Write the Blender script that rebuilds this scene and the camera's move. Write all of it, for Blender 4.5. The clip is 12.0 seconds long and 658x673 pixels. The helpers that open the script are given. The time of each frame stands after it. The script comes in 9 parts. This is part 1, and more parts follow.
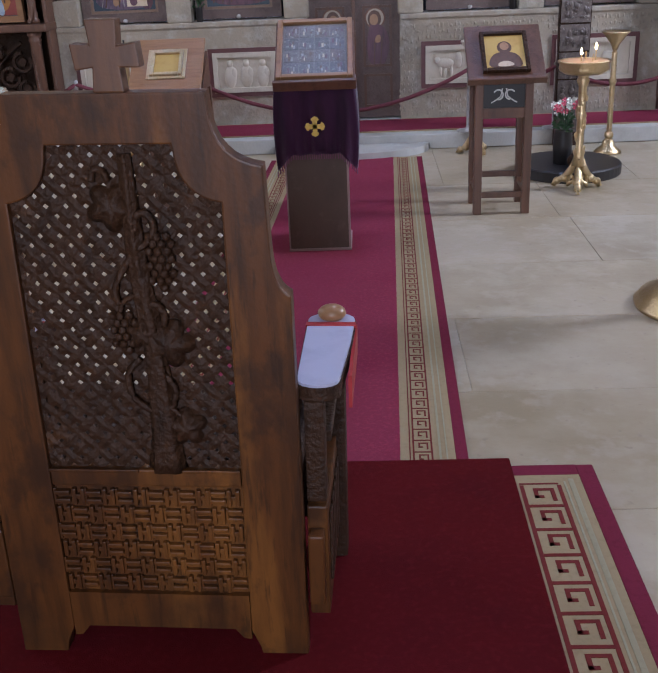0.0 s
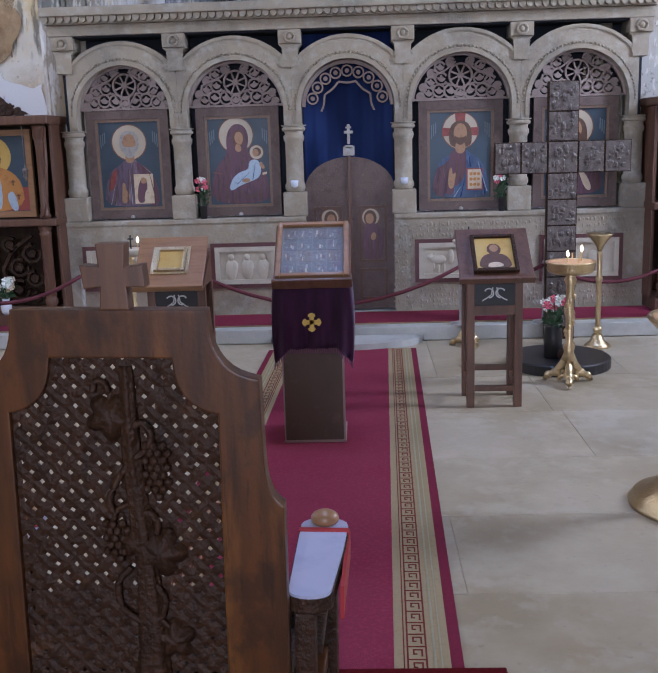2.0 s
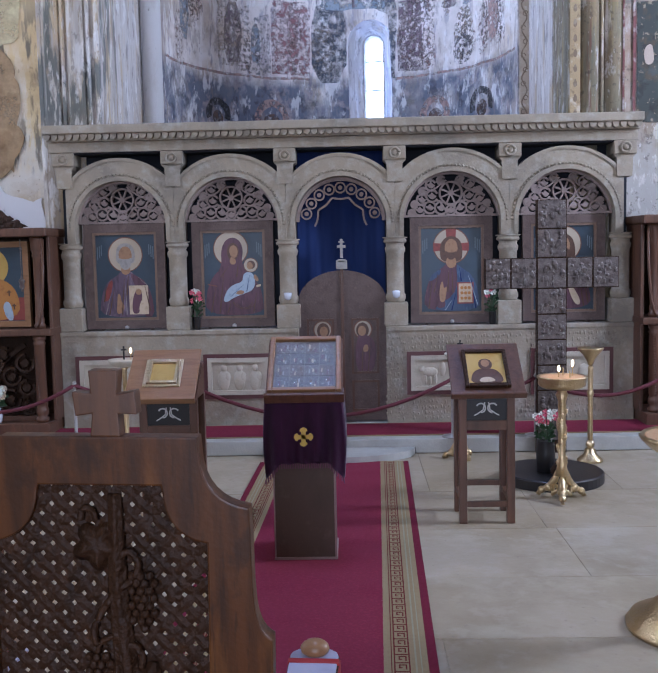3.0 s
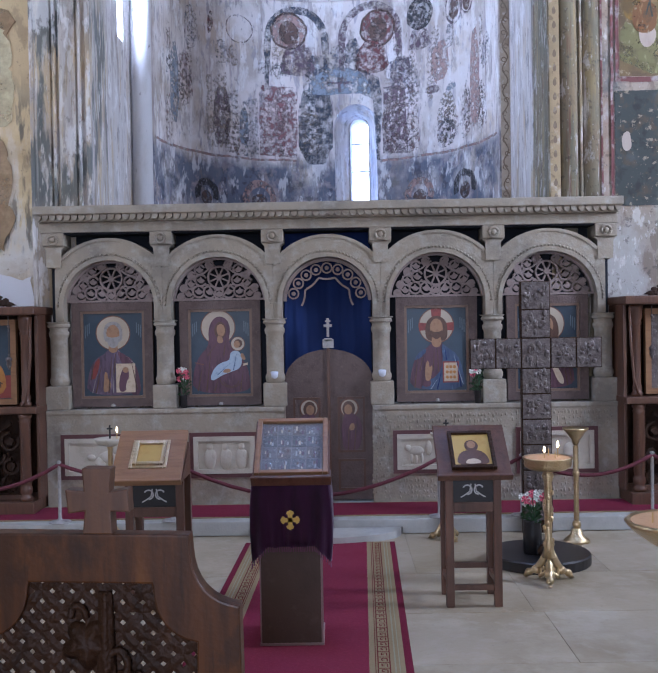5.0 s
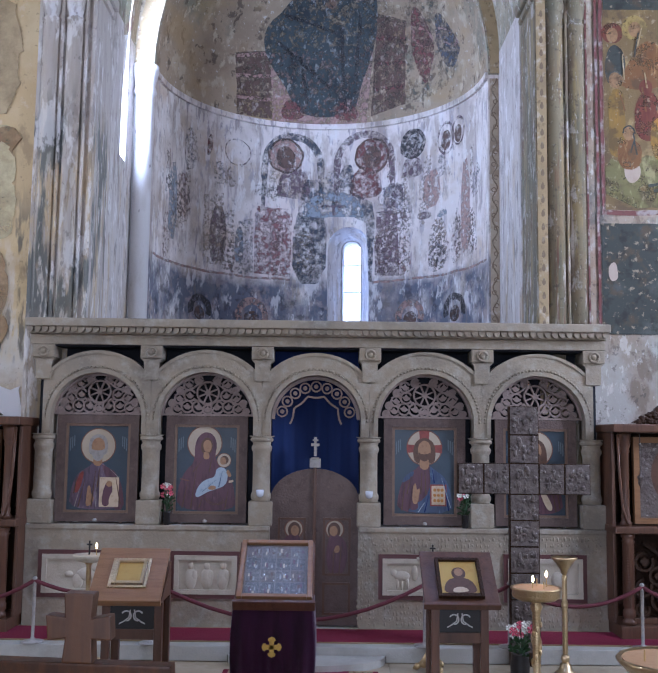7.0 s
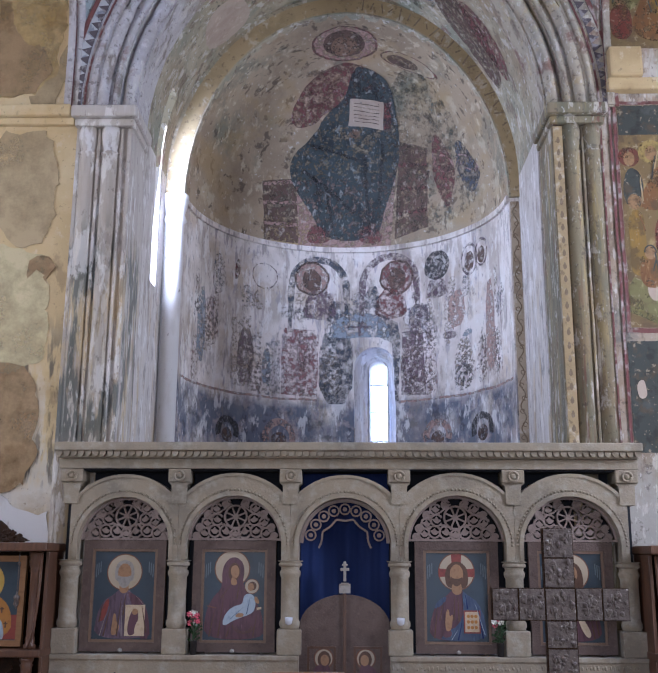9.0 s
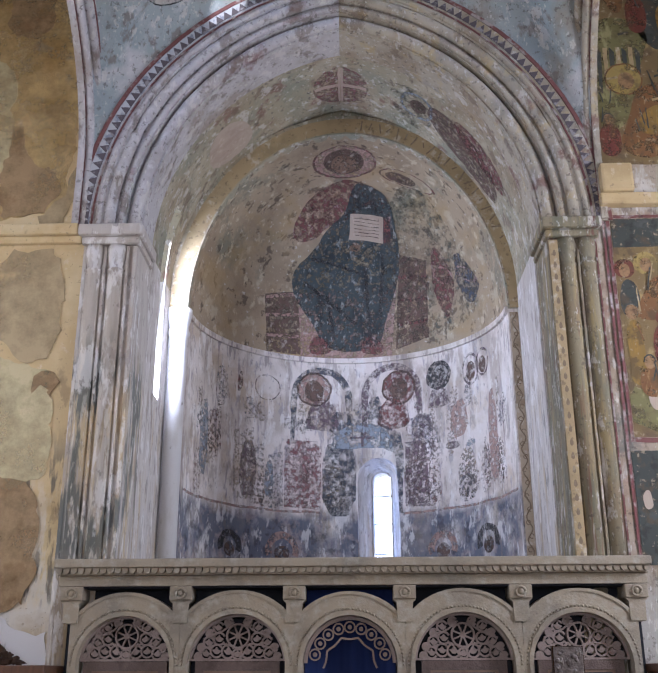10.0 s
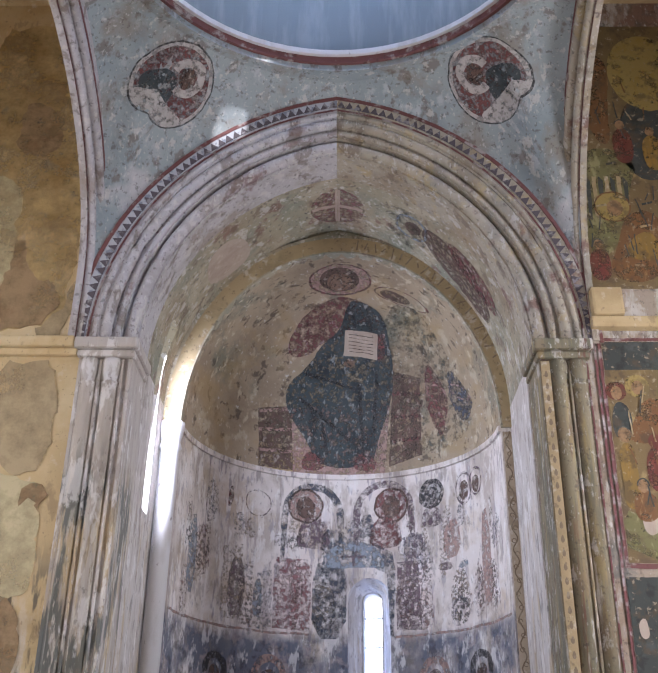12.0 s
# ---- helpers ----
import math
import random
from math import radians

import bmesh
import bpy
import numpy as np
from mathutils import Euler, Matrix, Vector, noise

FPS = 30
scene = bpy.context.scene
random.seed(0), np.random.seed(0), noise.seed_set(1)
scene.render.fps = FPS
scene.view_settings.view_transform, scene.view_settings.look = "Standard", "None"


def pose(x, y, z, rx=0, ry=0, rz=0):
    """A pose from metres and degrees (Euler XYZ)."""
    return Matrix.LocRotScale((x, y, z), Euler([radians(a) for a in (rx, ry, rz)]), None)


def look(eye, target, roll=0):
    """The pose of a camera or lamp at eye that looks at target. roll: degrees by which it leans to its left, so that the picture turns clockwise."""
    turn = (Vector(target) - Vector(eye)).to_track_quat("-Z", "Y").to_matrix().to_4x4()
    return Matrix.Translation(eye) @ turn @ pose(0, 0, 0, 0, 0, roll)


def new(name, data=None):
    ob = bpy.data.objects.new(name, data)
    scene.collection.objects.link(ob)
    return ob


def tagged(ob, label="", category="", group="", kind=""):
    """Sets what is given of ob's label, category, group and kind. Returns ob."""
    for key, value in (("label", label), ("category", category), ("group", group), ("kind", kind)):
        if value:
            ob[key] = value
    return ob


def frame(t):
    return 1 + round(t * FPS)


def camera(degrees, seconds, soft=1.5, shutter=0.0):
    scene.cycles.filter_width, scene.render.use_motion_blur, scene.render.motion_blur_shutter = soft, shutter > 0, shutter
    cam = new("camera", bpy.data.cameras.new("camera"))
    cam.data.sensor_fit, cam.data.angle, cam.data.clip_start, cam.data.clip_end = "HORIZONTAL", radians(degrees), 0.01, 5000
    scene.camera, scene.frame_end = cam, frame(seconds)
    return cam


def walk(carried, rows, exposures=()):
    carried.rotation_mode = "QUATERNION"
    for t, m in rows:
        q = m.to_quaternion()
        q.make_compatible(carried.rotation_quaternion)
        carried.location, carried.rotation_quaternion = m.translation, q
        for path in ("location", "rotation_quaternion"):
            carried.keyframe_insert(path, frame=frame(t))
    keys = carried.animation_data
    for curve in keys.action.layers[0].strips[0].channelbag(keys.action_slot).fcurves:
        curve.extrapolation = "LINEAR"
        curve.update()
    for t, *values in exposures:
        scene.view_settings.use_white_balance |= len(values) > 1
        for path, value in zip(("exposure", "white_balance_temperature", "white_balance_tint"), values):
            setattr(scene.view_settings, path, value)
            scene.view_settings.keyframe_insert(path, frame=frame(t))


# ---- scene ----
cam = camera(38.6, 12.0)
EXPOSURES = [(0.0, 0.68, 5000, 17), (2.5, 0.58, 4780, 17), (5.0, 0.40, 4750, 17), (9.0, 0.26, 5150, 17), (12.0, 0.30, 5700, 17)]
PATH = [
    (0, (0.454, 0.051, 1.568), (0.363, 1.893, 0.794), -2.6),
    (0.5, (0.459, 0.043, 1.592), (0.366, 1.935, 0.95), -2.3),
    (1, (0.462, 0.037, 1.609), (0.372, 1.956, 1.054), -2.2),
    (1.5, (0.464, 0.03, 1.625), (0.381, 1.972, 1.153), -2.0),
    (2, (0.462, 0.03, 1.639), (0.389, 1.986, 1.23), -1.7),
    (2.5, (0.465, 0.029, 1.66), (0.403, 2.009, 1.38), -1.6),
    (3, (0.464, 0.029, 1.681), (0.412, 2.019, 1.496), -1.2),
    (4.8, (0.449, 0.011, 1.733), (0.425, 2.01, 1.669), -1.3),
    (5, (0.456, -0.016, 1.736), (0.438, 1.983, 1.705), -1.0),
    (5.5, (0.456, -0.035, 1.751), (0.444, 1.964, 1.832), -0.4),
    (6, (0.453, -0.036, 1.756), (0.447, 1.954, 1.962), -0.3),
    (6.5, (0.442, -0.027, 1.754), (0.451, 1.961, 1.966), 0.7),
    (6.7, (0.442, -0.025, 1.757), (0.453, 1.964, 1.971), 0.7),
    (8.3, (0.442, -0.03, 1.756), (0.42, 1.945, 2.073), 0.5),
    (8.5, (0.436, -0.035, 1.762), (0.41, 1.931, 2.126), 0.4),
    (9, (0.43, -0.052, 1.782), (0.382, 1.893, 2.245), 0.3),
    (9.5, (0.431, -0.085, 1.804), (0.378, 1.83, 2.379), -0.0),
    (10, (0.435, -0.109, 1.816), (0.383, 1.77, 2.497), -0.2),
    (10.5, (0.433, -0.125, 1.825), (0.386, 1.726, 2.58), 0.1),
    (11, (0.433, -0.133, 1.831), (0.391, 1.707, 2.614), 0.7),
    (11.5, (0.437, -0.15, 1.846), (0.398, 1.672, 2.669), 0.7),
    (12, (0.463, -0.153, 1.858), (0.421, 1.634, 2.757), 0.8),
]
walk(cam, [(t, look(eye, target, roll)) for t, eye, target, roll in PATH], EXPOSURES)

# ---- world, sun and large lights ----
SUN_FROM = Vector((2.9, -4.25, 3.3)).normalized()
world = bpy.data.worlds.new("sky")
scene.world = world
world.use_nodes = True
sky = world.node_tree.nodes.new("ShaderNodeTexSky")
sky.sky_type = "NISHITA"
sky.sun_disc = False
sky.sun_elevation = math.asin(SUN_FROM.z)
sky.sun_rotation = math.atan2(SUN_FROM.x, SUN_FROM.y)
world.node_tree.links.new(sky.outputs[0], world.node_tree.nodes["Background"].inputs[0])
world.node_tree.nodes["Background"].inputs[1].default_value = 0.12
sun = new("sun", bpy.data.lights.new("sun", "SUN"))
sun.data.energy, sun.data.angle, sun.data.color = 5.0, radians(0.5), (1.0, 0.94, 0.85)
sun.matrix_world = look((0, 0, 20), Vector((0, 0, 20)) - SUN_FROM)


def daylight(name, at, towards, w, h, watts, colour, spread=180):
    """An area lamp for the sky's light through an opening, known or assumed."""
    lamp = new(name, bpy.data.lights.new(name, "AREA"))
    lamp.data.shape, lamp.data.size, lamp.data.size_y = "RECTANGLE", w, h
    lamp.data.energy, lamp.data.color, lamp.data.spread = watts, colour, radians(spread)
    lamp.matrix_world = look(at, towards)
    return lamp


# Fill lamps at assumed, unseen west, north and south openings, balanced by eye.
daylight("west_fill_light", (0.3, -4.85, 2.6), (0.3, 2.0, 2.4), 1.6, 3.2, 215, (1.0, 0.93, 0.84))
daylight("north_fill_light", (-6.4, 5.5, 4.6), (-1.0, 8.0, 5.6), 1.0, 2.6, 135, (1.0, 0.95, 0.88))
daylight("south_fill_light", (6.9, 5.5, 4.6), (-1.6, 6.8, 3.8), 1.0, 2.6, 290, (1.0, 0.95, 0.88), 165)
# One panel high in the drum stands in for its ring of windows.
daylight("drum_light", (0.3, 5.95, 13.6), (0.3, 5.95, 0.0), 2.6, 2.6, 1350, (0.62, 0.74, 1.0))
daylight("apse_window_light", (0.73, 12.80, 3.45), (0.55, 8.0, 3.2), 0.16, 1.6, 12, (0.24, 0.44, 1.0))
daylight("bema_window_light", (-1.76, 9.89, 5.75), (1.0, 11.4, 5.5), 0.24, 1.9, 62, (0.90, 0.93, 1.0), 145)


# ---- materials ----
def layered(name, base, layers=(), rough=0.8, metal=0.0, bump=0.0, bump_scale=60.0, coat=0.0, jitter=0.0):
    """A procedural surface: a base colour and, one over the other, patches (colour, scale xyz, threshold, softness, amount, band).
    band (low, high, fade) keeps a patch between two heights."""
    m = bpy.data.materials.new(name)
    m.use_nodes = True
    nt = m.node_tree
    nodes, links = nt.nodes, nt.links
    bsdf = nodes["Principled BSDF"]
    bsdf.inputs["Roughness"].default_value = rough
    bsdf.inputs["Metallic"].default_value = metal
    bsdf.inputs["Coat Weight"].default_value = coat
    geo = nodes.new("ShaderNodeNewGeometry")
    rgb = nodes.new("ShaderNodeRGB")
    rgb.outputs[0].default_value = (*base, 1)
    colour = rgb.outputs[0]
    for k, layer in enumerate(layers):
        tint, scale, low, soft, amount = layer[:5]
        mapping = nodes.new("ShaderNodeMapping")
        mapping.inputs["Scale"].default_value = scale if isinstance(scale, tuple) else (scale,) * 3
        mapping.inputs["Location"].default_value = (3.1 * k + 0.7, 1.7 * k, 5.3 * k)
        links.new(geo.outputs["Position"], mapping.inputs["Vector"])
        tex = nodes.new("ShaderNodeTexNoise")
        tex.inputs["Scale"].default_value = 1.0
        tex.inputs["Detail"].default_value = 7.0
        tex.inputs["Roughness"].default_value = 0.62
        links.new(mapping.outputs[0], tex.inputs["Vector"])
        ramp = nodes.new("ShaderNodeMapRange")
        ramp.inputs["From Min"].default_value = low
        ramp.inputs["From Max"].default_value = low + soft
        ramp.inputs["To Max"].default_value = amount
        links.new(tex.outputs["Fac"], ramp.inputs["Value"])
        fac = ramp.outputs[0]
        if len(layer) > 5:
            z0, z1, fade = layer[5]
            xyz = nodes.new("ShaderNodeSeparateXYZ")
            links.new(geo.outputs["Position"], xyz.inputs[0])
            wob = nodes.new("ShaderNodeMath")
            wob.operation = "MULTIPLY_ADD"
            links.new(tex.outputs["Fac"], wob.inputs[0])
            wob.inputs[1].default_value = 0.5
            links.new(xyz.outputs["Z"], wob.inputs[2])
            for edge, sign in ((z0, 1), (z1, -1)):
                cut = nodes.new("ShaderNodeMapRange")
                cut.inputs["From Min"].default_value = edge + 0.25 - (fade if sign > 0 else -fade)
                cut.inputs["From Max"].default_value = edge + 0.25
                links.new(wob.outputs[0], cut.inputs["Value"])
                mul = nodes.new("ShaderNodeMath")
                mul.operation = "MULTIPLY"
                links.new(fac, mul.inputs[0])
                links.new(cut.outputs[0], mul.inputs[1])
                fac = mul.outputs[0]
        mix = nodes.new("ShaderNodeMix")
        mix.data_type = "RGBA"
        links.new(fac, mix.inputs["Factor"])
        links.new(colour, mix.inputs["A"])
        mix.inputs["B"].default_value = (*tint, 1)
        colour = mix.outputs["Result"]
    if jitter:
        info = nodes.new("ShaderNodeObjectInfo")
        val = nodes.new("ShaderNodeMapRange")
        val.inputs["To Min"].default_value, val.inputs["To Max"].default_value = 1 - jitter, 1 + jitter
        links.new(info.outputs["Random"], val.inputs["Value"])
        hsv = nodes.new("ShaderNodeHueSaturation")
        links.new(val.outputs[0], hsv.inputs["Value"])
        links.new(colour, hsv.inputs["Color"])
        colour = hsv.outputs[0]
    links.new(colour, bsdf.inputs["Base Color"])
    if bump:
        tex = nodes.new("ShaderNodeTexNoise")
        tex.inputs["Scale"].default_value = bump_scale
        tex.inputs["Detail"].default_value = 5.0
        links.new(geo.outputs["Position"], tex.inputs["Vector"])
        b = nodes.new("ShaderNodeBump")
        b.inputs["Strength"].default_value = bump
        b.inputs["Distance"].default_value = 0.02
        links.new(tex.outputs["Fac"], b.inputs["Height"])
        links.new(b.outputs[0], bsdf.inputs["Normal"])
    return m


def worn(m, scale=6.0, low=0.36, soft=0.1, most=0.8):
    """Lets the paint of m flake off in spots, so that what lies under it shows."""
    nt = m.node_tree
    out = nt.nodes["Material Output"]
    geo = nt.nodes.new("ShaderNodeNewGeometry")
    tex = nt.nodes.new("ShaderNodeTexNoise")
    tex.inputs["Scale"].default_value = scale
    tex.inputs["Detail"].default_value = 8.0
    tex.inputs["Roughness"].default_value = 0.7
    nt.links.new(geo.outputs["Position"], tex.inputs["Vector"])
    ramp = nt.nodes.new("ShaderNodeMapRange")
    ramp.inputs["From Min"].default_value, ramp.inputs["From Max"].default_value = low, low + soft
    ramp.inputs["To Max"].default_value = most
    nt.links.new(tex.outputs["Fac"], ramp.inputs["Value"])
    clear = nt.nodes.new("ShaderNodeBsdfTransparent")
    mix = nt.nodes.new("ShaderNodeMixShader")
    nt.links.new(ramp.outputs[0], mix.inputs[0])
    nt.links.new(clear.outputs[0], mix.inputs[1])
    nt.links.new(nt.nodes["Principled BSDF"].outputs[0], mix.inputs[2])
    nt.links.new(mix.outputs[0], out.inputs["Surface"])
    return m


def glow(name, colour, strength):
    m = bpy.data.materials.new(name)
    m.use_nodes = True
    b = m.node_tree.nodes["Principled BSDF"]
    b.inputs["Base Color"].default_value = (*colour, 1)
    b.inputs["Emission Color"].default_value = (*colour, 1)
    b.inputs["Emission Strength"].default_value = strength
    return m


STREAK = (7.0, 7.0, 0.7)
GRIME = [((0.25, 0.185, 0.115), (1.5, 1.5, 0.9), 0.51, 0.12, 0.55), ((0.15, 0.11, 0.08), (4.5, 4.5, 2.2), 0.56, 0.06, 0.6), ((0.60, 0.57, 0.53), (7, 7, 3), 0.585, 0.04, 0.6), ((0.09, 0.075, 0.065), 17.0, 0.585, 0.05, 0.55), ((0.66, 0.64, 0.61), (24, 24, 11), 0.60, 0.05, 0.5)]
FAINT_GRIME = [((0.36, 0.30, 0.24), (1.5, 1.5, 0.9), 0.53, 0.12, 0.35), ((0.24, 0.20, 0.17), (5, 5, 2.2), 0.58, 0.05, 0.5), ((0.78, 0.76, 0.75), (7, 7, 2.6), 0.56, 0.05, 0.6), ((0.16, 0.14, 0.13), (19, 19, 9), 0.61, 0.04, 0.5)]
M_FLOOR = layered("pale_limestone_floor", (0.37, 0.31, 0.215), [((0.27, 0.215, 0.13), 1.0, 0.46, 0.16, 0.8), ((0.43, 0.375, 0.28), 3.0, 0.5, 0.16, 0.7), ((0.40, 0.34, 0.26), 8.0, 0.54, 0.1, 0.6), ((0.22, 0.18, 0.14), 26.0, 0.62, 0.08, 0.5)], rough=0.42, bump=0.08, bump_scale=30, jitter=0.07)
M_JOINT = layered("dark_joint", (0.33, 0.28, 0.20), rough=0.9)
M_SOLEA = layered("grey_step_stone", (0.40, 0.39, 0.36), [((0.27, 0.26, 0.23), 2.5, 0.5, 0.2, 0.7), ((0.5, 0.48, 0.44), 9.0, 0.52, 0.2, 0.5)], rough=0.6, bump=0.15)
M_CARVED = layered("carved_grey_stone", (0.315, 0.265, 0.195), [((0.20, 0.175, 0.14), 2.2, 0.47, 0.16, 0.8), ((0.45, 0.43, 0.37), 11.0, 0.5, 0.2, 0.5), ((0.19, 0.17, 0.14), 25.0, 0.6, 0.1, 0.5)], rough=0.7, bump=0.25, bump_scale=45)
M_RELIEF = layered("cream_relief_stone", (0.50, 0.45, 0.36), [((0.36, 0.31, 0.23), 6.0, 0.5, 0.2, 0.7)], rough=0.65, bump=0.2)
M_PANELRED = layered("dark_red_trim", (0.10, 0.035, 0.035), [((0.05, 0.02, 0.02), 15.0, 0.5, 0.2, 0.6)], rough=0.5)
WARM_GRIME = [((0.38, 0.27, 0.13), (1.1, 1.1, 1.6), 0.53, 0.12, 0.55), ((0.26, 0.19, 0.11), (4.5, 4.5, 2.6), 0.59, 0.05, 0.5), ((0.64, 0.55, 0.40), (8, 8, 5), 0.60, 0.05, 0.5), ((0.20, 0.15, 0.09), 26.0, 0.63, 0.04, 0.5)]
M_WALL_N = layered("ochre_plaster", (0.54, 0.41, 0.22), [((0.64, 0.52, 0.31), 0.55, 0.47, 0.10, 0.9), ((0.47, 0.32, 0.14), (0.8, 0.8, 1.1), 0.53, 0.1, 0.7, (6.3, 20, 0.6)), ((0.26, 0.20, 0.13), 2.0, 0.54, 0.12, 0.7, (-1, 4.2, 0.8)), ((0.60, 0.56, 0.48), (5, 5, 1.6), 0.52, 0.07, 0.8, (-1, 3.3, 0.4)), ((0.11, 0.10, 0.085), (9, 9, 1.8), 0.55, 0.07, 0.85, (1.9, 3.7, 0.5)), ((0.64, 0.60, 0.53), 1.5, 0.3, 0.1, 0.9, (-1, 2.35, 0.15))] + WARM_GRIME, rough=0.9, bump=0.22, bump_scale=14)
M_WALL_S = layered("faded_fresco_plaster", (0.38, 0.31, 0.24), [((0.20, 0.09, 0.065), 1.2, 0.50, 0.12, 0.7), ((0.11, 0.125, 0.13), 1.7, 0.53, 0.1, 0.8), ((0.52, 0.49, 0.45), (5, 5, 1.6), 0.54, 0.08, 0.8), ((0.40, 0.39, 0.37), 1.4, 0.4, 0.12, 0.8, (-1, 2.6, 0.5))] + GRIME, rough=0.9, bump=0.22, bump_scale=16)
M_PIER = layered("streaked_pier_plaster", (0.50, 0.455, 0.41), [((0.40, 0.355, 0.31), STREAK, 0.47, 0.12, 0.7), ((0.56, 0.44, 0.26), (5, 5, 1.0), 0.47, 0.09, 0.8, (-1, 4.2, 0.9)), ((0.28, 0.22, 0.15), (9, 9, 1.3), 0.53, 0.07, 0.75, (-1, 4.5, 0.9)), ((0.12, 0.135, 0.13), (6, 6, 1.1), 0.50, 0.06, 0.85, (3.0, 4.7, 0.5)), ((0.66, 0.62, 0.55), (13, 13, 2.4), 0.55, 0.05, 0.85, (-1, 4.0, 0.8)), ((0.60, 0.58, 0.56), (9, 9, 0.8), 0.58, 0.08, 0.6)] + FAINT_GRIME, rough=0.88, bump=0.2, bump_scale=22)
M_PIER_S = layered("painted_pier_plaster", (0.25, 0.215, 0.14), [((0.16, 0.155, 0.11), STREAK, 0.47, 0.12, 0.9), ((0.34, 0.26, 0.12), (10, 10, 0.9), 0.51, 0.1, 0.7), ((0.16, 0.055, 0.045), (8, 8, 0.6), 0.60, 0.06, 0.7), ((0.62, 0.58, 0.52), (9, 9, 1.2), 0.58, 0.07, 0.8)] + GRIME, rough=0.88, bump=0.2, bump_scale=22)
M_BEMA = layered("pale_bema_plaster", (0.58, 0.54, 0.51), [((0.46, 0.42, 0.38), STREAK, 0.48, 0.12, 0.7), ((0.30, 0.26, 0.22), (9, 9, 3), 0.58, 0.06, 0.6), ((0.50, 0.40, 0.26), (5, 5, 1.0), 0.52, 0.1, 0.8, (-1, 4.3, 0.8)), ((0.18, 0.17, 0.16), (8, 8, 2), 0.58, 0.06, 0.7, (-1, 4.6, 0.9)), ((0.64, 0.60, 0.55), (11, 11, 2.2), 0.56, 0.05, 0.8, (-1, 4.5, 0.6))] + FAINT_GRIME, rough=0.9, bump=0.2, bump_scale=18)
M_APSE = layered("whitewashed_apse_fresco", (0.70, 0.645, 0.61), [((0.42, 0.36, 0.31), (2.2, 2.2, 1.6), 0.48, 0.12, 0.8), ((0.50, 0.40, 0.29), (1.1, 1.1, 1.4), 0.54, 0.1, 0.7), ((0.33, 0.28, 0.27), STREAK, 0.55, 0.07, 0.7), ((0.24, 0.21, 0.23), (8, 8, 2.0), 0.61, 0.05, 0.7), ((0.74, 0.70, 0.67), (6, 6, 0.9), 0.56, 0.06, 0.8), ((0.30, 0.28, 0.32), (14, 14, 4), 0.58, 0.05, 0.6), ((0.085, 0.10, 0.15), (2.2, 2.2, 1.6), 0.30, 0.22, 0.9, (-1, 3.75, 0.12)), ((0.035, 0.035, 0.045), 7.0, 0.52, 0.1, 0.6, (-1, 3.75, 0.2)), ((0.40, 0.33, 0.31), 4.0, 0.54, 0.08, 0.7, (-1, 3.72, 0.2)), ((0.60, 0.58, 0.57), (9, 9, 5), 0.60, 0.05, 0.7, (-1, 3.75, 0.2))] + FAINT_GRIME, rough=0.9, bump=0.2, bump_scale=18)
M_CONCH = layered("faded_conch_fresco", (0.37, 0.295, 0.205), [((0.27, 0.21, 0.145), 1.5, 0.46, 0.15, 0.8), ((0.15, 0.165, 0.13), (1.3, 1.3, 1.0), 0.54, 0.1, 0.7), ((0.50, 0.43, 0.32), (4, 4, 3), 0.57, 0.06, 0.7), ((0.08, 0.06, 0.045), 6.0, 0.59, 0.05, 0.75), ((0.055, 0.04, 0.03), (3, 9, 3), 0.61, 0.03, 0.7), ((0.56, 0.53, 0.48), 16.0, 0.63, 0.03, 0.8)] + WARM_GRIME, rough=0.92, bump=0.25, bump_scale=20)
M_VAULT = layered("mossy_vault_fresco", (0.35, 0.31, 0.22), [((0.24, 0.26, 0.21), 1.4, 0.47, 0.15, 0.8), ((0.46, 0.40, 0.30), 2.2, 0.52, 0.1, 0.7), ((0.20, 0.10, 0.085), (3, 3, 2), 0.60, 0.06, 0.7), ((0.60, 0.58, 0.53), (7, 7, 6), 0.60, 0.05, 0.8), ((0.07, 0.065, 0.06), 9.0, 0.63, 0.04, 0.7)] + GRIME, rough=0.92, bump=0.2, bump_scale=20)
M_PENDENT = layered("blue_grey_pendentive", (0.33, 0.37, 0.38), [((0.25, 0.30, 0.32), 1.4, 0.48, 0.15, 0.8), ((0.46, 0.48, 0.50), (5, 5, 1.8), 0.56, 0.08, 0.8), ((0.56, 0.54, 0.55), 0.9, 0.50, 0.12, 0.9, (-1, 8.3, 0.7)), ((0.12, 0.10, 0.10), 14.0, 0.64, 0.04, 0.6)] + GRIME, rough=0.9, bump=0.15, bump_scale=24)
M_DRUM = layered("blue_drum_plaster", (0.20, 0.23, 0.25), [((0.27, 0.30, 0.32), (6, 6, 0.8), 0.5, 0.15, 0.8), ((0.30, 0.20, 0.22), (2.5, 2.5, 0.6), 0.60, 0.08, 0.6)], rough=0.9, bump=0.12)
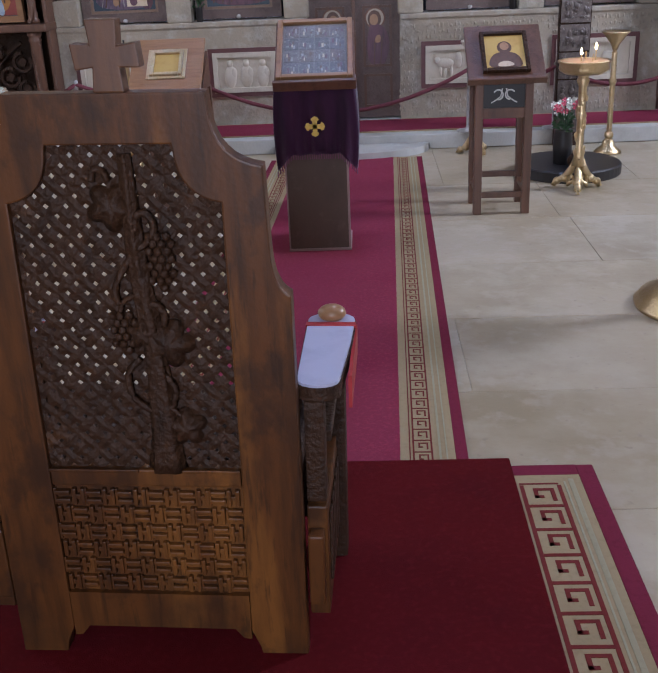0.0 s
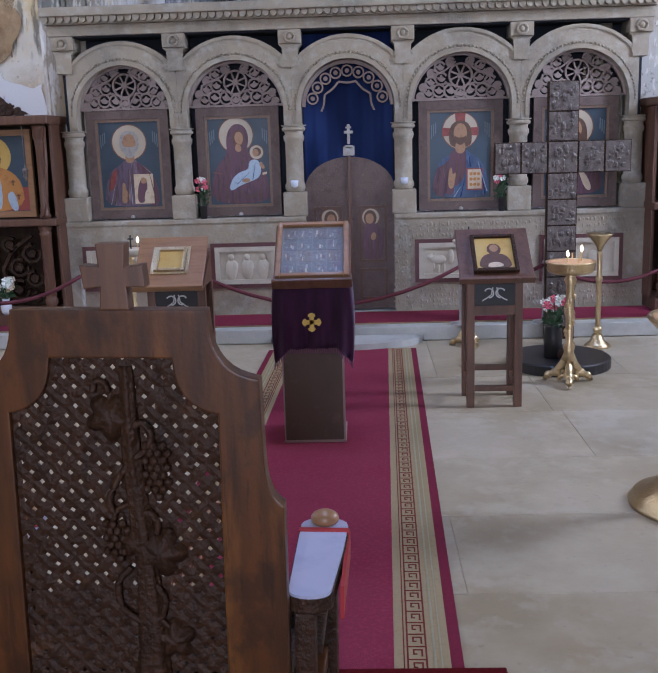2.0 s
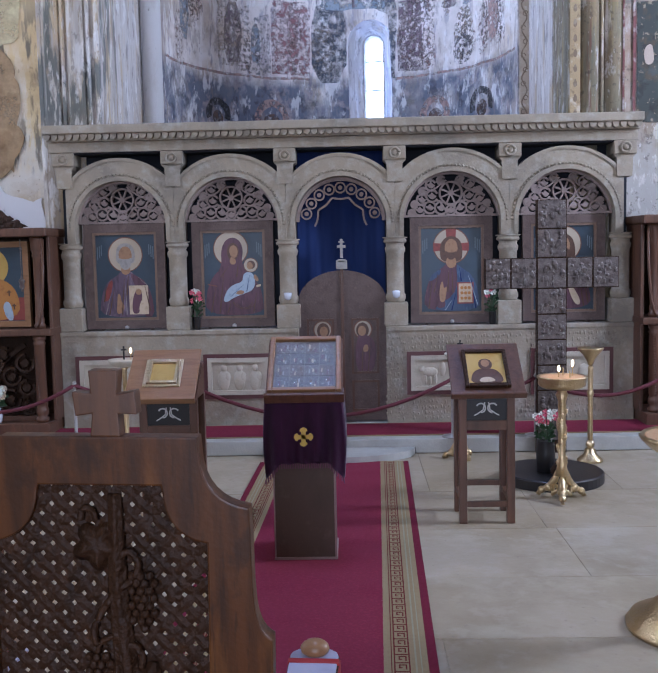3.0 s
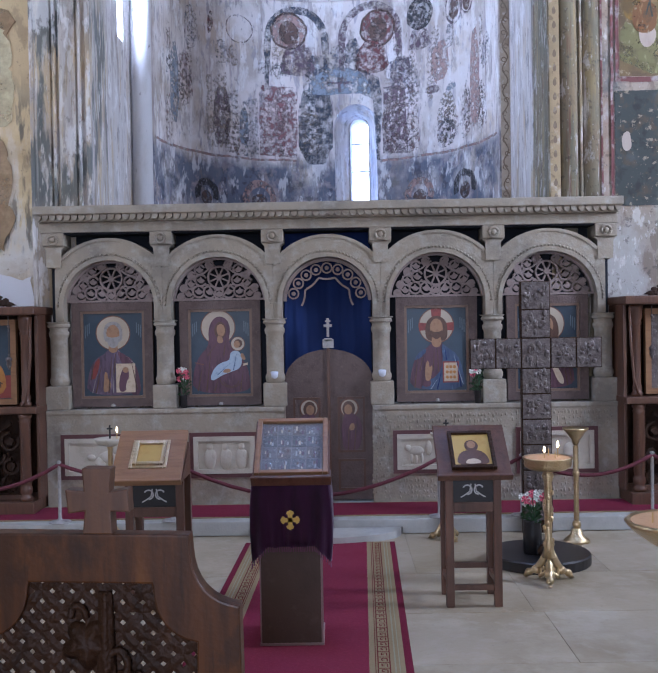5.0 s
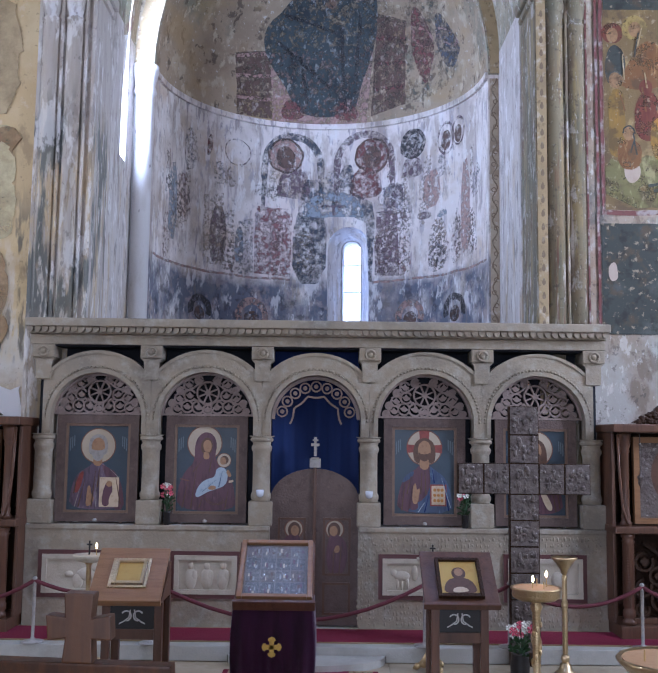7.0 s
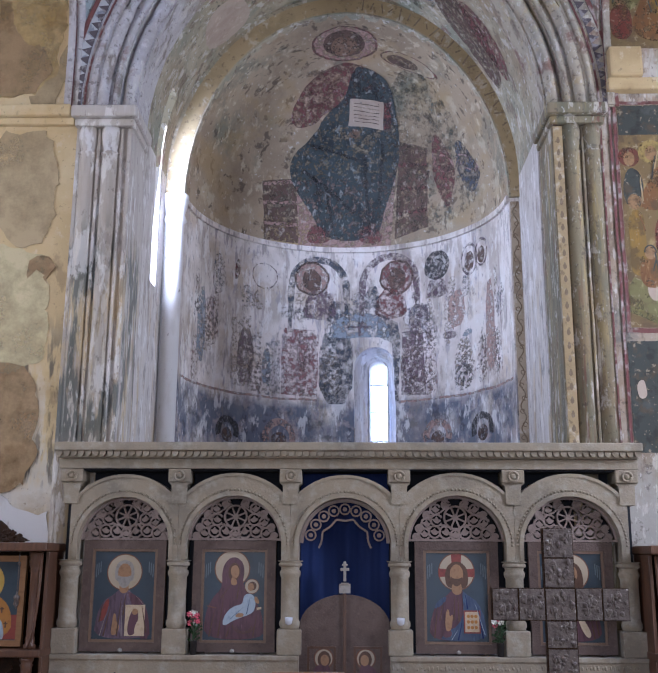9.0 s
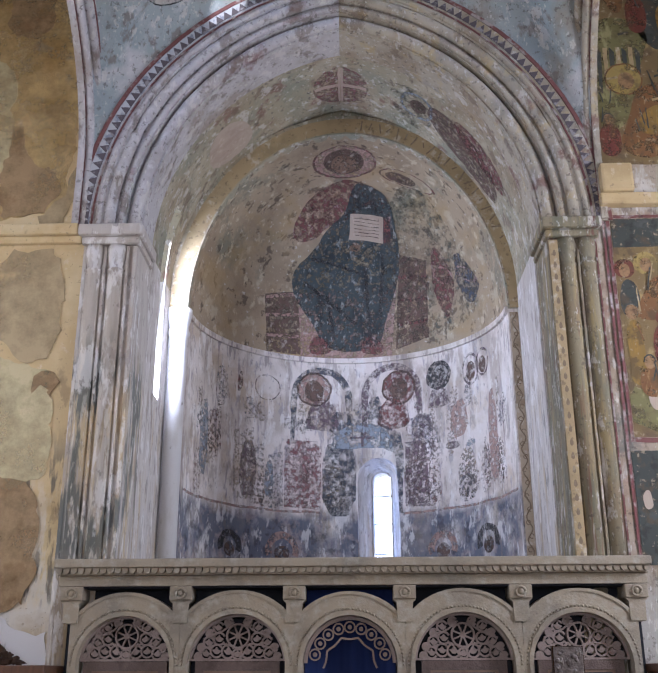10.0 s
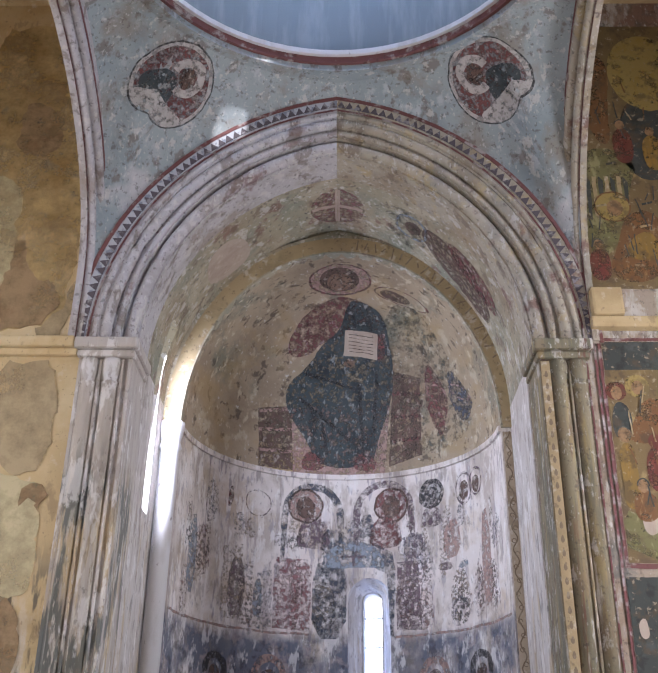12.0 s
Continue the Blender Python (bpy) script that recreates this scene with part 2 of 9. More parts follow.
M_ARCH = layered("grey_lilac_archivolt", (0.47, 0.45, 0.46), [((0.36, 0.33, 0.32), 2.5, 0.48, 0.15, 0.8), ((0.60, 0.58, 0.58), (6, 6, 6), 0.55, 0.1, 0.7), ((0.17, 0.07, 0.06), (1.6, 1.6, 1.6), 0.60, 0.06, 0.65), ((0.14, 0.12, 0.12), 11.0, 0.63, 0.05, 0.6)] + GRIME, rough=0.9, bump=0.15, bump_scale=26)
M_ARCH_S = layered("painted_archivolt", (0.42, 0.37, 0.29), [((0.28, 0.26, 0.22), 2.5, 0.48, 0.15, 0.8), ((0.46, 0.36, 0.19), 4.0, 0.54, 0.1, 0.7), ((0.15, 0.055, 0.05), (1.6, 1.6, 1.6), 0.57, 0.06, 0.7), ((0.60, 0.57, 0.52), 8.0, 0.62, 0.05, 0.7)] + GRIME, rough=0.9, bump=0.15, bump_scale=26)
M_REDBAND = layered("dark_red_paint_band", (0.17, 0.07, 0.065), [((0.40, 0.36, 0.34), 5.0, 0.52, 0.08, 0.85), ((0.07, 0.035, 0.035), 12.0, 0.55, 0.1, 0.6)], rough=0.9)
M_BLUEBAND = layered("blue_white_zigzag_band", (0.50, 0.51, 0.54), [((0.18, 0.20, 0.26), 7.0, 0.52, 0.06, 0.8)], rough=0.9)
M_ZIG = layered("slate_zigzag_paint", (0.10, 0.085, 0.095), [((0.34, 0.32, 0.33), 9.0, 0.53, 0.07, 0.8)], rough=0.9)
M_WHITE = layered("white_plaster", (0.66, 0.64, 0.64), [((0.52, 0.48, 0.45), (4, 4, 1.5), 0.52, 0.12, 0.6), ((0.20, 0.17, 0.15), (12, 12, 5), 0.64, 0.04, 0.7)], rough=0.9, bump=0.15)
M_WOOD = layered("dark_walnut", (0.082, 0.029, 0.006), [((0.034, 0.013, 0.004), (24, 24, 2.2), 0.44, 0.2, 0.8), ((0.165, 0.064, 0.011), (7, 7, 1.1), 0.52, 0.12, 0.75), ((0.035, 0.015, 0.006), (3, 3, 2), 0.50, 0.12, 0.75), ((0.025, 0.011, 0.005), (9, 9, 6), 0.56, 0.08, 0.6), ((0.02, 0.009, 0.004), (60, 60, 6), 0.56, 0.1, 0.6)], rough=0.42, bump=0.04, bump_scale=80)
M_WOOD.node_tree.nodes["Principled BSDF"].inputs["Specular IOR Level"].default_value = 0.3
M_WOOD_D = layered("black_brown_carving", (0.034, 0.0145, 0.0055), [((0.015, 0.007, 0.003), (30, 30, 8), 0.48, 0.2, 0.8), ((0.080, 0.034, 0.012), 12.0, 0.58, 0.12, 0.6)], rough=0.55, bump=0.5, bump_scale=70)
M_WOOD_D.node_tree.nodes["Principled BSDF"].inputs["Specular IOR Level"].default_value = 0.25
M_WOOD_R = layered("red_brown_wood", (0.105, 0.050, 0.028), [((0.06, 0.027, 0.016), (24, 24, 2.0), 0.47, 0.2, 0.8), ((0.19, 0.09, 0.05), (8, 8, 1.2), 0.55, 0.15, 0.6)], rough=0.42, bump=0.1, bump_scale=70)
M_WOOD_L = layered("light_oak_desk", (0.27, 0.145, 0.065), [((0.19, 0.095, 0.04), (4, 30, 30), 0.48, 0.2, 0.8)], rough=0.4, bump=0.08, bump_scale=70)
M_FRET = layered("mauve_grey_fretwork", (0.25, 0.195, 0.175), [((0.17, 0.125, 0.11), 12.0, 0.48, 0.2, 0.8)], rough=0.6, bump=0.2, bump_scale=60)
M_WOOD_G = layered("grey_brown_carving", (0.115, 0.078, 0.066), [((0.07, 0.045, 0.04), 12.0, 0.48, 0.2, 0.8), ((0.16, 0.115, 0.095), 30.0, 0.56, 0.12, 0.6)], rough=0.55, bump=0.25, bump_scale=60)
# Near-black, slightly blue: the darkness of the screen's gaps as a colour.
M_BLACK = layered("black_gap_fill", (0.010, 0.011, 0.016), [((0.02, 0.024, 0.04), 2.0, 0.5, 0.2, 0.6)], rough=0.95)
# Blue lens glare over darkness put into the colour; also paints icon folds.
M_NAVY = layered("navy_glare_and_folds", (0.010, 0.024, 0.11), [((0.016, 0.04, 0.17), (6, 6, 0.6), 0.5, 0.2, 0.6)], rough=0.9)
M_CARPET = layered("crimson_carpet", (0.165, 0.024, 0.044), [((0.15, 0.015, 0.035), 2.5, 0.48, 0.2, 0.7), ((0.26, 0.04, 0.07), 60.0, 0.5, 0.2, 0.5)], rough=0.95, bump=0.25, bump_scale=300)
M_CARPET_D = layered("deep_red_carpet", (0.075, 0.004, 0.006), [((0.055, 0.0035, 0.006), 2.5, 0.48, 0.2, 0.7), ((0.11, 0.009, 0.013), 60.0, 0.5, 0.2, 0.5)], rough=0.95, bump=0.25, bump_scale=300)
M_BORDER = layered("beige_carpet_border", (0.265, 0.20, 0.11), [((0.20, 0.145, 0.075), 60.0, 0.5, 0.2, 0.5)], rough=0.95, bump=0.2, bump_scale=300)
M_MEANDER = layered("brown_red_meander", (0.13, 0.025, 0.022), [((0.09, 0.015, 0.015), 60.0, 0.5, 0.2, 0.5)], rough=0.95, bump=0.2, bump_scale=300)
for m in (M_CARPET, M_CARPET_D, M_BORDER, M_MEANDER):
    m.node_tree.nodes["Principled BSDF"].inputs["Specular IOR Level"].default_value = 0.08
M_VELVET = layered("purple_velvet", (0.060, 0.007, 0.055), [((0.025, 0.003, 0.025), (14, 14, 2.5), 0.46, 0.2, 0.8), ((0.12, 0.02, 0.10), (20, 20, 3), 0.60, 0.1, 0.5)], rough=0.75, bump=0.2, bump_scale=200)
M_VELVET.node_tree.nodes["Principled BSDF"].inputs["Sheen Weight"].default_value = 0.5
M_GOLD = layered("polished_brass", (0.60, 0.47, 0.27), [((0.52, 0.38, 0.18), 14.0, 0.5, 0.2, 0.7)], rough=0.3, metal=1.0, bump=0.3, bump_scale=70)
M_GILT = layered("gold_thread", (0.62, 0.42, 0.08), [((0.42, 0.26, 0.05), 40.0, 0.5, 0.2, 0.7)], rough=0.5, metal=0.3)
M_SILVER = layered("embossed_pewter", (0.15, 0.125, 0.115), [((0.075, 0.06, 0.055), 16.0, 0.46, 0.15, 0.8), ((0.36, 0.34, 0.32), 30.0, 0.60, 0.07, 0.8)], rough=0.42, metal=0.5, bump=0.5, bump_scale=38)
M_ROPE = layered("maroon_rope", (0.11, 0.020, 0.030), [((0.06, 0.01, 0.016), 60.0, 0.5, 0.2, 0.6)], rough=0.8, bump=0.3, bump_scale=160)
M_GREYBAR = layered("grey_metal_bar", (0.30, 0.31, 0.33), rough=0.5)
M_WHITEGLOW = glow("white_daylight", (0.90, 0.95, 1.0), 4.0)


# ---- building helpers ----
def part(name, bm, material, parent, label="", smooth=False):
    """Links a bmesh as one mesh object under a thing or a part."""
    me = bpy.data.meshes.new(name)
    bmesh.ops.recalc_face_normals(bm, faces=bm.faces)
    bm.to_mesh(me)
    bm.free()
    if smooth:
        me.polygons.foreach_set("use_smooth", [True] * len(me.polygons))
    me.materials.append(material)
    ob = new(name, me)
    ob.parent = parent
    if label:
        ob["label"] = label
    return ob


def thing(name, label, category, group="", kind=""):
    return tagged(new(name), label, category, group, kind)


def box(bm, x0, x1, y0, y1, z0, z1, bevel=0.0, turn=None):
    made = bmesh.ops.create_cube(bm, size=1.0)["verts"]
    m = Matrix.Translation(((x0 + x1) / 2, (y0 + y1) / 2, (z0 + z1) / 2)) @ Matrix.Diagonal((x1 - x0, y1 - y0, z1 - z0, 1))
    bmesh.ops.transform(bm, matrix=(turn @ m) if turn else m, verts=made)
    if bevel:
        edges = list({e for v in made for e in v.link_edges})
        bmesh.ops.bevel(bm, geom=edges, offset=bevel, segments=2, affect="EDGES", profile=0.6)
    return bm


def boxed(*args, **kw):
    return box(bmesh.new(), *args, **kw)


def lathe(bm, profile, cx, cy, n=24, squash=1.0):
    """A turned body about the upright axis through cx, cy; profile: (radius, height)."""
    rings = []
    for r, z in profile:
        rings.append([bm.verts.new((cx + r * math.cos(2 * math.pi * k / n), cy + squash * r * math.sin(2 * math.pi * k / n), z)) for k in range(n)])
    for a, b in zip(rings, rings[1:]):
        for k in range(n):
            bm.faces.new((a[k], a[(k + 1) % n], b[(k + 1) % n], b[k]))
    bm.faces.new(rings[0][::-1])
    bm.faces.new(rings[-1])
    return bm


def prism(bm, pts, a0, a1, plane="xz"):
    """A flat outline made solid between a0 and a1 along the axis across its plane."""
    def place(u, v, a):
        return {"xz": (u, a, v), "xy": (u, v, a), "yz": (a, u, v)}[plane]
    front = [bm.verts.new(place(u, v, a0)) for u, v in pts]
    back = [bm.verts.new(place(u, v, a1)) for u, v in pts]
    n = len(pts)
    caps = [bm.faces.new(front), bm.faces.new(back[::-1])]
    for f in caps:
        f.normal_update()
    for k in range(n):
        bm.faces.new((front[k], back[k], back[(k + 1) % n], front[(k + 1) % n]))
    bmesh.ops.triangulate(bm, faces=caps)
    return bm


def band(bm, inner, outer, a0, a1, plane="xz", closed=False):
    """A solid between two open lines of equally many points: arches, rings and frames."""
    def place(u, v, a):
        return {"xz": (u, a, v), "xy": (u, v, a), "yz": (a, u, v)}[plane]
    rows = [[bm.verts.new(place(u, v, a)) for u, v in line] for line, a in ((inner, a0), (outer, a0), (outer, a1), (inner, a1))]
    n = len(inner)
    for k in range(n if closed else n - 1):
        j = (k + 1) % n
        for r in range(4):
            bm.faces.new((rows[r][k], rows[r][j], rows[(r + 1) % 4][j], rows[(r + 1) % 4][k]))
    if not closed:
        bm.faces.new([rows[r][0] for r in range(4)])
        bm.faces.new([rows[r][-1] for r in range(3, -1, -1)])
    return bm


def tube(bm, pts, radius, n=8):
    """A round bar along a line of points; radius may be a list."""
    pts = [Vector(p) for p in pts]
    rings = []
    for k, p in enumerate(pts):
        d = (pts[min(k + 1, len(pts) - 1)] - pts[max(k - 1, 0)]).normalized()
        side = d.cross(Vector((0, 0, 1)) if abs(d.z) < 0.9 else Vector((0, 1, 0))).normalized()
        up = side.cross(d)
        r = radius[k] if isinstance(radius, (list, tuple)) else radius
        rings.append([bm.verts.new(p + r * (math.cos(2 * math.pi * j / n) * side + math.sin(2 * math.pi * j / n) * up)) for j in range(n)])
    for a, b in zip(rings, rings[1:]):
        for j in range(n):
            bm.faces.new((a[j], a[(j + 1) % n], b[(j + 1) % n], b[j]))
    bm.faces.new(rings[0][::-1])
    bm.faces.new(rings[-1])
    return bm


def blob(bm, x, y, z, rx, ry, rz, u=10, v=7):
    made = bmesh.ops.create_uvsphere(bm, u_segments=u, v_segments=v, radius=1.0)["verts"]
    bmesh.ops.transform(bm, matrix=Matrix.Translation((x, y, z)) @ Matrix.Diagonal((rx, ry, rz, 1)), verts=made)
    return bm


def arc(cx, cz, r, a0, a1, n):
    return [(cx + r * math.cos(radians(a0 + (a1 - a0) * k / n)), cz + r * math.sin(radians(a0 + (a1 - a0) * k / n))) for k in range(n + 1)]


XC = 0.315
SPRING = 6.2
HALF = 2.09
POINT = 0.522


def pointed(off=0.0, n=14, cx=XC, foot=None):
    """The pointed arch's line, off metres outside its soffit, from the left foot over the point to the right one."""
    r = HALF + POINT + off
    top = math.acos(POINT / r)
    right = [(cx - POINT + r * math.cos(top * k / n), SPRING + r * math.sin(top * k / n)) for k in range(n + 1)]
    if foot is not None:
        right = [(right[0][0], foot)] + right
    left = [(2 * cx - x, z) for x, z in right]
    return left + right[::-1][1:]


# ---- floor and platform ----
floor = tagged(new("floor"), "pale worn limestone slab floor", "floor", kind="structure")
part("bed", boxed(-6.6, 7.1, -5.0, 8.7, -0.30, -0.005), M_JOINT, floor)

solea = tagged(new("platform"), "low grey stone platform before the icon screen", "platform", kind="structure")
part("slab", boxed(-6.5, 7.0, 7.63, 9.1, 0.0, 0.118, bevel=0.008), M_SOLEA, solea)
part("sanctuary_floor", boxed(-1.77, 2.40, 9.1, 12.4, 0.0, 0.118), M_SOLEA, solea)
bm = bmesh.new()
prism(bm, [(-0.30, 7.625)] + [(0.33 + 0.62 * math.cos(a), 7.625 - 0.36 * math.sin(a)) for a in [math.pi * (1 - k / 16) for k in range(17)]] + [(0.96, 7.625)], 0.0, 0.055, "xy")
part("rounded_step", bm, M_SOLEA, solea)

# ---- shell: arms, nave, piers, arches, bema, apse, drum ----
north = tagged(new("wall_north_arm"), "ochre plaster wall with faded fresco patches", "wall", kind="structure")
part("plaster", boxed(-6.5, -2.321, 8.626, 9.1, 0.0, 11.0), M_WALL_N, north)
part("string_course", boxed(-6.5, -2.383, 8.50, 8.615, 6.10, 6.22, bevel=0.02), M_WALL_N, north)
part("string_course_lower", boxed(-6.5, -2.353, 8.55, 8.615, 6.02, 6.095, bevel=0.015), M_WALL_N, north)
south = tagged(new("wall_south_arm"), "plaster wall covered in worn frescoes", "wall", kind="structure")
part("plaster", boxed(2.906, 7.0, 8.626, 9.1, 0.0, 11.0), M_WALL_S, south)
part("string_course", boxed(2.98, 7.0, 8.50, 8.615, 6.34, 6.47, bevel=0.02), M_WALL_N, south)


def wall_with_hole(name, label, x, out, y0, y1, z1, h0, h1, hz0, hz1, m):
    """An upright wall along y with one window through it."""
    wall = tagged(new(name), label, "wall", kind="structure")
    a, b = min(x, out), max(x, out)
    bm = boxed(a, b, y0, h0, 0, z1)
    box(bm, a, b, h1, y1, 0, z1)
    box(bm, a, b, h0, h1, 0, hz0)
    box(bm, a, b, h0, h1, hz1, z1)
    part("plaster", bm, m, wall)
    return wall


# Side walls out of view; each window is assumed, to hold a fill lamp.
wall_with_hole("wall_north", "plain ochre plaster side wall", -6.5, -6.9, -5.0, 9.1, 11.0, 5.0, 6.0, 3.3, 5.9, M_WALL_N)
wall_with_hole("wall_south", "plain plaster side wall", 7.0, 7.4, -5.0, 9.1, 11.0, 5.0, 6.0, 3.3, 5.9, M_WALL_S)
# End wall out of view, with an assumed opening for the west fill lamp.
west = tagged(new("wall_west"), "plain plaster end wall", "wall", kind="structure")
bm = boxed(-6.9, -0.5, -5.4, -5.0, 0, 11.0)
box(bm, 1.1, 7.4, -5.4, -5.0, 0, 11.0)
box(bm, -0.5, 1.1, -5.4, -5.0, 0, 0.9)
box(bm, -0.5, 1.1, -5.4, -5.0, 4.3, 11.0)
part("plaster", bm, M_WALL_N, west)

ceiling = tagged(new("ceiling"), "plastered vault over the arms", "ceiling", kind="structure")
bm = bmesh.new()
CY = 5.95
box(bm, -6.9, XC - 2.66, -5.4, 9.1, 11.0, 11.3)
box(bm, XC + 2.66, 7.4, -5.4, 9.1, 11.0, 11.3)
box(bm, XC - 2.66, XC + 2.66, -5.4, CY - 2.66, 11.0, 11.3)
box(bm, XC - 2.66, XC + 2.66, CY + 2.66, 9.1, 11.0, 11.3)
part("vault", bm, M_WALL_N, ceiling)


def pier(name, x0, x1, sign, m):
    """A pier with its two upright shafts, their caps and the moulded impost; sign 1: opening to the right of it."""
    p = tagged(new(name), "clustered stone pier with streaked plaster shafts", "pier", kind="structure")
    part("core", boxed(x0, x1, 8.622, 9.25, 0.0, 6.0), m, p)
    w = x1 - x0
    cols = (0.20, 0.62) if sign > 0 else (0.38, 0.80)
    for c in cols:
        cx = x0 + c * w
        part("shaft", lathe(bmesh.new(), [(0.085, 0.0), (0.085, 5.70), (0.10, 5.72), (0.075, 5.75), (0.10, 5.86), (0.105, 5.93), (0.09, 6.0)], cx, 8.640, 22), m, p, smooth=True)
    for c, d in ((0.03, 0.045), (0.41, 0.035), (0.60 if sign < 0 else 0.83, 0.03), (0.97, 0.045)):
        part("fillet", boxed(x0 + c * w - 0.5 * d, x0 + c * w + 0.5 * d, 8.590, 8.6215, 0.0, 5.99, bevel=0.010), m, p)
    part("impost", boxed(x0 - 0.06, x1 + 0.06, 8.50, 9.25, 6.09, 6.21, bevel=0.025), m, p)
    part("impost_roll", boxed(x0 - 0.03, x1 + 0.03, 8.55, 9.25, 6.005, 6.085, bevel=0.03), m, p)
    return p


pier("pier_north", -2.32, -1.775, 1, M_PIER)
pier("pier_south", 2.42, 2.905, -1, M_PIER_S)


def crossing_arch(name, turn, m_left, m_right):
    """One of the pointed arches that bear the drum, built facing -y at the crossing's east side, then turned about its middle.
    Its two halves meet at the point."""
    a = tagged(new(name), "pointed arch with painted roll mouldings", "arch", kind="structure")

    def put(name, bm, m, smooth=False):
        bmesh.ops.transform(bm, matrix=turn, verts=bm.verts)
        return part(name, bm, m, a, smooth=smooth)

    def halves(off):
        line = pointed(off, 18)
        return line[:19], line[18:]

    for h, m in ((0, m_left), (1, m_right)):
        put("inner_order", band(bmesh.new(), halves(0.0)[h], halves(0.24)[h], 8.78, 9.25), m)
        put("middle_order", band(bmesh.new(), halves(0.17)[h], halves(0.44)[h], 8.68, 9.0), m)
        put("outer_order", band(bmesh.new(), halves(0.38)[h], halves(0.70)[h], 8.60, 9.0), m)
        for name_, off, y, r in (("inner_roll", 0.085, 8.765, 0.070), ("hollow_roll", 0.215, 8.675, 0.034), ("outer_roll", 0.33, 8.645, 0.062), ("edge_roll", 0.435, 8.600, 0.030)):
            put(name_, tube(bmesh.new(), [(x, y, z) for x, z in halves(off)[h]], r, 10), m, True)
        put("red_band", band(bmesh.new(), halves(0.650)[h], halves(0.695)[h], 8.590, 8.599), M_REDBAND)
        put("red_line", band(bmesh.new(), halves(0.490)[h], halves(0.510)[h], 8.592, 8.599), M_REDBAND)
        put("pale_band", band(bmesh.new(), halves(0.525)[h], halves(0.640)[h], 8.594, 8.599), M_BLUEBAND if h == 0 else M_ARCH_S)
        lo, hi = pointed(0.535, 44), pointed(0.632, 44)
        zig = bmesh.new()
        for k in range(44):
            i = k + 44 * h
            mid = ((hi[i][0] + hi[i + 1][0]) / 2, (hi[i][1] + hi[i + 1][1]) / 2)
            prism(zig, [lo[i], lo[i + 1], mid], 8.588, 8.5935)
        tagged(put("zigzag", zig, M_ZIG), kind="stuff")
    return a


def about(deg):
    return Matrix.Translation((XC, CY, 0)) @ Matrix.Rotation(radians(deg), 4, "Z") @ Matrix.Translation((-XC, -CY, 0))


crossing_arch("arch_east", Matrix.Identity(4), M_ARCH, M_ARCH_S)
crossing_arch("arch_west", about(180), M_ARCH, M_ARCH)


def rounded(half, rise, off, n=30, foot=6.9):
    """The side arches' line in the upright plane along y."""
    line = [(CY - (half + off) * math.cos(math.pi * k / n), foot + (rise + off) * math.sin(math.pi * k / n)) for k in range(n + 1)]
    return [(line[0][0], 6.212)] + line + [(line[-1][0], 6.212)]


def side_arch(name, sx, x_open, half, rise, m):
    """The arch into a side arm: stepped orders and rolls, seen from the crossing."""
    a = tagged(new(name), "round side arch with painted roll mouldings", "arch", kind="structure")
    def slab(name, o0, o1, d0, d1, mat):
        xs = sorted((x_open - sx * d0, x_open - sx * d1))
        part(name, band(bmesh.new(), rounded(half, rise, o0), rounded(half, rise, o1), xs[0], xs[1], "yz"), mat, a)
    slab("inner_order", 0.0, 0.6, -0.07, 0.0, m)
    slab("middle_order", 0.11, 0.6, 0.002, 0.07, m)
    slab("outer_order", 0.22, 0.6, 0.072, 0.14, m)
    slab("red_band", 0.015, 0.05, 0.002, 0.008, M_REDBAND)
    slab("red_line", 0.245, 0.29, 0.142, 0.148, M_REDBAND)
    for off, d, r in ((0.075, 0.03, 0.05), (0.185, 0.10, 0.05)):
        part("roll", tube(bmesh.new(), [(x_open - sx * d, y, z) for y, z in rounded(half, rise, off)], r, 10), m, a, smooth=True)
    return a


side_arch("arch_north", -1, -2.40, 2.60, 2.0, M_ARCH)
side_arch("arch_south", 1, 2.985, 2.62, 2.55, M_ARCH_S)

RING_R, RING_Z = 2.36, 9.62
pend = tagged(new("pendentives"), "blue-grey plastered pendentives carrying the drum", "pendentive", kind="structure")


def arch_height(u):
    r = HALF + POINT + 0.69
    v = r * r - (abs(u) + POINT) ** 2
    return SPRING + math.sqrt(max(v, 0.0))


for quarter in range(4):
    bm = bmesh.new()
    grid = []
    for i in range(33):
        a = radians(90 * quarter + 90 * i / 32)
        c, s = math.cos(a), math.sin(a)
        d = 2.665 / max(abs(c), abs(s))
        u = d * min(abs(c), abs(s))
        zl = arch_height(u)
        if abs(c) > abs(s):
            rise = 2.0 if c < 0 else 2.55
            e = lambda v: 6.9 + (rise + 0.27) * math.sqrt(max(0.0, 1 - (v / 2.89) ** 2))
            zl = e(u) - (e(2.665) - arch_height(2.665)) * (u / 2.665) ** 8
        zl = min(zl, RING_Z - 0.02)
        row = []
        for k in range(15):
            t = k / 14
            rho = d + (RING_R - d) * t ** 1.5
            row.append(bm.verts.new((XC + rho * c, CY + rho * s, zl + (RING_Z - zl) * t)))
        grid.append(row)
    for i in range(32):
        for k in range(14):
            bm.faces.new((grid[i][k], grid[i + 1][k], grid[i + 1][k + 1], grid[i][k + 1]))
    ob = part("pendentive", bm, M_PENDENT, pend, smooth=True)

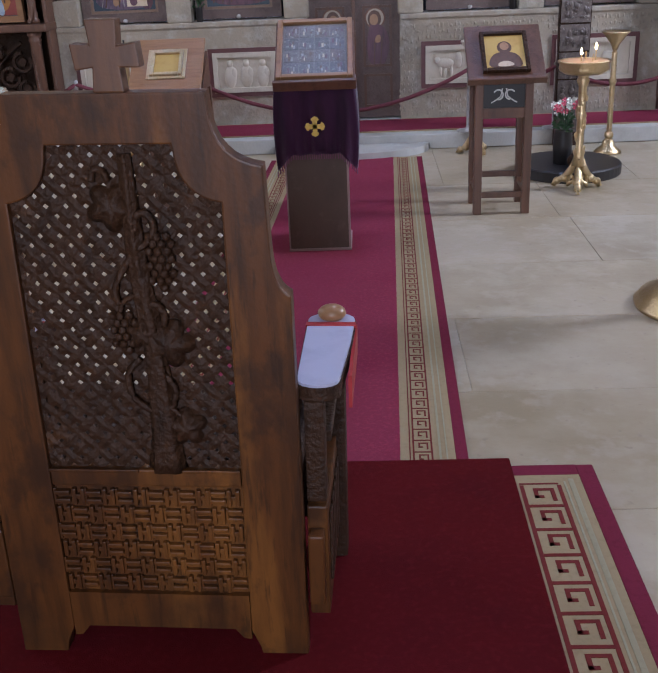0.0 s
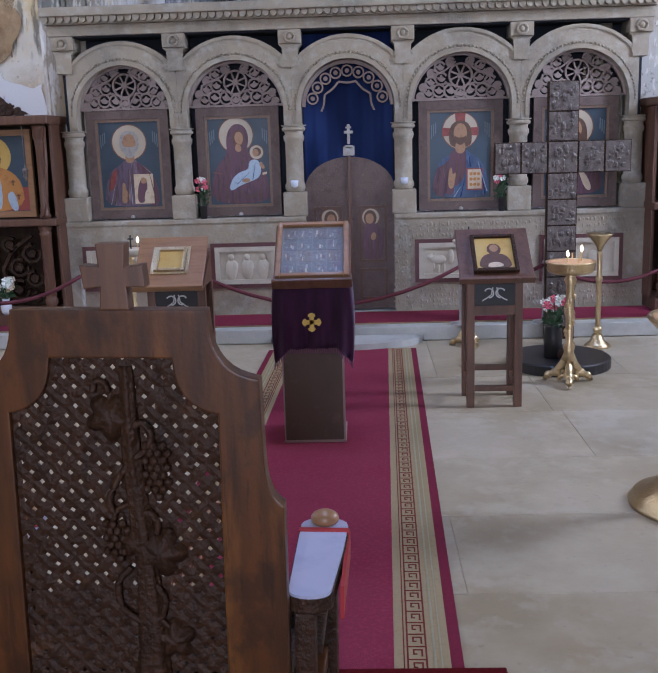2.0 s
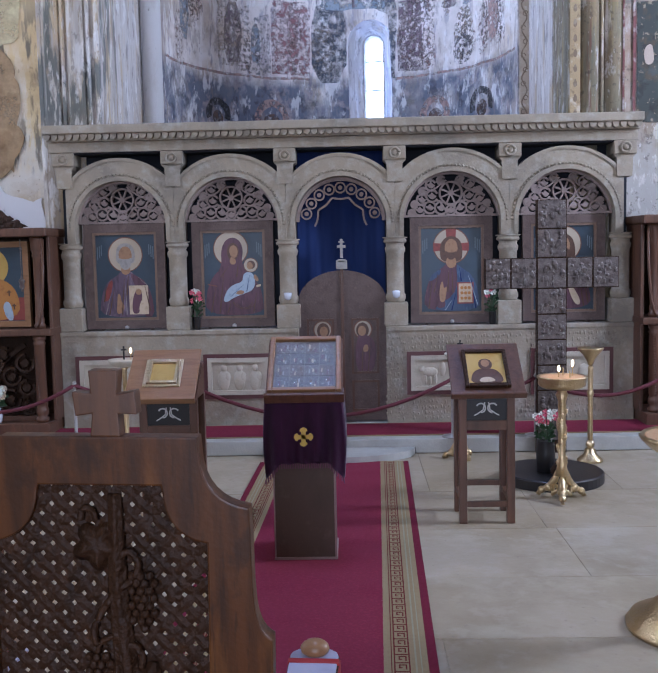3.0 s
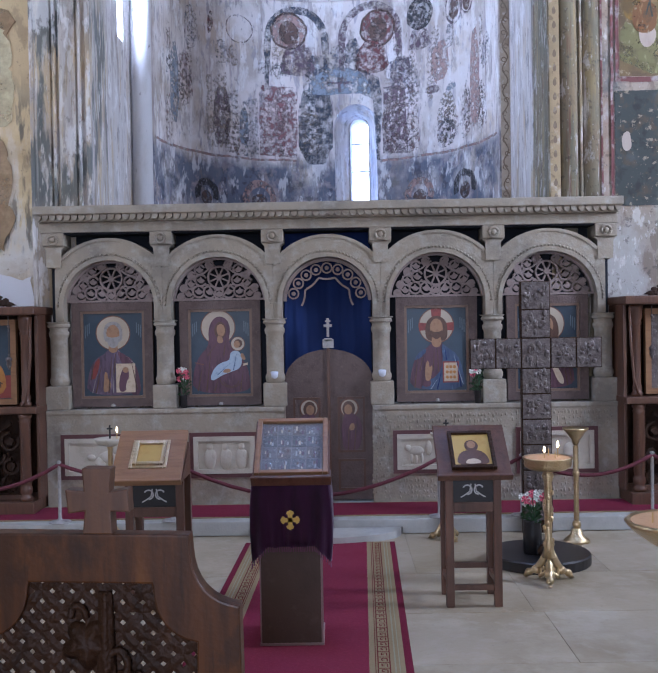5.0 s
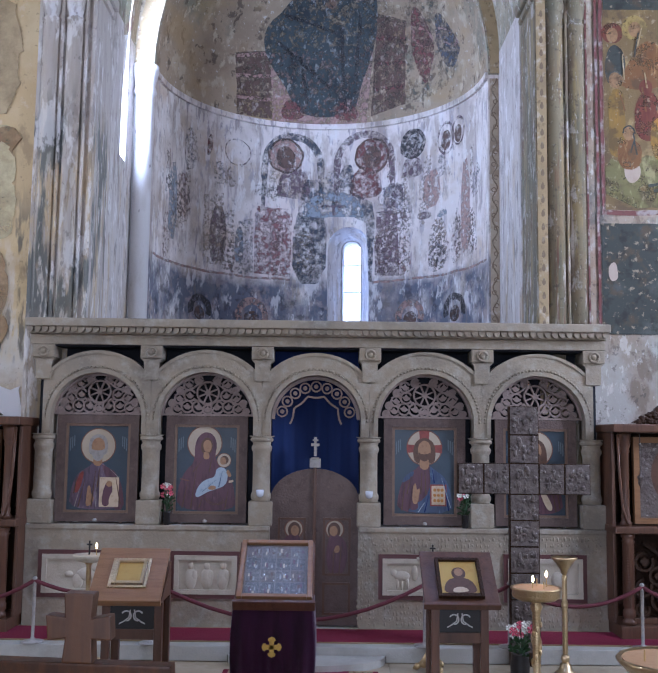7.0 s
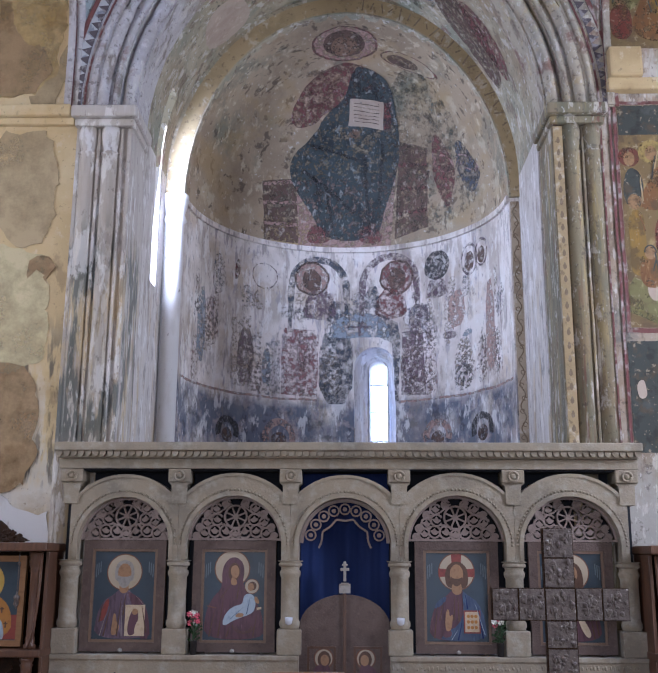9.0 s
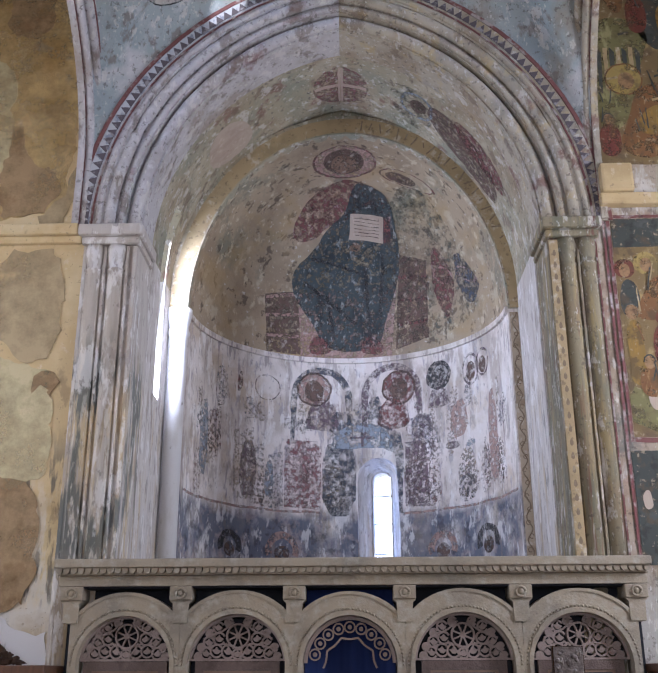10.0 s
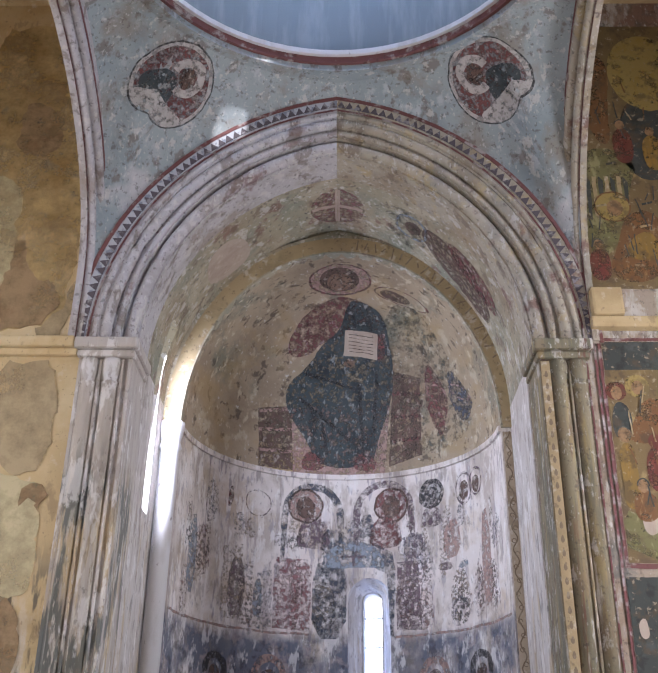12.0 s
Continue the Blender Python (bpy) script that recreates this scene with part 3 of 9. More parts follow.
drum = tagged(new("drum"), "blue-painted round drum with a moulded red and white ring", "drum", kind="structure")


def ring(r_in, r_out, z0, z1, n=72):
    inner = [(XC + r_in * math.cos(2 * math.pi * k / n), CY + r_in * math.sin(2 * math.pi * k / n)) for k in range(n)]
    outer = [(XC + r_out * math.cos(2 * math.pi * k / n), CY + r_out * math.sin(2 * math.pi * k / n)) for k in range(n)]
    return band(bmesh.new(), inner, outer, z0, z1, "xy", closed=True)


part("lower_moulding", ring(2.30, 2.70, 9.56, 9.64), M_PENDENT, drum)
part("red_moulding", ring(2.26, 2.70, 9.642, 9.73), M_REDBAND, drum)
part("white_moulding", ring(2.22, 2.70, 9.732, 9.80), M_WHITE, drum)
bm = bmesh.new()
n = 80
for k in range(n):
    a0, a1 = 2 * math.pi * k / n, 2 * math.pi * (k + 1) / n
    window = (k % 10) in (0, 9)
    spans = ((9.802, 12.1), (12.75, 13.6)) if window else ((9.802, 13.6),)
    for z0, z1 in spans:
        quad = [bm.verts.new((XC + r * math.cos(a), CY + r * math.sin(a), z)) for z in (z0, z1) for r, a in ((2.32, a0), (2.32, a1), (2.75, a1), (2.75, a0))]
        for f in ((0, 1, 2, 3), (4, 5, 6, 7), (0, 1, 5, 4), (1, 2, 6, 5), (2, 3, 7, 6), (3, 0, 4, 7)):
            bm.faces.new([quad[j] for j in f])
bmesh.ops.remove_doubles(bm, verts=bm.verts, dist=0.001)
part("drum_wall", bm, M_DRUM, drum)
bm = bmesh.new()
prof = [(2.75, 13.6)] + [(2.75 * math.cos(radians(a)), 13.6 + 2.2 * math.sin(radians(a))) for a in range(8, 90, 8)] + [(0.02, 15.8)]
lathe(bm, prof, XC, CY, 40)
part("dome", bm, M_DRUM, drum, smooth=True)

# bema: side walls with the tall north window, and its vault
bema = tagged(new("wall_bema"), "pale plaster side walls of the sanctuary", "wall", kind="structure")
W0, W1, WZ0, WZ1 = 9.76, 10.02, 4.75, 6.95
BL, BR = XC - HALF, XC + HALF
bm = boxed(BL - 0.55, BL, 9.25, W0, 0, SPRING)
box(bm, BL - 0.55, BL, W1, 10.9, 0, SPRING)
box(bm, BL - 0.55, BL, W0, W1, 0, WZ0)
part("plaster_north", bm, M_BEMA, bema)
part("plaster_south", boxed(BR, BR + 0.55, 9.25, 10.9, 0, SPRING), M_BEMA, bema)
inner, outer = pointed(0.0, 20), pointed(0.4, 20)
bm = band(bmesh.new(), inner, outer, 9.25, W0)
band(bm, inner, outer, W1, 10.9)
k0 = next(k for k, p in enumerate(inner) if p[1] > WZ1)
band(bm, inner[k0:], outer[k0:], W0, W1)
vault = tagged(new("vault_bema"), "mossy faded fresco on the sanctuary vault", "vault", kind="structure")
part("plaster", bm, M_VAULT, vault)

# apse: half-round wall with one tall slot window, and its conch
AX, AY, AR, AZ, RISE = 0.364, 10.4, 1.92, 5.95, 2.43
apse = tagged(new("wall_apse"), "half-round whitewashed apse wall with worn fresco", "wall", kind="structure")
WIN_A0, WIN_A1 = 0.10 / AR, 0.66 / AR
WIN_Z0, WIN_Z1 = 2.45, 4.57


def apse_at(a, z, off=0.0):
    """A point of the apse wall or conch, a radians to the right of its middle, off metres inside it."""
    if z <= AZ:
        r = AR - off
        return Vector((AX + r * math.sin(a), AY + r * math.cos(a), z))
    e = math.asin(min(1.0, (z - AZ) / RISE))
    r = (AR - off) * math.cos(e)
    return Vector((AX + r * math.sin(a), AY + r * math.cos(a), AZ + (RISE - off) * math.sin(e)))


angles = sorted([-math.pi / 2 + math.pi * k / 48 for k in range(49)] + [WIN_A0, WIN_A1])
levels = [0.0, WIN_Z0, WIN_Z1, AZ]
bm = bmesh.new()
corner = {(a, z, off): bm.verts.new(apse_at(a, z, off)) for a in angles for z in levels for off in (0.0, -0.55)}
hole = [(a0, z0) for a0, a1 in zip(angles, angles[1:]) for z0, z1 in zip(levels, levels[1:]) if WIN_A0 - 1e-6 <= a0 and a1 <= WIN_A1 + 1e-6 and WIN_Z0 <= z0 and z1 <= WIN_Z1]
for a0, a1 in zip(angles, angles[1:]):
    for z0, z1 in zip(levels, levels[1:]):
        if (a0, z0) in hole:
            for a, b in (((a0, z0), (a1, z0)), ((a1, z1), (a0, z1))):
                bm.faces.new((corner[(*a, 0.0)], corner[(*b, 0.0)], corner[(*b, -0.55)], corner[(*a, -0.55)]))
            continue
        for off in (0.0, -0.55):
            bm.faces.new([corner[(a, z, off)] for a, z in ((a0, z0), (a1, z0), (a1, z1), (a0, z1))])
for a in (WIN_A0, WIN_A1):
    bm.faces.new([corner[k] for k in ((a, WIN_Z0, 0.0), (a, WIN_Z1, 0.0), (a, WIN_Z1, -0.55), (a, WIN_Z0, -0.55))])
part("plaster", bm, M_APSE, apse)
bm = bmesh.new()
rows = []
for i in range(25):
    e = radians(90 * i / 24)
    rows.append([bm.verts.new((AX + AR * math.cos(e) * math.sin(-math.pi / 2 + math.pi * k / 48), AY + AR * math.cos(e) * math.cos(-math.pi / 2 + math.pi * k / 48), AZ + RISE * math.sin(e))) for k in range(49)])
for a, b in zip(rows, rows[1:]):
    for k in range(48):
        bm.faces.new((a[k], a[k + 1], b[k + 1], b[k]))
conch = tagged(new("vault_conch"), "apse half-dome with dark faded fresco", "vault", kind="structure")
part("plaster", bm, M_CONCH, conch, smooth=True)


def ellipse(half, rise, n=28):
    return [(AX - half * math.cos(math.pi * k / n), AZ + rise * math.sin(math.pi * k / n)) for k in range(n + 1)]


face = tagged(new("arch_apse"), "lettered band round the mouth of the apse", "arch", kind="structure")
part("band", band(bmesh.new(), ellipse(AR, RISE), ellipse(AR + 0.27, RISE + 0.27), 10.36, 10.6), M_VAULT, face)
M_BANDOCHRE = layered("ochre_letter_band", (0.38, 0.29, 0.16), [((0.27, 0.21, 0.12), 3.0, 0.48, 0.15, 0.8), ((0.54, 0.48, 0.38), 8.0, 0.56, 0.08, 0.7), ((0.16, 0.12, 0.08), 15.0, 0.58, 0.06, 0.6)], rough=0.9, bump=0.15)
part("painted_band", band(bmesh.new(), ellipse(AR + 0.02, RISE + 0.02), ellipse(AR + 0.22, RISE + 0.22), 10.352, 10.359), M_BANDOCHRE, face)
part("wall_above", band(bmesh.new(), ellipse(AR + 0.27, RISE + 0.27), ellipse(AR + 1.1, RISE + 1.2), 10.42, 10.7), M_VAULT, face)
for sx, x in ((-1, AX - AR), (1, AX + AR)):
    part("jamb", boxed(min(x, x + sx * 0.45), max(x, x + sx * 0.45), 10.40, 10.8, 0.0, AZ), M_WHITE if sx < 0 else M_APSE, face)
part("colonnette", lathe(bmesh.new(), [(0.10, 0.1), (0.10, 5.62), (0.135, 5.66), (0.11, 5.74), (0.15, 5.90), (0.15, 5.97)], AX - AR - 0.09, 10.36, 20), M_WHITE, face, smooth=True)
bm = bmesh.new()
band(bm, [(AX + (AR - 0.035) * math.sin(a), AY + (AR - 0.035) * math.cos(a)) for a in angles], [(AX + (AR + 0.02) * math.sin(a), AY + (AR + 0.02) * math.cos(a)) for a in angles], AZ - 0.04, AZ + 0.03, "xy")
part("conch_moulding", bm, M_APSE, face)

# the apse window: a splayed, round-headed recess narrowing to a slot
window = tagged(new("window_1"), "narrow round-headed slot window in a splayed recess", "window", kind="structure")


def arched(s0, s1, z0, z1, n=16):
    r = (s1 - s0) / 2
    c = (s0 + s1) / 2
    return [(s0, z0)] + [(c - r * math.cos(math.pi * k / n), z1 - r + r * math.sin(math.pi * k / n)) for k in range(n + 1)] + [(s1, z0)]


mouth, slot = arched(0.10, 0.66, 2.45, 4.57), arched(0.275, 0.470, 2.50, 4.42)
bm = bmesh.new()
a = [bm.verts.new(apse_at(s / AR, z, -0.001)) for s, z in mouth]
b = [bm.verts.new(apse_at(s / AR, z, -0.36)) for s, z in slot]
c = [bm.verts.new(apse_at(s / AR, z, -0.54)) for s, z in slot]
for p, q in ((a, b), (b, c)):
    for k in range(len(p) - 1):
        bm.faces.new((p[k], p[k + 1], q[k + 1], q[k]))
    bm.faces.new((p[-1], p[0], q[0], q[-1]))
part("splay", bm, M_BEMA, window, smooth=False)
for side, arcpts in ((0.10, mouth[1:10]), (0.66, mouth[9:18])):
    bm = bmesh.new()
    corner_v = bm.verts.new(apse_at(side / AR, 4.575, 0.0))
    line = [bm.verts.new(apse_at(s / AR, z, 0.0)) for s, z in arcpts]
    for p, q in zip(line, line[1:]):
        bm.faces.new((corner_v, p, q))
    part("spandrel", bm, M_APSE, window)
rim_out, rim_in = arched(0.215, 0.53, 2.47, 4.49), arched(0.265, 0.480, 2.47, 4.435)
bm = bmesh.new()
a = [bm.verts.new(apse_at(s / AR, z, -0.30)) for s, z in rim_out]
b = [bm.verts.new(apse_at(s / AR, z, -0.30)) for s, z in rim_in]
for k in range(len(a) - 1):
    bm.faces.new((a[k], a[k + 1], b[k + 1], b[k]))
part("inner_frame", bm, M_BEMA, window)
for z in (2.95, 3.35, 3.75, 4.12):
    bm = bmesh.new()
    tube(bm, [apse_at(0.275 / AR, z, -0.40), apse_at(0.470 / AR, z, -0.40)], 0.010, 6)
    part("glazing_bar", bm, M_GREYBAR, window)

# daylight beyond the openings
def outside(name, pts):
    bm = bmesh.new()
    bm.faces.new([bm.verts.new(p) for p in pts])
    tagged(part(name, bm, M_WHITEGLOW, None), "bright white daylight outside a window", "backdrop", kind="structure")


outside("backdrop_apse", [(-0.3, 13.2, 1.8), (1.8, 13.2, 1.8), (1.8, 13.2, 5.6), (-0.3, 13.2, 5.6)])
outside("backdrop_bema", [(-2.75, 8.9, 4.0), (-2.75, 11.0, 4.0), (-2.75, 11.0, 8.2), (-2.75, 8.9, 8.2)])

# ---- icon screen ----
YF = 8.35
COLS = [-2.057, -1.098, -0.109, 0.849, 1.850, 2.842]
screen = thing("icon_screen", "grey carved stone icon screen with five arches", "icon screen")
SILL = 0.975


def parapet(x0, x1):
    part("parapet", boxed(x0, x1, YF, YF + 0.28, 0.12, SILL - 0.002, bevel=0.006), M_CARVED, screen)
    part("sill", boxed(x0, x1, YF - 0.012, YF + 0.28, SILL - 0.03, SILL + 0.012, bevel=0.008), M_CARVED, screen)


parapet(-2.16, -0.022)
parapet(0.758, 2.945)
for x in COLS:
    col = part("column", lathe(bmesh.new(), [(0.082, 1.20), (0.082, 1.215), (0.090, 1.23), (0.090, 1.26), (0.078, 1.28), (0.078, 1.63), (0.090, 1.65), (0.092, 1.68), (0.078, 1.70), (0.083, 1.715), (0.083, 1.725)], x, YF + 0.10, 22), M_CARVED, screen, smooth=True)
    part("base_block", boxed(x - 0.105, x + 0.105, YF, YF + 0.21, SILL + 0.013, 1.20, bevel=0.012), M_CARVED, col)
    part("capital", lathe(bmesh.new(), [(0.080, 1.722), (0.098, 1.728), (0.104, 1.742), (0.098, 1.756), (0.086, 1.762), (0.108, 1.768), (0.112, 1.7765)], x, YF + 0.10, 24), M_CARVED, col, smooth=True)
    top = boxed(x - 0.098, x + 0.098, YF - 0.045, YF + 0.2, 2.45, 2.565, bevel=0.008)
    part("block", top, M_CARVED, screen)
    neck = prism(bmesh.new(), [(x - 0.065, 2.26), (x + 0.065, 2.26), (x + 0.07, 2.42), (x + 0.10, 2.449), (x - 0.10, 2.449), (x - 0.07, 2.42)], YF - 0.02, YF + 0.15)
    part("neck", neck, M_CARVED, screen)
    boss = bmesh.new()
    ring_pts = [(x + 0.042 * math.cos(a), YF - 0.05, 2.505 + 0.042 * math.sin(a)) for a in [2 * math.pi * k / 16 for k in range(17)]]
    tube(boss, ring_pts, 0.012, 6)
    blob(boss, x, YF - 0.045, 2.505, 0.026, 0.018, 0.026)
    part("boss", boss, M_CARVED, screen, smooth=True)

part("fascia", boxed(-2.175, 2.945, YF - 0.05, YF + 0.25, 2.567, 2.655, bevel=0.006), M_CARVED, screen)
part("cornice_slab", boxed(-2.195, 2.965, YF - 0.17, YF + 0.25, 2.715, 2.79, bevel=0.012), M_CARVED, screen)
part("cornice_bed", boxed(-2.18, 2.95, YF - 0.09, YF + 0.25, 2.657, 2.713, bevel=0.005), M_CARVED, screen)
lob = prism(bmesh.new(), [(0.028 * math.cos(math.pi * (1 + k / 8)), 0.034 * math.sin(math.pi * (1 + k / 8))) for k in range(9)] + [(0.028, 0.016), (-0.028, 0.016)], -0.025, 0.02)
scallop = part("scallop", lob, M_CARVED, screen)
scallop.location = (-2.155, YF - 0.115, 2.70)
for k in range(1, 80):
    o = scallop.copy()
    scene.collection.objects.link(o)
    o.location.x = -2.155 + k * 0.0643

for k, (a, b) in enumerate(zip(COLS, COLS[1:])):
    cx, half = (a + b) / 2, (b - a) / 2
    ri, zc = half - 0.075, 1.915
    ro = half + 0.125
    inner = [(cx - ri, 1.778)] + [(cx + ri * math.cos(t), zc + ri * math.sin(t)) for t in [math.pi * (1 - j / 28) for j in range(29)]] + [(cx + ri, 1.778)]
    outer = []
    for j in range(29):
        t = math.pi * (1 - j / 28)
        ox, oz = ro * math.cos(t), zc + ro * math.sin(t)
        lim = half - 0.001
        if abs(ox) > lim:
            ox = math.copysign(lim, ox)
        outer.append((cx + ox, oz))
    outer = [(cx - half + 0.001, 1.778)] + outer + [(cx + half - 0.001, 1.778)]
    arch = part("arch", band(bmesh.new(), inner, outer, YF + 0.0, YF + 0.2), M_CARVED, screen)
    lip_i = [(cx + (ri - 0.0) * math.cos(t), zc + ri * math.sin(t)) for t in [math.pi * (1 - j / 28) for j in range(29)]]
    lip_o = [(cx + (ri + 0.035) * math.cos(t), zc + (ri + 0.035) * math.sin(t)) for t in [math.pi * (1 - j / 28) for j in range(29)]]
    part("raised_edge", band(bmesh.new(), [(cx - ri, 1.80)] + lip_i + [(cx + ri, 1.80)], [(cx - ri - 0.035, 1.80)] + lip_o + [(cx + ri + 0.035, 1.80)], YF - 0.015, YF - 0.001), M_CARVED, arch)
    beads = bmesh.new()
    for j in range(47):
        t = math.pi * (1 - j / 46)
        blob(beads, cx + (ri + 0.052) * math.cos(t), YF - 0.003, zc + (ri + 0.052) * math.sin(t), 0.012, 0.010, 0.012, 6, 4)
    tagged(part("beading", beads, M_CARVED, arch, smooth=True), kind="stuff")
    rim_o = [(x, z) for x, z in outer[1:-1] if abs(x - cx) < half - 0.03]
    rim_i = [(cx + (x - cx) * (ro - 0.028) / ro, zc + (z - zc) * (ro - 0.028) / ro) for x, z in rim_o]
    part("rim", band(bmesh.new(), rim_i, rim_o, YF - 0.012, YF - 0.001), M_CARVED, arch)

# Black sheets added to darken the gaps round the icons.
part("dark_gap_backing", boxed(-2.15, -0.03, YF + 0.232, YF + 0.25, SILL + 0.02, 2.56), M_BLACK, screen)
part("dark_gap_backing", boxed(0.765, 2.93, YF + 0.232, YF + 0.25, SILL + 0.02, 2.56), M_BLACK, screen)

# Added black strip that keeps window light out of the gap below the fascia.
part("gap_cover", boxed(-2.15, 2.92, YF - 0.02, YF + 0.27, 2.552, 2.5665), M_BLACK, screen)

# ---- carved panels of the parapet ----
def relief_panel(x0, x1, z0, z1):
    f = part("panel_frame", band(bmesh.new(), [(x0 + 0.035, z0 + 0.035), (x1 - 0.035, z0 + 0.035), (x1 - 0.035, z1 - 0.035), (x0 + 0.035, z1 - 0.035)], [(x0, z0), (x1, z0), (x1, z1), (x0, z1)], YF - 0.02, YF - 0.001, closed=True), M_PANELRED, screen, "dark red painted frame")
    part("panel_moulding", band(bmesh.new(), [(x0 + 0.075, z0 + 0.075), (x1 - 0.075, z0 + 0.075), (x1 - 0.075, z1 - 0.075), (x0 + 0.075, z1 - 0.075)], [(x0 + 0.036, z0 + 0.036), (x1 - 0.036, z0 + 0.036), (x1 - 0.036, z1 - 0.036), (x0 + 0.036, z1 - 0.036)], YF - 0.028, YF - 0.001, closed=True), M_RELIEF, f)
    part("panel_field", boxed(x0 + 0.076, x1 - 0.076, YF - 0.006, YF - 0.001, z0 + 0.076, z1 - 0.076), M_RELIEF, f)
    return f


def lumps(parent, shapes):
    bm = bmesh.new()
    for x, z, rx, rz in shapes:
        blob(bm, x, YF - 0.004, z, rx, 0.022, rz, 10, 6)
    tagged(part("relief", bm, M_RELIEF, parent, "worn raised carving", smooth=True), kind="stuff")


p1 = relief_panel(-2.03, -1.30, 0.365, 0.768)
lumps(p1, [(-1.60, 0.56, 0.10, 0.06), (-1.68, 0.50, 0.05, 0.07), (-1.52, 0.62, 0.06, 0.05), (-1.76, 0.56, 0.04, 0.03)])
p2 = relief_panel(-0.88, -0.262, 0.365, 0.768)
lumps(p2, [s for x in (-0.70, -0.56, -0.42) for s in ((x, 0.64, 0.03, 0.034), (x, 0.53, 0.055, 0.10), (x + 0.03, 0.56, 0.03, 0.05))])
p4 = relief_panel(0.935, 1.66, 0.375, 0.76)
lumps(p4, [(1.14, 0.575, 0.075, 0.045), (1.07, 0.60, 0.03, 0.03), (1.10, 0.51, 0.014, 0.05), (1.14, 0.50, 0.014, 0.05), (1.19, 0.51, 0.014, 0.05), (1.25, 0.60, 0.03, 0.07), (1.45, 0.56, 0.05, 0.08)])
p5 = relief_panel(2.03, 2.755, 0.36, 0.772)
lumps(p5, [(2.3, 0.56, 0.06, 0.09), (2.5, 0.55, 0.06, 0.08)])
rng = random.Random(5)
for x0, x1, z0, z1 in ((0.78, 1.95, 0.79, 0.93), (2.0, 2.9, 0.80, 0.93), (0.76, 0.92, 0.16, 0.78), (1.0, 2.9, 0.16, 0.34)):
    bm = bmesh.new()
    x = x0
    while x < x1:
        z = z0
        while z < z1:
            if rng.random() < 0.85:
                blob(bm, x + rng.uniform(-0.008, 0.008), YF - 0.001, z + rng.uniform(-0.008, 0.008), rng.uniform(0.006, 0.013), 0.006, rng.uniform(0.010, 0.024), 6, 4)
            z += 0.05
        x += 0.034
    tagged(part("carved_scrollwork", bm, M_CARVED, screen, smooth=True), kind="stuff")


# ---- icons and fretwork ----
M_ICONBLUE = layered("icon_blue_ground", (0.040, 0.062, 0.088), [((0.026, 0.040, 0.060), 5.0, 0.48, 0.2, 0.7), ((0.05, 0.062, 0.078), 12.0, 0.55, 0.15, 0.5)], rough=0.4)
M_HALO = layered("cream_gold_halo", (0.44, 0.37, 0.28), [((0.40, 0.32, 0.20), 20.0, 0.5, 0.2, 0.6)], rough=0.4)
M_HALO_LINE = layered("brown_outline", (0.16, 0.07, 0.04), rough=0.5)
M_PLUM = layered("plum_robe_paint", (0.105, 0.045, 0.065), [((0.06, 0.025, 0.04), (30, 30, 6), 0.5, 0.12, 0.8), ((0.18, 0.10, 0.13), (35, 35, 7), 0.58, 0.1, 0.6)], rough=0.45)
M_BLUEROBE = layered("blue_robe_paint", (0.055, 0.085, 0.16), [((0.03, 0.05, 0.12), (30, 30, 6), 0.5, 0.12, 0.8), ((0.14, 0.22, 0.36), (35, 35, 7), 0.60, 0.08, 0.7)], rough=0.45)
M_PALE = layered("pale_blue_paint", (0.36, 0.43, 0.52), [((0.24, 0.30, 0.40), 30.0, 0.5, 0.15, 0.7)], rough=0.45)
M_SKIN = layered("ochre_brown_paint", (0.33, 0.19, 0.10), [((0.22, 0.115, 0.06), 30.0, 0.5, 0.15, 0.7)], rough=0.45)
M_BROWN = layered("umber_paint", (0.10, 0.05, 0.03), [((0.05, 0.025, 0.018), 30.0, 0.5, 0.15, 0.7)], rough=0.45)
M_GREYP = layered("grey_paint", (0.33, 0.31, 0.29), [((0.22, 0.2, 0.19), 30.0, 0.5, 0.15, 0.7)], rough=0.45)
M_REDP = layered("red_paint", (0.24, 0.05, 0.04), [((0.14, 0.03, 0.03), 30.0, 0.5, 0.15, 0.7)], rough=0.45)
M_GOLDP = layered("gold_paint", (0.52, 0.35, 0.09), [((0.42, 0.25, 0.05), 14.0, 0.5, 0.2, 0.7)], rough=0.35, metal=0.2)
M_CREAM = layered("cream_paint", (0.55, 0.44, 0.31), [((0.42, 0.32, 0.2), 30.0, 0.5, 0.15, 0.7)], rough=0.5)
M_ORANGE = layered("orange_brown_paint", (0.42, 0.19, 0.04), [((0.30, 0.12, 0.03), 25.0, 0.5, 0.15, 0.7)], rough=0.45)


M_MAUVE = layered("mauve_robe_paint", (0.125, 0.085, 0.125), [((0.06, 0.04, 0.065), (30, 30, 6), 0.5, 0.12, 0.8), ((0.24, 0.19, 0.25), (35, 35, 7), 0.58, 0.08, 0.7)], rough=0.45)
M_FAINT = layered("faint_blue_strokes", (0.13, 0.17, 0.21), rough=0.5)
M_INNER = layered("tan_inner_border", (0.20, 0.13, 0.09), [((0.13, 0.08, 0.055), 20.0, 0.5, 0.2, 0.7)], rough=0.5)


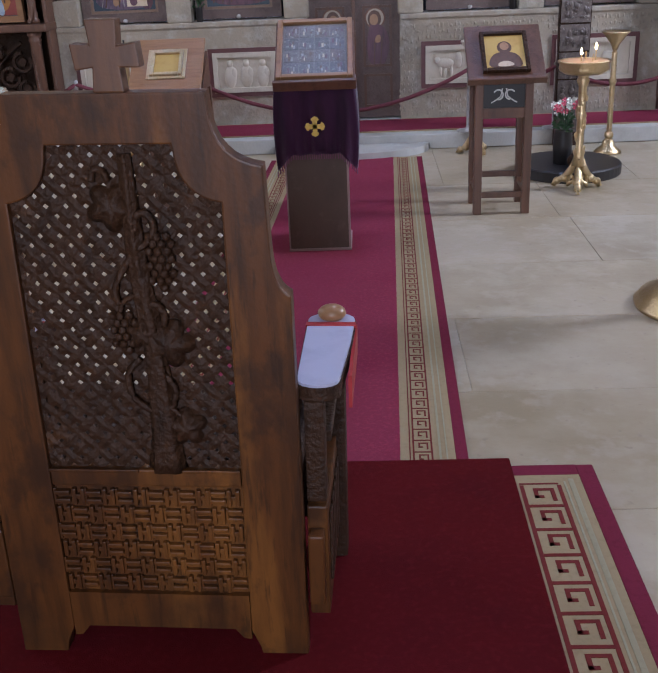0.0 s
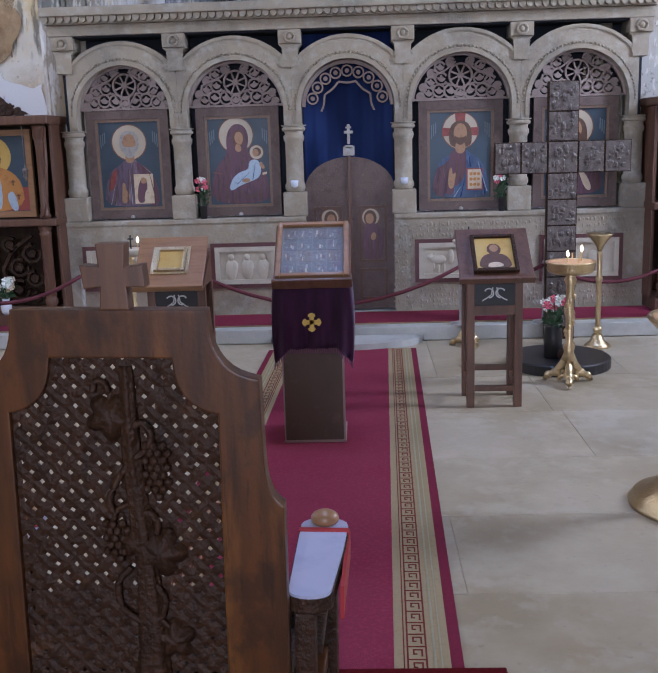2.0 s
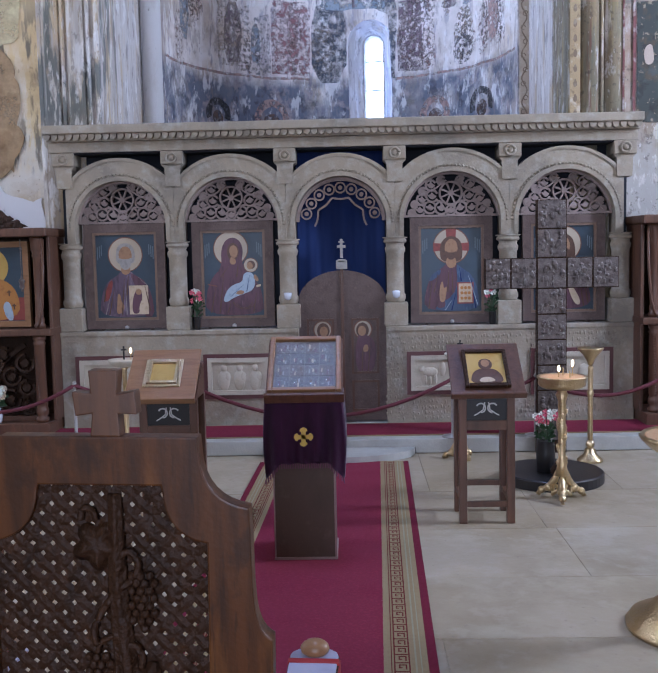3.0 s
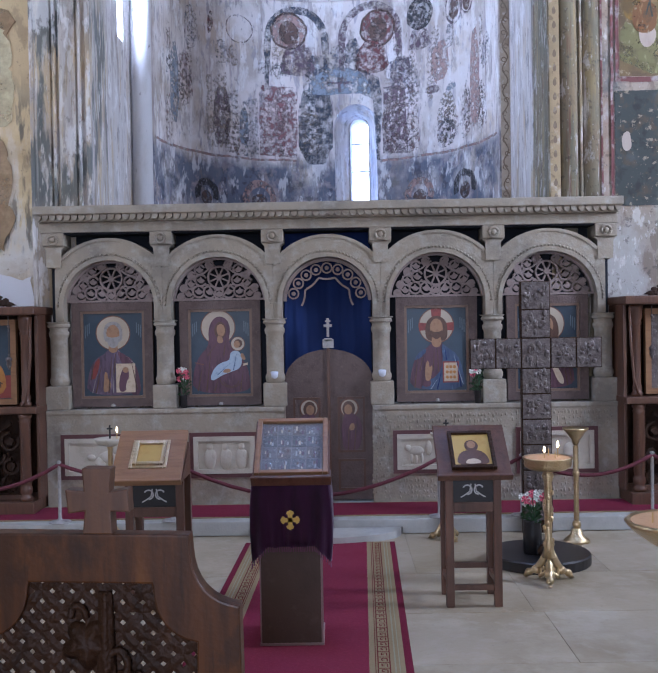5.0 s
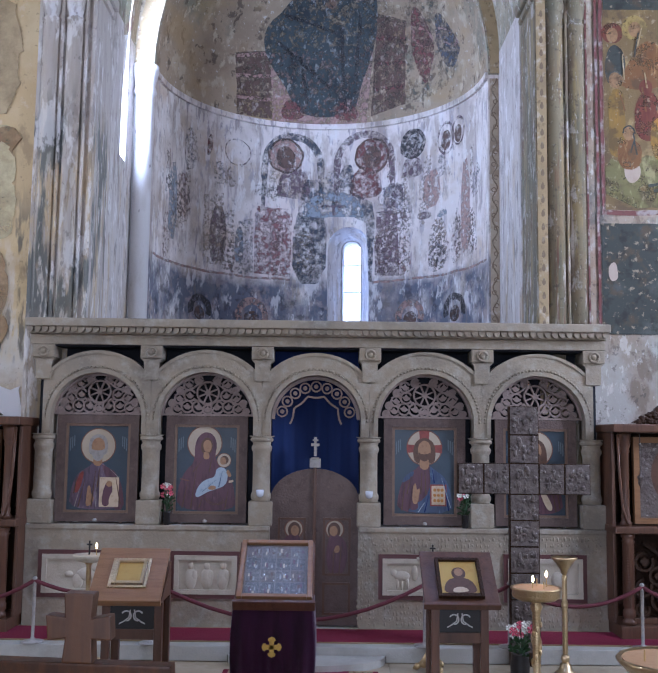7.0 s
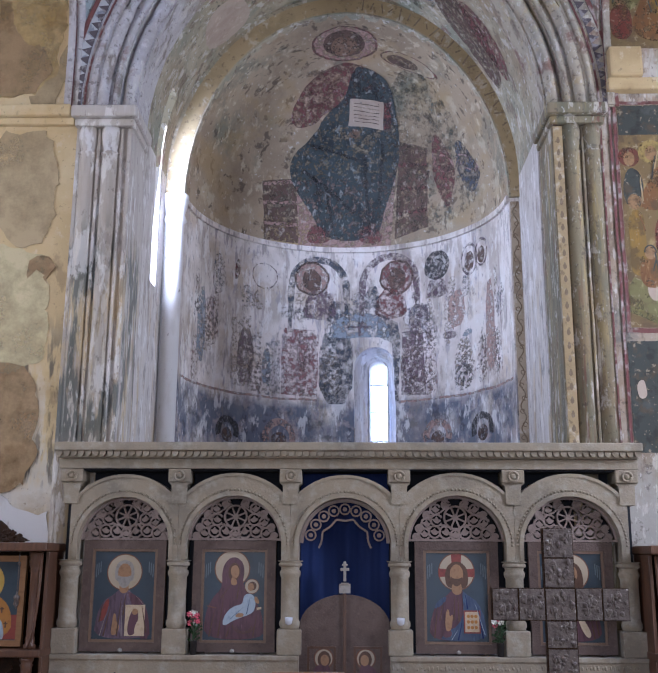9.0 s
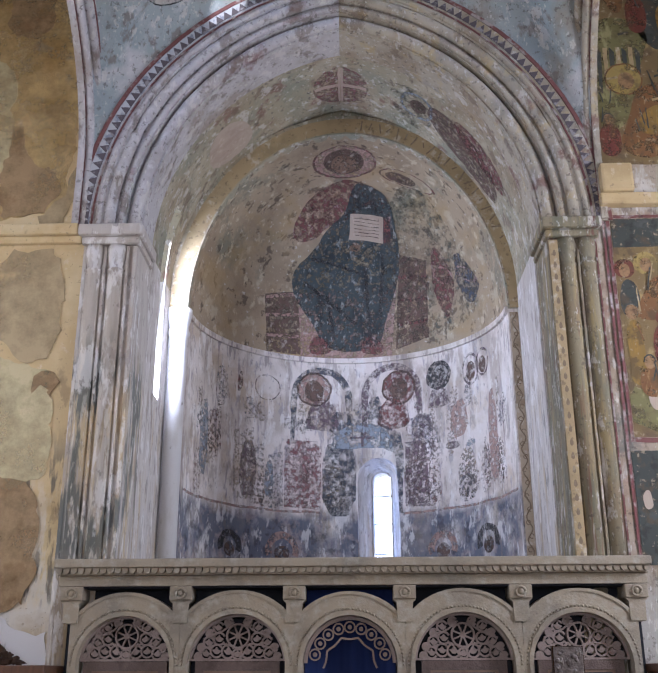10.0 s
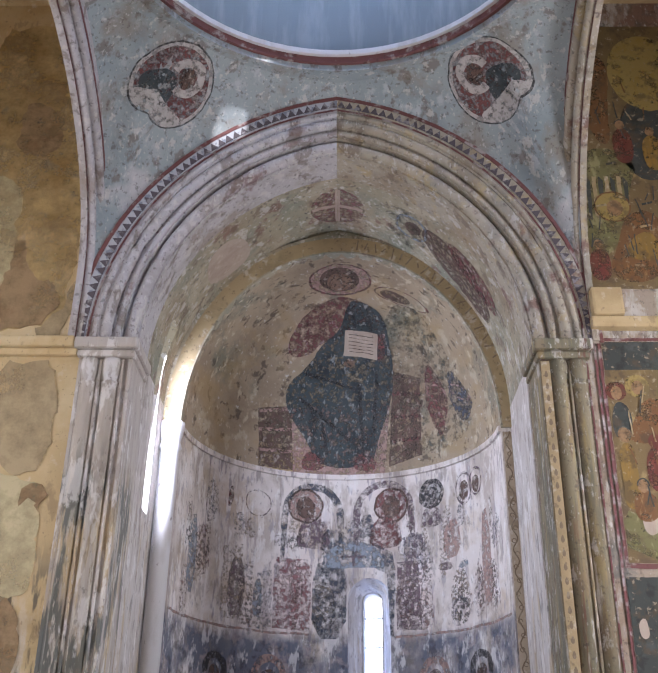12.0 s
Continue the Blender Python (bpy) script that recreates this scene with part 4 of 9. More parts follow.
def disc(cx, cz, r, n=28, squash=1.0):
    return [(cx + r * math.cos(2 * math.pi * k / n), cz + squash * r * math.sin(2 * math.pi * k / n)) for k in range(n)]


def smoothed(pts, times=2):
    """Rounds the corners of a closed outline."""
    for _ in range(times):
        pts = [q for a, b in zip(pts, pts[1:] + pts[:1]) for q in ((0.75 * a[0] + 0.25 * b[0], 0.75 * a[1] + 0.25 * b[1]), (0.25 * a[0] + 0.75 * b[0], 0.25 * a[1] + 0.75 * b[1]))]
    return pts


def ring_line(cx, cz, r, w, n=40, squash=1.0, a0=0, a1=360):
    out = [(cx + r * math.cos(radians(a0 + (a1 - a0) * k / n)), cz + squash * r * math.sin(radians(a0 + (a1 - a0) * k / n))) for k in range(n + 1)]
    inn = [(cx + (r - w) * math.cos(radians(a0 + (a1 - a0) * k / n)), cz + squash * (r - w) * math.sin(radians(a0 + (a1 - a0) * k / n))) for k in range(n + 1)]
    return out + inn[::-1]


def painted(parent, shapes, cx, cz, s, y):
    """Flat painted shapes, one over the other, in front of a panel at y; s: their scale."""
    for k, (name, pts, m) in enumerate(shapes):
        part(name, prism(bmesh.new(), [(cx + s * u, cz + s * v) for u, v in pts], y - 0.0008 * (k + 1), y - 0.0008 * k - 0.0002), m, parent)


BUST = smoothed([(-0.62, -1.0), (-0.60, -0.35), (-0.42, -0.02), (-0.16, 0.16), (0.16, 0.16), (0.42, -0.02), (0.60, -0.35), (0.62, -1.0)])
HEAD = disc(0, 0.42, 0.24, 20, 1.25)


def icon(cx, kind):
    """A framed panel painting in an opening of the screen, with plain figure shapes."""
    y0 = YF + 0.10
    t = thing("framed_icon", {"elder": "framed painting of a grey-haired haloed figure", "mother": "framed painting of a plum-robed haloed figure", "ruler": "framed painting of a blue-robed haloed figure", "scroll": "framed painting of a haloed figure holding a scroll"}[kind], "icon", "icons of the screen")
    x0, x1, z0, z1 = cx - 0.365, cx + 0.365, 1.003, 1.945
    part("frame", band(bmesh.new(), [(x0 + 0.075, z0 + 0.075), (x1 - 0.075, z0 + 0.075), (x1 - 0.075, z1 - 0.075), (x0 + 0.075, z1 - 0.075)], [(x0, z0), (x1, z0), (x1, z1), (x0, z1)], y0, y0 + 0.05, closed=True), M_WOOD_G, t, "grey-brown wooden frame")
    part("inner_frame", band(bmesh.new(), [(x0 + 0.098, z0 + 0.098), (x1 - 0.098, z0 + 0.098), (x1 - 0.098, z1 - 0.098), (x0 + 0.098, z1 - 0.098)], [(x0 + 0.076, z0 + 0.076), (x1 - 0.076, z0 + 0.076), (x1 - 0.076, z1 - 0.076), (x0 + 0.076, z1 - 0.076)], y0 + 0.012, y0 + 0.05, closed=True), M_INNER, t)
    part("panel", boxed(x0 + 0.099, x1 - 0.099, y0 + 0.03, y0 + 0.05, z0 + 0.099, z1 - 0.099), M_ICONBLUE, t)
    for fx in (x0 + 0.14, x1 - 0.14):
        part("foot", boxed(fx - 0.012, fx + 0.012, y0 + 0.005, y0 + 0.04, SILL + 0.014, z0 - 0.001), M_WOOD_G, t)
    part("knob", blob(bmesh.new(), cx, y0 - 0.012, z0 + 0.012, 0.02, 0.018, 0.018), M_GREYP, t, smooth=True)
    y = y0 + 0.0295
    s, cz = 0.29, 1.42
    shapes = []
    def folds(lines, m, w=0.022):
        return [("fold", [(u0 - w, v0), (u0 + w, v0), (u1 + 0.3 * w, v1), (u1 - 0.3 * w, v1)], m) for u0, v0, u1, v1 in lines]

    def robe(m, top=0.30):
        return ("robe", smoothed([(-0.86, -1.08), (-0.80, -0.45), (-0.62, 0.02), (-0.26, top - 0.08), (-0.15, top + 0.06), (0.15, top + 0.06), (0.26, top - 0.08), (0.62, 0.02), (0.80, -0.45), (0.86, -1.08)]), m)

    ring_hi = ring_line(0.0, 0.86, 0.545, 0.03, 36)
    if kind == "elder":
        shapes = [("halo", disc(0.0, 0.86, 0.53), M_HALO), ("halo_line", ring_hi, M_HALO_LINE), ("hair", smoothed([(-0.26, 0.55), (-0.31, 0.85), (-0.24, 1.14), (0.0, 1.24), (0.24, 1.14), (0.31, 0.85), (0.26, 0.55)]), M_GREYP), robe(M_MAUVE), ("neck", smoothed([(-0.15, 0.30), (-0.13, 0.55), (0.13, 0.55), (0.15, 0.30), (0, 0.22)]), M_SKIN), ("face", disc(0, 0.84, 0.205, 22, 1.35), M_SKIN),
                  ("beard", smoothed([(-0.20, 0.78), (-0.12, 0.72), (0.12, 0.72), (0.20, 0.78), (0.17, 0.48), (0, 0.36), (-0.17, 0.48)]), M_GREYP), ("mantle", smoothed([(0.10, 0.30), (0.26, 0.24), (0.62, 0.02), (0.80, -0.45), (0.86, -1.08), (0.50, -1.08), (0.36, -0.3)], 1), M_PLUM),
                  ("stole", smoothed([(-0.72, -0.60), (-0.60, -0.10), (-0.46, 0.10), (-0.40, 0.02), (-0.54, -0.55)]), M_REDP), ("hand", smoothed([(-0.34, -1.0), (-0.30, -0.62), (-0.28, -0.35), (-0.20, -0.36), (-0.17, -0.6), (-0.06, -0.72), (-0.14, -0.95)]), M_SKIN),
                  ("tablet", [(0.08, -1.0), (0.68, -1.0), (0.68, -0.10), (0.08, -0.10)], M_CREAM), ("tablet_shape", smoothed([(0.16, -0.98), (0.18, -0.55), (0.30, -0.22), (0.44, -0.20), (0.50, -0.45), (0.40, -0.98)]), M_PLUM), ("tablet_shape", smoothed([(0.36, -0.95), (0.42, -0.60), (0.56, -0.52), (0.62, -0.95)]), M_CREAM), ("tablet_shape", disc(0.38, -0.30, 0.09), M_SKIN)]
        shapes += folds([(-0.70, -0.6, -0.62, -0.1), (-0.55, -1.0, -0.38, -0.2), (-0.15, -1.0, -0.05, 0.1), (0.02, -0.4, 0.08, 0.2), (0.74, -0.9, 0.58, -0.1)], M_BROWN) + folds([(-0.66, -1.0, -0.50, -0.4), (0.0, -1.0, -0.02, -0.1), (0.66, -0.1, 0.40, 0.15)], M_GREYP, 0.010)
    elif kind == "mother":
        shapes = [("halo", disc(-0.07, 0.98, 0.53), M_HALO), ("halo_line", ring_line(-0.07, 0.98, 0.545, 0.03, 36), M_HALO_LINE), ("robe", smoothed([(-0.90, -1.08), (-0.86, -0.35), (-0.66, 0.12), (-0.36, 0.40), (-0.38, 0.95), (-0.22, 1.26), (0.02, 1.34), (0.24, 1.20), (0.32, 0.90), (0.24, 0.52), (0.50, 0.15), (0.80, -0.15), (0.90, -0.6), (0.92, -1.08)]), M_PLUM),
                  ("veil_lining", smoothed([(-0.16, 0.66), (-0.20, 0.98), (-0.04, 1.18), (0.14, 1.10), (0.20, 0.86), (0.08, 0.60)]), M_BROWN), ("face", smoothed([(-0.10, 0.76), (-0.12, 1.0), (0.0, 1.10), (0.12, 1.04), (0.16, 0.84), (0.06, 0.66)]), M_SKIN), ("neck", smoothed([(-0.12, 0.50), (-0.08, 0.76), (0.08, 0.66), (0.08, 0.48)]), M_SKIN),
                  ("small_halo", disc(0.54, 0.46, 0.215), M_HALO), ("small_halo_line", ring_line(0.54, 0.46, 0.225, 0.02), M_HALO_LINE), ("small_hair", disc(0.55, 0.47, 0.13), M_BROWN), ("small_face", disc(0.51, 0.44, 0.095, 16, 1.2), M_SKIN),
                  ("pale_robe", smoothed([(0.30, 0.22), (0.56, 0.26), (0.68, 0.02), (0.62, -0.30), (0.32, -0.42), (0.02, -0.52), (-0.26, -0.70), (-0.34, -0.60), (-0.22, -0.30), (0.0, -0.12), (0.28, -0.06)]), M_PALE), ("hand", smoothed([(0.02, -0.42), (0.16, -0.30), (0.34, -0.34), (0.26, -0.46)]), M_SKIN), ("hand", smoothed([(0.60, 0.10), (0.70, -0.06), (0.80, -0.02), (0.68, 0.20)]), M_SKIN),
                  ("cuff", [(-0.80, -0.10), (-0.52, -0.16), (-0.52, -0.19), (-0.80, -0.13)], M_HALO_LINE), ("cuff", [(0.70, -0.16), (0.84, -0.13), (0.84, -0.20), (0.70, -0.23)], M_CREAM)]
        shapes += folds([(-0.72, -1.0, -0.56, -0.2), (-0.45, -1.0, -0.30, 0.2), (-0.2, -1.0, -0.1, -0.7), (-0.40, 0.1, -0.1, 0.5), (0.1, 0.1, 0.16, 0.55), (0.6, -1.0, 0.7, -0.4)], M_BROWN) + [("hem", ring_line(0.32, -0.62, 0.36, 0.03, 20, 0.8, 190, 350), M_BROWN), ("hem", ring_line(0.32, -0.66, 0.26, 0.025, 20, 0.8, 190, 350), M_BROWN)] + folds([(-0.1, -0.5, 0.3, -0.15), (0.4, -0.35, 0.5, 0.15)], M_BLUEROBE, 0.014)
    elif kind == "ruler":
        shapes = [("halo", disc(0.0, 0.92, 0.54), M_HALO), ("halo_line", ring_line(0.0, 0.92, 0.555, 0.03, 36), M_HALO_LINE), ("halo_bar", [(-0.14, 1.18), (0.14, 1.18), (0.16, 1.44), (-0.16, 1.44)], M_REDP), ("halo_bar", [(-0.54, 0.76), (-0.28, 0.78), (-0.28, 1.0), (-0.54, 1.02)], M_REDP), ("halo_bar", [(0.28, 0.78), (0.54, 0.76), (0.54, 1.02), (0.28, 1.0)], M_REDP),
                  ("hair", smoothed([(-0.28, 0.42), (-0.36, 0.72), (-0.30, 1.10), (0.0, 1.26), (0.30, 1.10), (0.36, 0.72), (0.30, 0.42)]), M_BROWN), robe(M_PLUM, 0.34), ("neck", smoothed([(-0.16, 0.32), (-0.14, 0.6), (0.14, 0.6), (0.16, 0.32), (0, 0.22)]), M_SKIN),
                  ("mantle", smoothed([(0.14, 0.38), (0.30, 0.26), (0.64, 0.02), (0.82, -0.45), (0.88, -1.08), (-0.55, -1.08), (-0.40, -0.86), (0.05, -0.62), (0.20, -0.2)], 1), M_BLUEROBE), ("mantle_edge", smoothed([(-0.70, -0.20), (-0.62, 0.04), (-0.30, 0.24), (-0.36, 0.02)], 1), M_BLUEROBE), ("face", disc(0, 0.86, 0.20, 22, 1.4), M_SKIN),
                  ("beard", smoothed([(-0.19, 0.80), (-0.10, 0.72), (0.10, 0.72), (0.19, 0.80), (0.13, 0.56), (0, 0.48), (-0.13, 0.56)]), M_BROWN), ("book_edge", [(0.18, -0.86), (0.68, -0.86), (0.68, -0.20), (0.18, -0.20)], M_REDP), ("book", [(0.22, -0.82), (0.64, -0.82), (0.64, -0.24), (0.22, -0.24)], M_CREAM)]
        shapes += [("book_mark", disc(0.43 + du, -0.53 + dv, 0.05, 10), M_ORANGE) for du in (-0.11, 0.0, 0.11) for dv in (-0.16, 0.0, 0.16)]
        shapes += [("sleeve", smoothed([(-0.46, -1.0), (-0.44, -0.72), (-0.24, -0.66), (-0.16, -0.95)]), M_PLUM), ("hand", smoothed([(-0.36, -0.80), (-0.38, -0.50), (-0.33, -0.18), (-0.26, -0.16), (-0.24, -0.40), (-0.14, -0.28), (-0.16, -0.55), (-0.22, -0.80)]), M_SKIN)]
        shapes += folds([(-0.70, -1.0, -0.60, -0.1), (-0.12, -0.5, -0.08, 0.2), (0.04, -0.5, 0.02, 0.2), (-0.54, -0.5, -0.42, 0.05)], M_BROWN) + folds([(0.74, -1.0, 0.60, -0.1), (0.0, -1.05, 0.12, -0.55), (0.30, -0.16, 0.24, 0.25)], M_NAVY) + folds([(0.80, -0.9, 0.52, 0.0), (-0.2, -1.05, 0.0, -0.75)], M_PALE, 0.012)
    else:
        shapes = [("halo", disc(0.0, 0.92, 0.54), M_HALO), ("halo_line", ring_line(0.0, 0.92, 0.555, 0.03, 36), M_HALO_LINE), ("hair", smoothed([(-0.34, 0.40), (-0.38, 0.75), (-0.28, 1.12), (0.0, 1.26), (0.28, 1.12), (0.38, 0.75), (0.34, 0.40)]), M_BROWN), robe(M_PLUM, 0.32), ("face", disc(0, 0.86, 0.20, 22, 1.4), M_SKIN), ("beard", smoothed([(-0.2, 0.80), (0.2, 0.80), (0.16, 0.40), (0, 0.28), (-0.16, 0.40)]), M_BROWN),
                  ("scroll", smoothed([(0.10, -0.25), (0.30, -0.40), (0.52, -0.80), (0.50, -0.98), (0.34, -0.92), (0.18, -0.55)]), M_CREAM)]
        shapes += folds([(-0.6, -1.0, -0.4, -0.1), (-0.25, -1.0, -0.1, 0.1), (0.62, -1.0, 0.5, -0.2), (0.75, -0.9, 0.62, -0.1)], M_BROWN)
    painted(t, shapes, cx, cz, s, y)
    # the writing beside the figure: unreadable, in thin pale strokes
    bars = bmesh.new()
    for side in (-1, 1):
        for j in range(3):
            bx = cx + side * (0.215 + 0.018 * j)
            box(bars, bx - 0.004, bx + 0.004, y - 0.0012, y - 0.0002, 1.665 - 0.02 * j, 1.76 - 0.01 * j)
    tagged(part("lettering", bars, M_FAINT, t), kind="stuff")
    return t


CENTRES = [(a + b) / 2 for a, b in zip(COLS, COLS[1:])]
icon(CENTRES[0], "elder")
icon(CENTRES[1], "mother")
icon(CENTRES[3], "ruler")
icon(CENTRES[4], "scroll")


def strip(bm, pts, w, y0, y1):
    """A flat carved bar of width w along a line in the upright plane."""
    left, right = [], []
    for k, p in enumerate(pts):
        a, b = pts[max(k - 1, 0)], pts[min(k + 1, len(pts) - 1)]
        d = Vector((b[0] - a[0], b[1] - a[1]))
        d.normalize()
        left.append((p[0] - d.y * w / 2, p[1] + d.x * w / 2))
        right.append((p[0] + d.y * w / 2, p[1] - d.x * w / 2))
    return band(bm, left, right, y0, y1)


def fretwork(cx, half):
    """Pierced wooden tympanum: a wheel between vine scrolls and leaves."""
    t = thing("fretwork_tympanum", "pierced brown carved wooden fretwork under an arch", "fretwork", "fretwork of the screen")
    r, zc, zb = half - 0.085, 1.915, 1.948
    y0, y1 = YF + 0.10, YF + 0.135
    edge = [(cx + r * math.cos(a), zc + r * math.sin(a)) for a in [math.asin((zb - zc) / r) + (math.pi - 2 * math.asin((zb - zc) / r)) * j / 30 for j in range(31)]]
    part("rim", strip(bmesh.new(), edge, 0.022, y0 - 0.005, y1 + 0.007), M_FRET, t)
    part("lower_rail", boxed(cx - r, cx + r, y0 - 0.006, y1 + 0.008, zb, zb + 0.018), M_FRET, t)
    wz = 2.155
    wheel = part("wheel", strip(bmesh.new(), arc(cx, wz, 0.098, 0, 360, 28), 0.016, y0 - 0.0045, y1 + 0.006), M_FRET, t)
    part("hub", prism(bmesh.new(), disc(cx, wz, 0.026, 14), y0 - 0.003, y1), M_FRET, wheel)
    for j in range(8):
        a = 2 * math.pi * j / 8 + 0.39
        part("spoke", strip(bmesh.new(), [(cx + 0.024 * math.cos(a), wz + 0.024 * math.sin(a)), (cx + 0.095 * math.cos(a), wz + 0.095 * math.sin(a))], 0.014, y0 + 0.002, y1 - 0.002), M_FRET, wheel)
    scroll = bmesh.new()
    for s in (-1, 1):
        for j, (ox, oz, rr) in enumerate(((0.0, 2.005, 0.042), (0.085, 2.025, 0.055), (0.185, 2.03, 0.052), (0.275, 2.01, 0.048), (0.345, 1.985, 0.03), (0.165, 2.13, 0.05), (0.255, 2.10, 0.045), (0.32, 2.06, 0.03), (0.175, 2.225, 0.045), (0.25, 2.175, 0.032), (0.085, 2.268, 0.035))):
            if math.hypot(ox, oz - zc) + rr > r + 0.02:
                continue
            ya = y0 + 0.0011 * j + (0.0006 if s > 0 else 0.0)
            strip(scroll, arc(cx + s * ox, oz, rr, 20 + 90 * rr, 330, 16), 0.017, ya, y1 + 0.0005 * j)
            leaf = smoothed([(cx + s * (ox - 0.045), oz), (cx + s * (ox - 0.012), oz + 0.012), (cx + s * ox, oz + 0.040), (cx + s * (ox + 0.014), oz + 0.014), (cx + s * (ox + 0.045), oz + 0.012), (cx + s * ox, oz - 0.036)], 1)
            prism(scroll, leaf, ya - 0.0005, y1 + 0.0005 * j)
        strip(scroll, [(cx + s * u, w) for u, w in ((0.02, 1.96), (0.1, 2.09), (0.2, 2.08), (0.3, 2.05), (0.36, 1.97))], 0.014, y0 - 0.002 - 0.0003 * s, y1 - 0.001)
        strip(scroll, [(cx + s * u, w) for u, w in ((0.04, 2.27), (0.13, 2.2), (0.21, 2.17), (0.3, 2.13))], 0.014, y0 - 0.0035 - 0.0003 * s, y1 - 0.002)
    part("vine_scroll", scroll, M_FRET, t)
    return t


for k in (0, 1, 3, 4):
    fretwork(CENTRES[k], (COLS[k + 1] - COLS[k]) / 2)

# ---- royal doors ----
DX = CENTRES[2]
doors = tagged(new("door_1"), "closed dark carved double door of the sanctuary", "door", kind="structure")
canopy = thing("door_canopy", "lace-edged carved wooden canopy under the middle arch", "canopy")
half3 = (COLS[3] - COLS[2]) / 2
r3 = half3 - 0.085
bm = bmesh.new()
y0, y1 = YF + 0.10, YF + 0.135
strip(bm, arc(DX, 1.915, r3 - 0.01, 2, 178, 30), 0.03, y0, y1)
low = [(DX + (r3 - 0.15 - 0.025 * abs(math.sin(a * 5))) * math.cos(a), 1.86 + (r3 - 0.10 - 0.025 * abs(math.sin(a * 5))) * math.sin(a) * 0.98) for a in [math.pi * (0.03 + 0.94 * j / 40) for j in range(41)]]
strip(bm, low, 0.016, y0, y1)
for j in range(9):
    a = math.pi * (0.10 + 0.8 * j / 8)
    cxx, czz = DX + (r3 - 0.075) * math.cos(a), 1.895 + (r3 - 0.065) * math.sin(a)
    strip(bm, arc(cxx, czz, 0.045, 0, 360, 14), 0.014, y0, y1)
    prism(bm, disc(cxx, czz, 0.02, 8), y0, y1)
part("lacework", bm, M_FRET, canopy)
for s in (-1, 1):
    xa, xb = (DX - 0.392, DX - 0.006) if s < 0 else (DX + 0.006, DX + 0.392)
    leaf_top = [(DX + s * u, 1.20 + 0.29 * math.sqrt(max(0.0, 1 - (u / 0.40) ** 2))) for u in [0.392 - (0.392 - 0.006) * j / 14 for j in range(15)]]
    outline = [(DX + s * 0.392, 0.13)] + leaf_top + [(DX + s * 0.006, 0.13)]
    leaf = part("leaf", prism(bmesh.new(), outline, YF + 0.09, YF + 0.13), M_WOOD_G, doors)
    for z0, z1 in ((0.22, 0.50), (0.56, 1.06)):
        part("panel", band(bmesh.new(), [(xa + 0.09, z0 + 0.02), (xb - 0.09, z0 + 0.02), (xb - 0.09, z1 - 0.02), (xa + 0.09, z1 - 0.02)], [(xa + 0.07, z0), (xb - 0.07, z0), (xb - 0.07, z1), (xa + 0.07, z1)], YF + 0.078, YF + 0.0895, closed=True), M_WOOD_R, leaf)
    mx = (xa + xb) / 2
    painted(leaf, [("halo", disc(-s * 0.02, 0.20, 0.092), M_HALO), ("halo_line", ring_line(-s * 0.02, 0.20, 0.094, 0.012, 24), M_HALO_LINE), ("veil", disc(-s * 0.025, 0.19, 0.062, 16, 1.25), M_BROWN), ("robe", smoothed([(-0.075, -0.23), (-0.105, -0.02), (-0.07, 0.12), (-s * 0.025 - 0.035, 0.15), (-s * 0.025 + 0.035, 0.15), (0.085, 0.10), (0.115, -0.04), (0.07, -0.23)]), M_PLUM), ("head", disc(-s * 0.03, 0.185, 0.040, 14, 1.25), M_SKIN), ("hand", smoothed([(-0.03, -0.02), (-0.01, 0.05), (0.03, 0.05), (0.03, -0.02)]), M_SKIN), ("fold", [(-0.04, -0.22), (-0.03, -0.22), (-0.02, 0.0), (-0.03, 0.0)], M_BROWN), ("fold", [(0.02, -0.22), (0.03, -0.22), (0.05, 0.04), (0.04, 0.04)], M_BROWN)], mx, 0.775, 0.92, YF + 0.0885)
part("meeting_strip", boxed(DX - 0.014, DX + 0.014, YF + 0.072, YF + 0.088, 0.14, 1.50, bevel=0.004), M_WOOD_R, doors)
cr = bmesh.new()
for z0, z1, w in ((1.50, 1.58, 0.05), (1.56, 1.59, 0.035), (1.60, 1.77, 0.012)):
    box(cr, DX - w, DX + w, YF + 0.09, YF + 0.12, z0, z1, bevel=0.004)
box(cr, DX - 0.038, DX + 0.038, YF + 0.088, YF + 0.118, 1.69, 1.715, bevel=0.004)
box(cr, DX - 0.025, DX + 0.025, YF + 0.087, YF + 0.117, 1.735, 1.75, bevel=0.003)
part("crowning_cross", cr, M_GREYP, doors, "pale metal cross")
# Added sheet in place of the dark space behind the doors, glare included.
curtain = thing("curtain", "navy sheet standing for the dark, glare-blued space behind the sanctuary doors", "curtain")
bm = bmesh.new()
line = [(-0.03 + 0.795 * k / 60, YF + 0.25 + 0.006 * math.sin(k * 0.5) + 0.002 * math.sin(k * 1.3)) for k in range(61)]
band(bm, line, [(x, y + 0.006) for x, y in line], 0.14, 2.56, "xy")
part("cloth", bm, M_NAVY, curtain, smooth=True)


# ---- carpets ----
M_STRIPE = layered("olive_carpet_stripe", (0.27, 0.24, 0.15), [((0.22, 0.19, 0.12), 60.0, 0.5, 0.2, 0.6)], rough=0.95, bump=0.2, bump_scale=300)
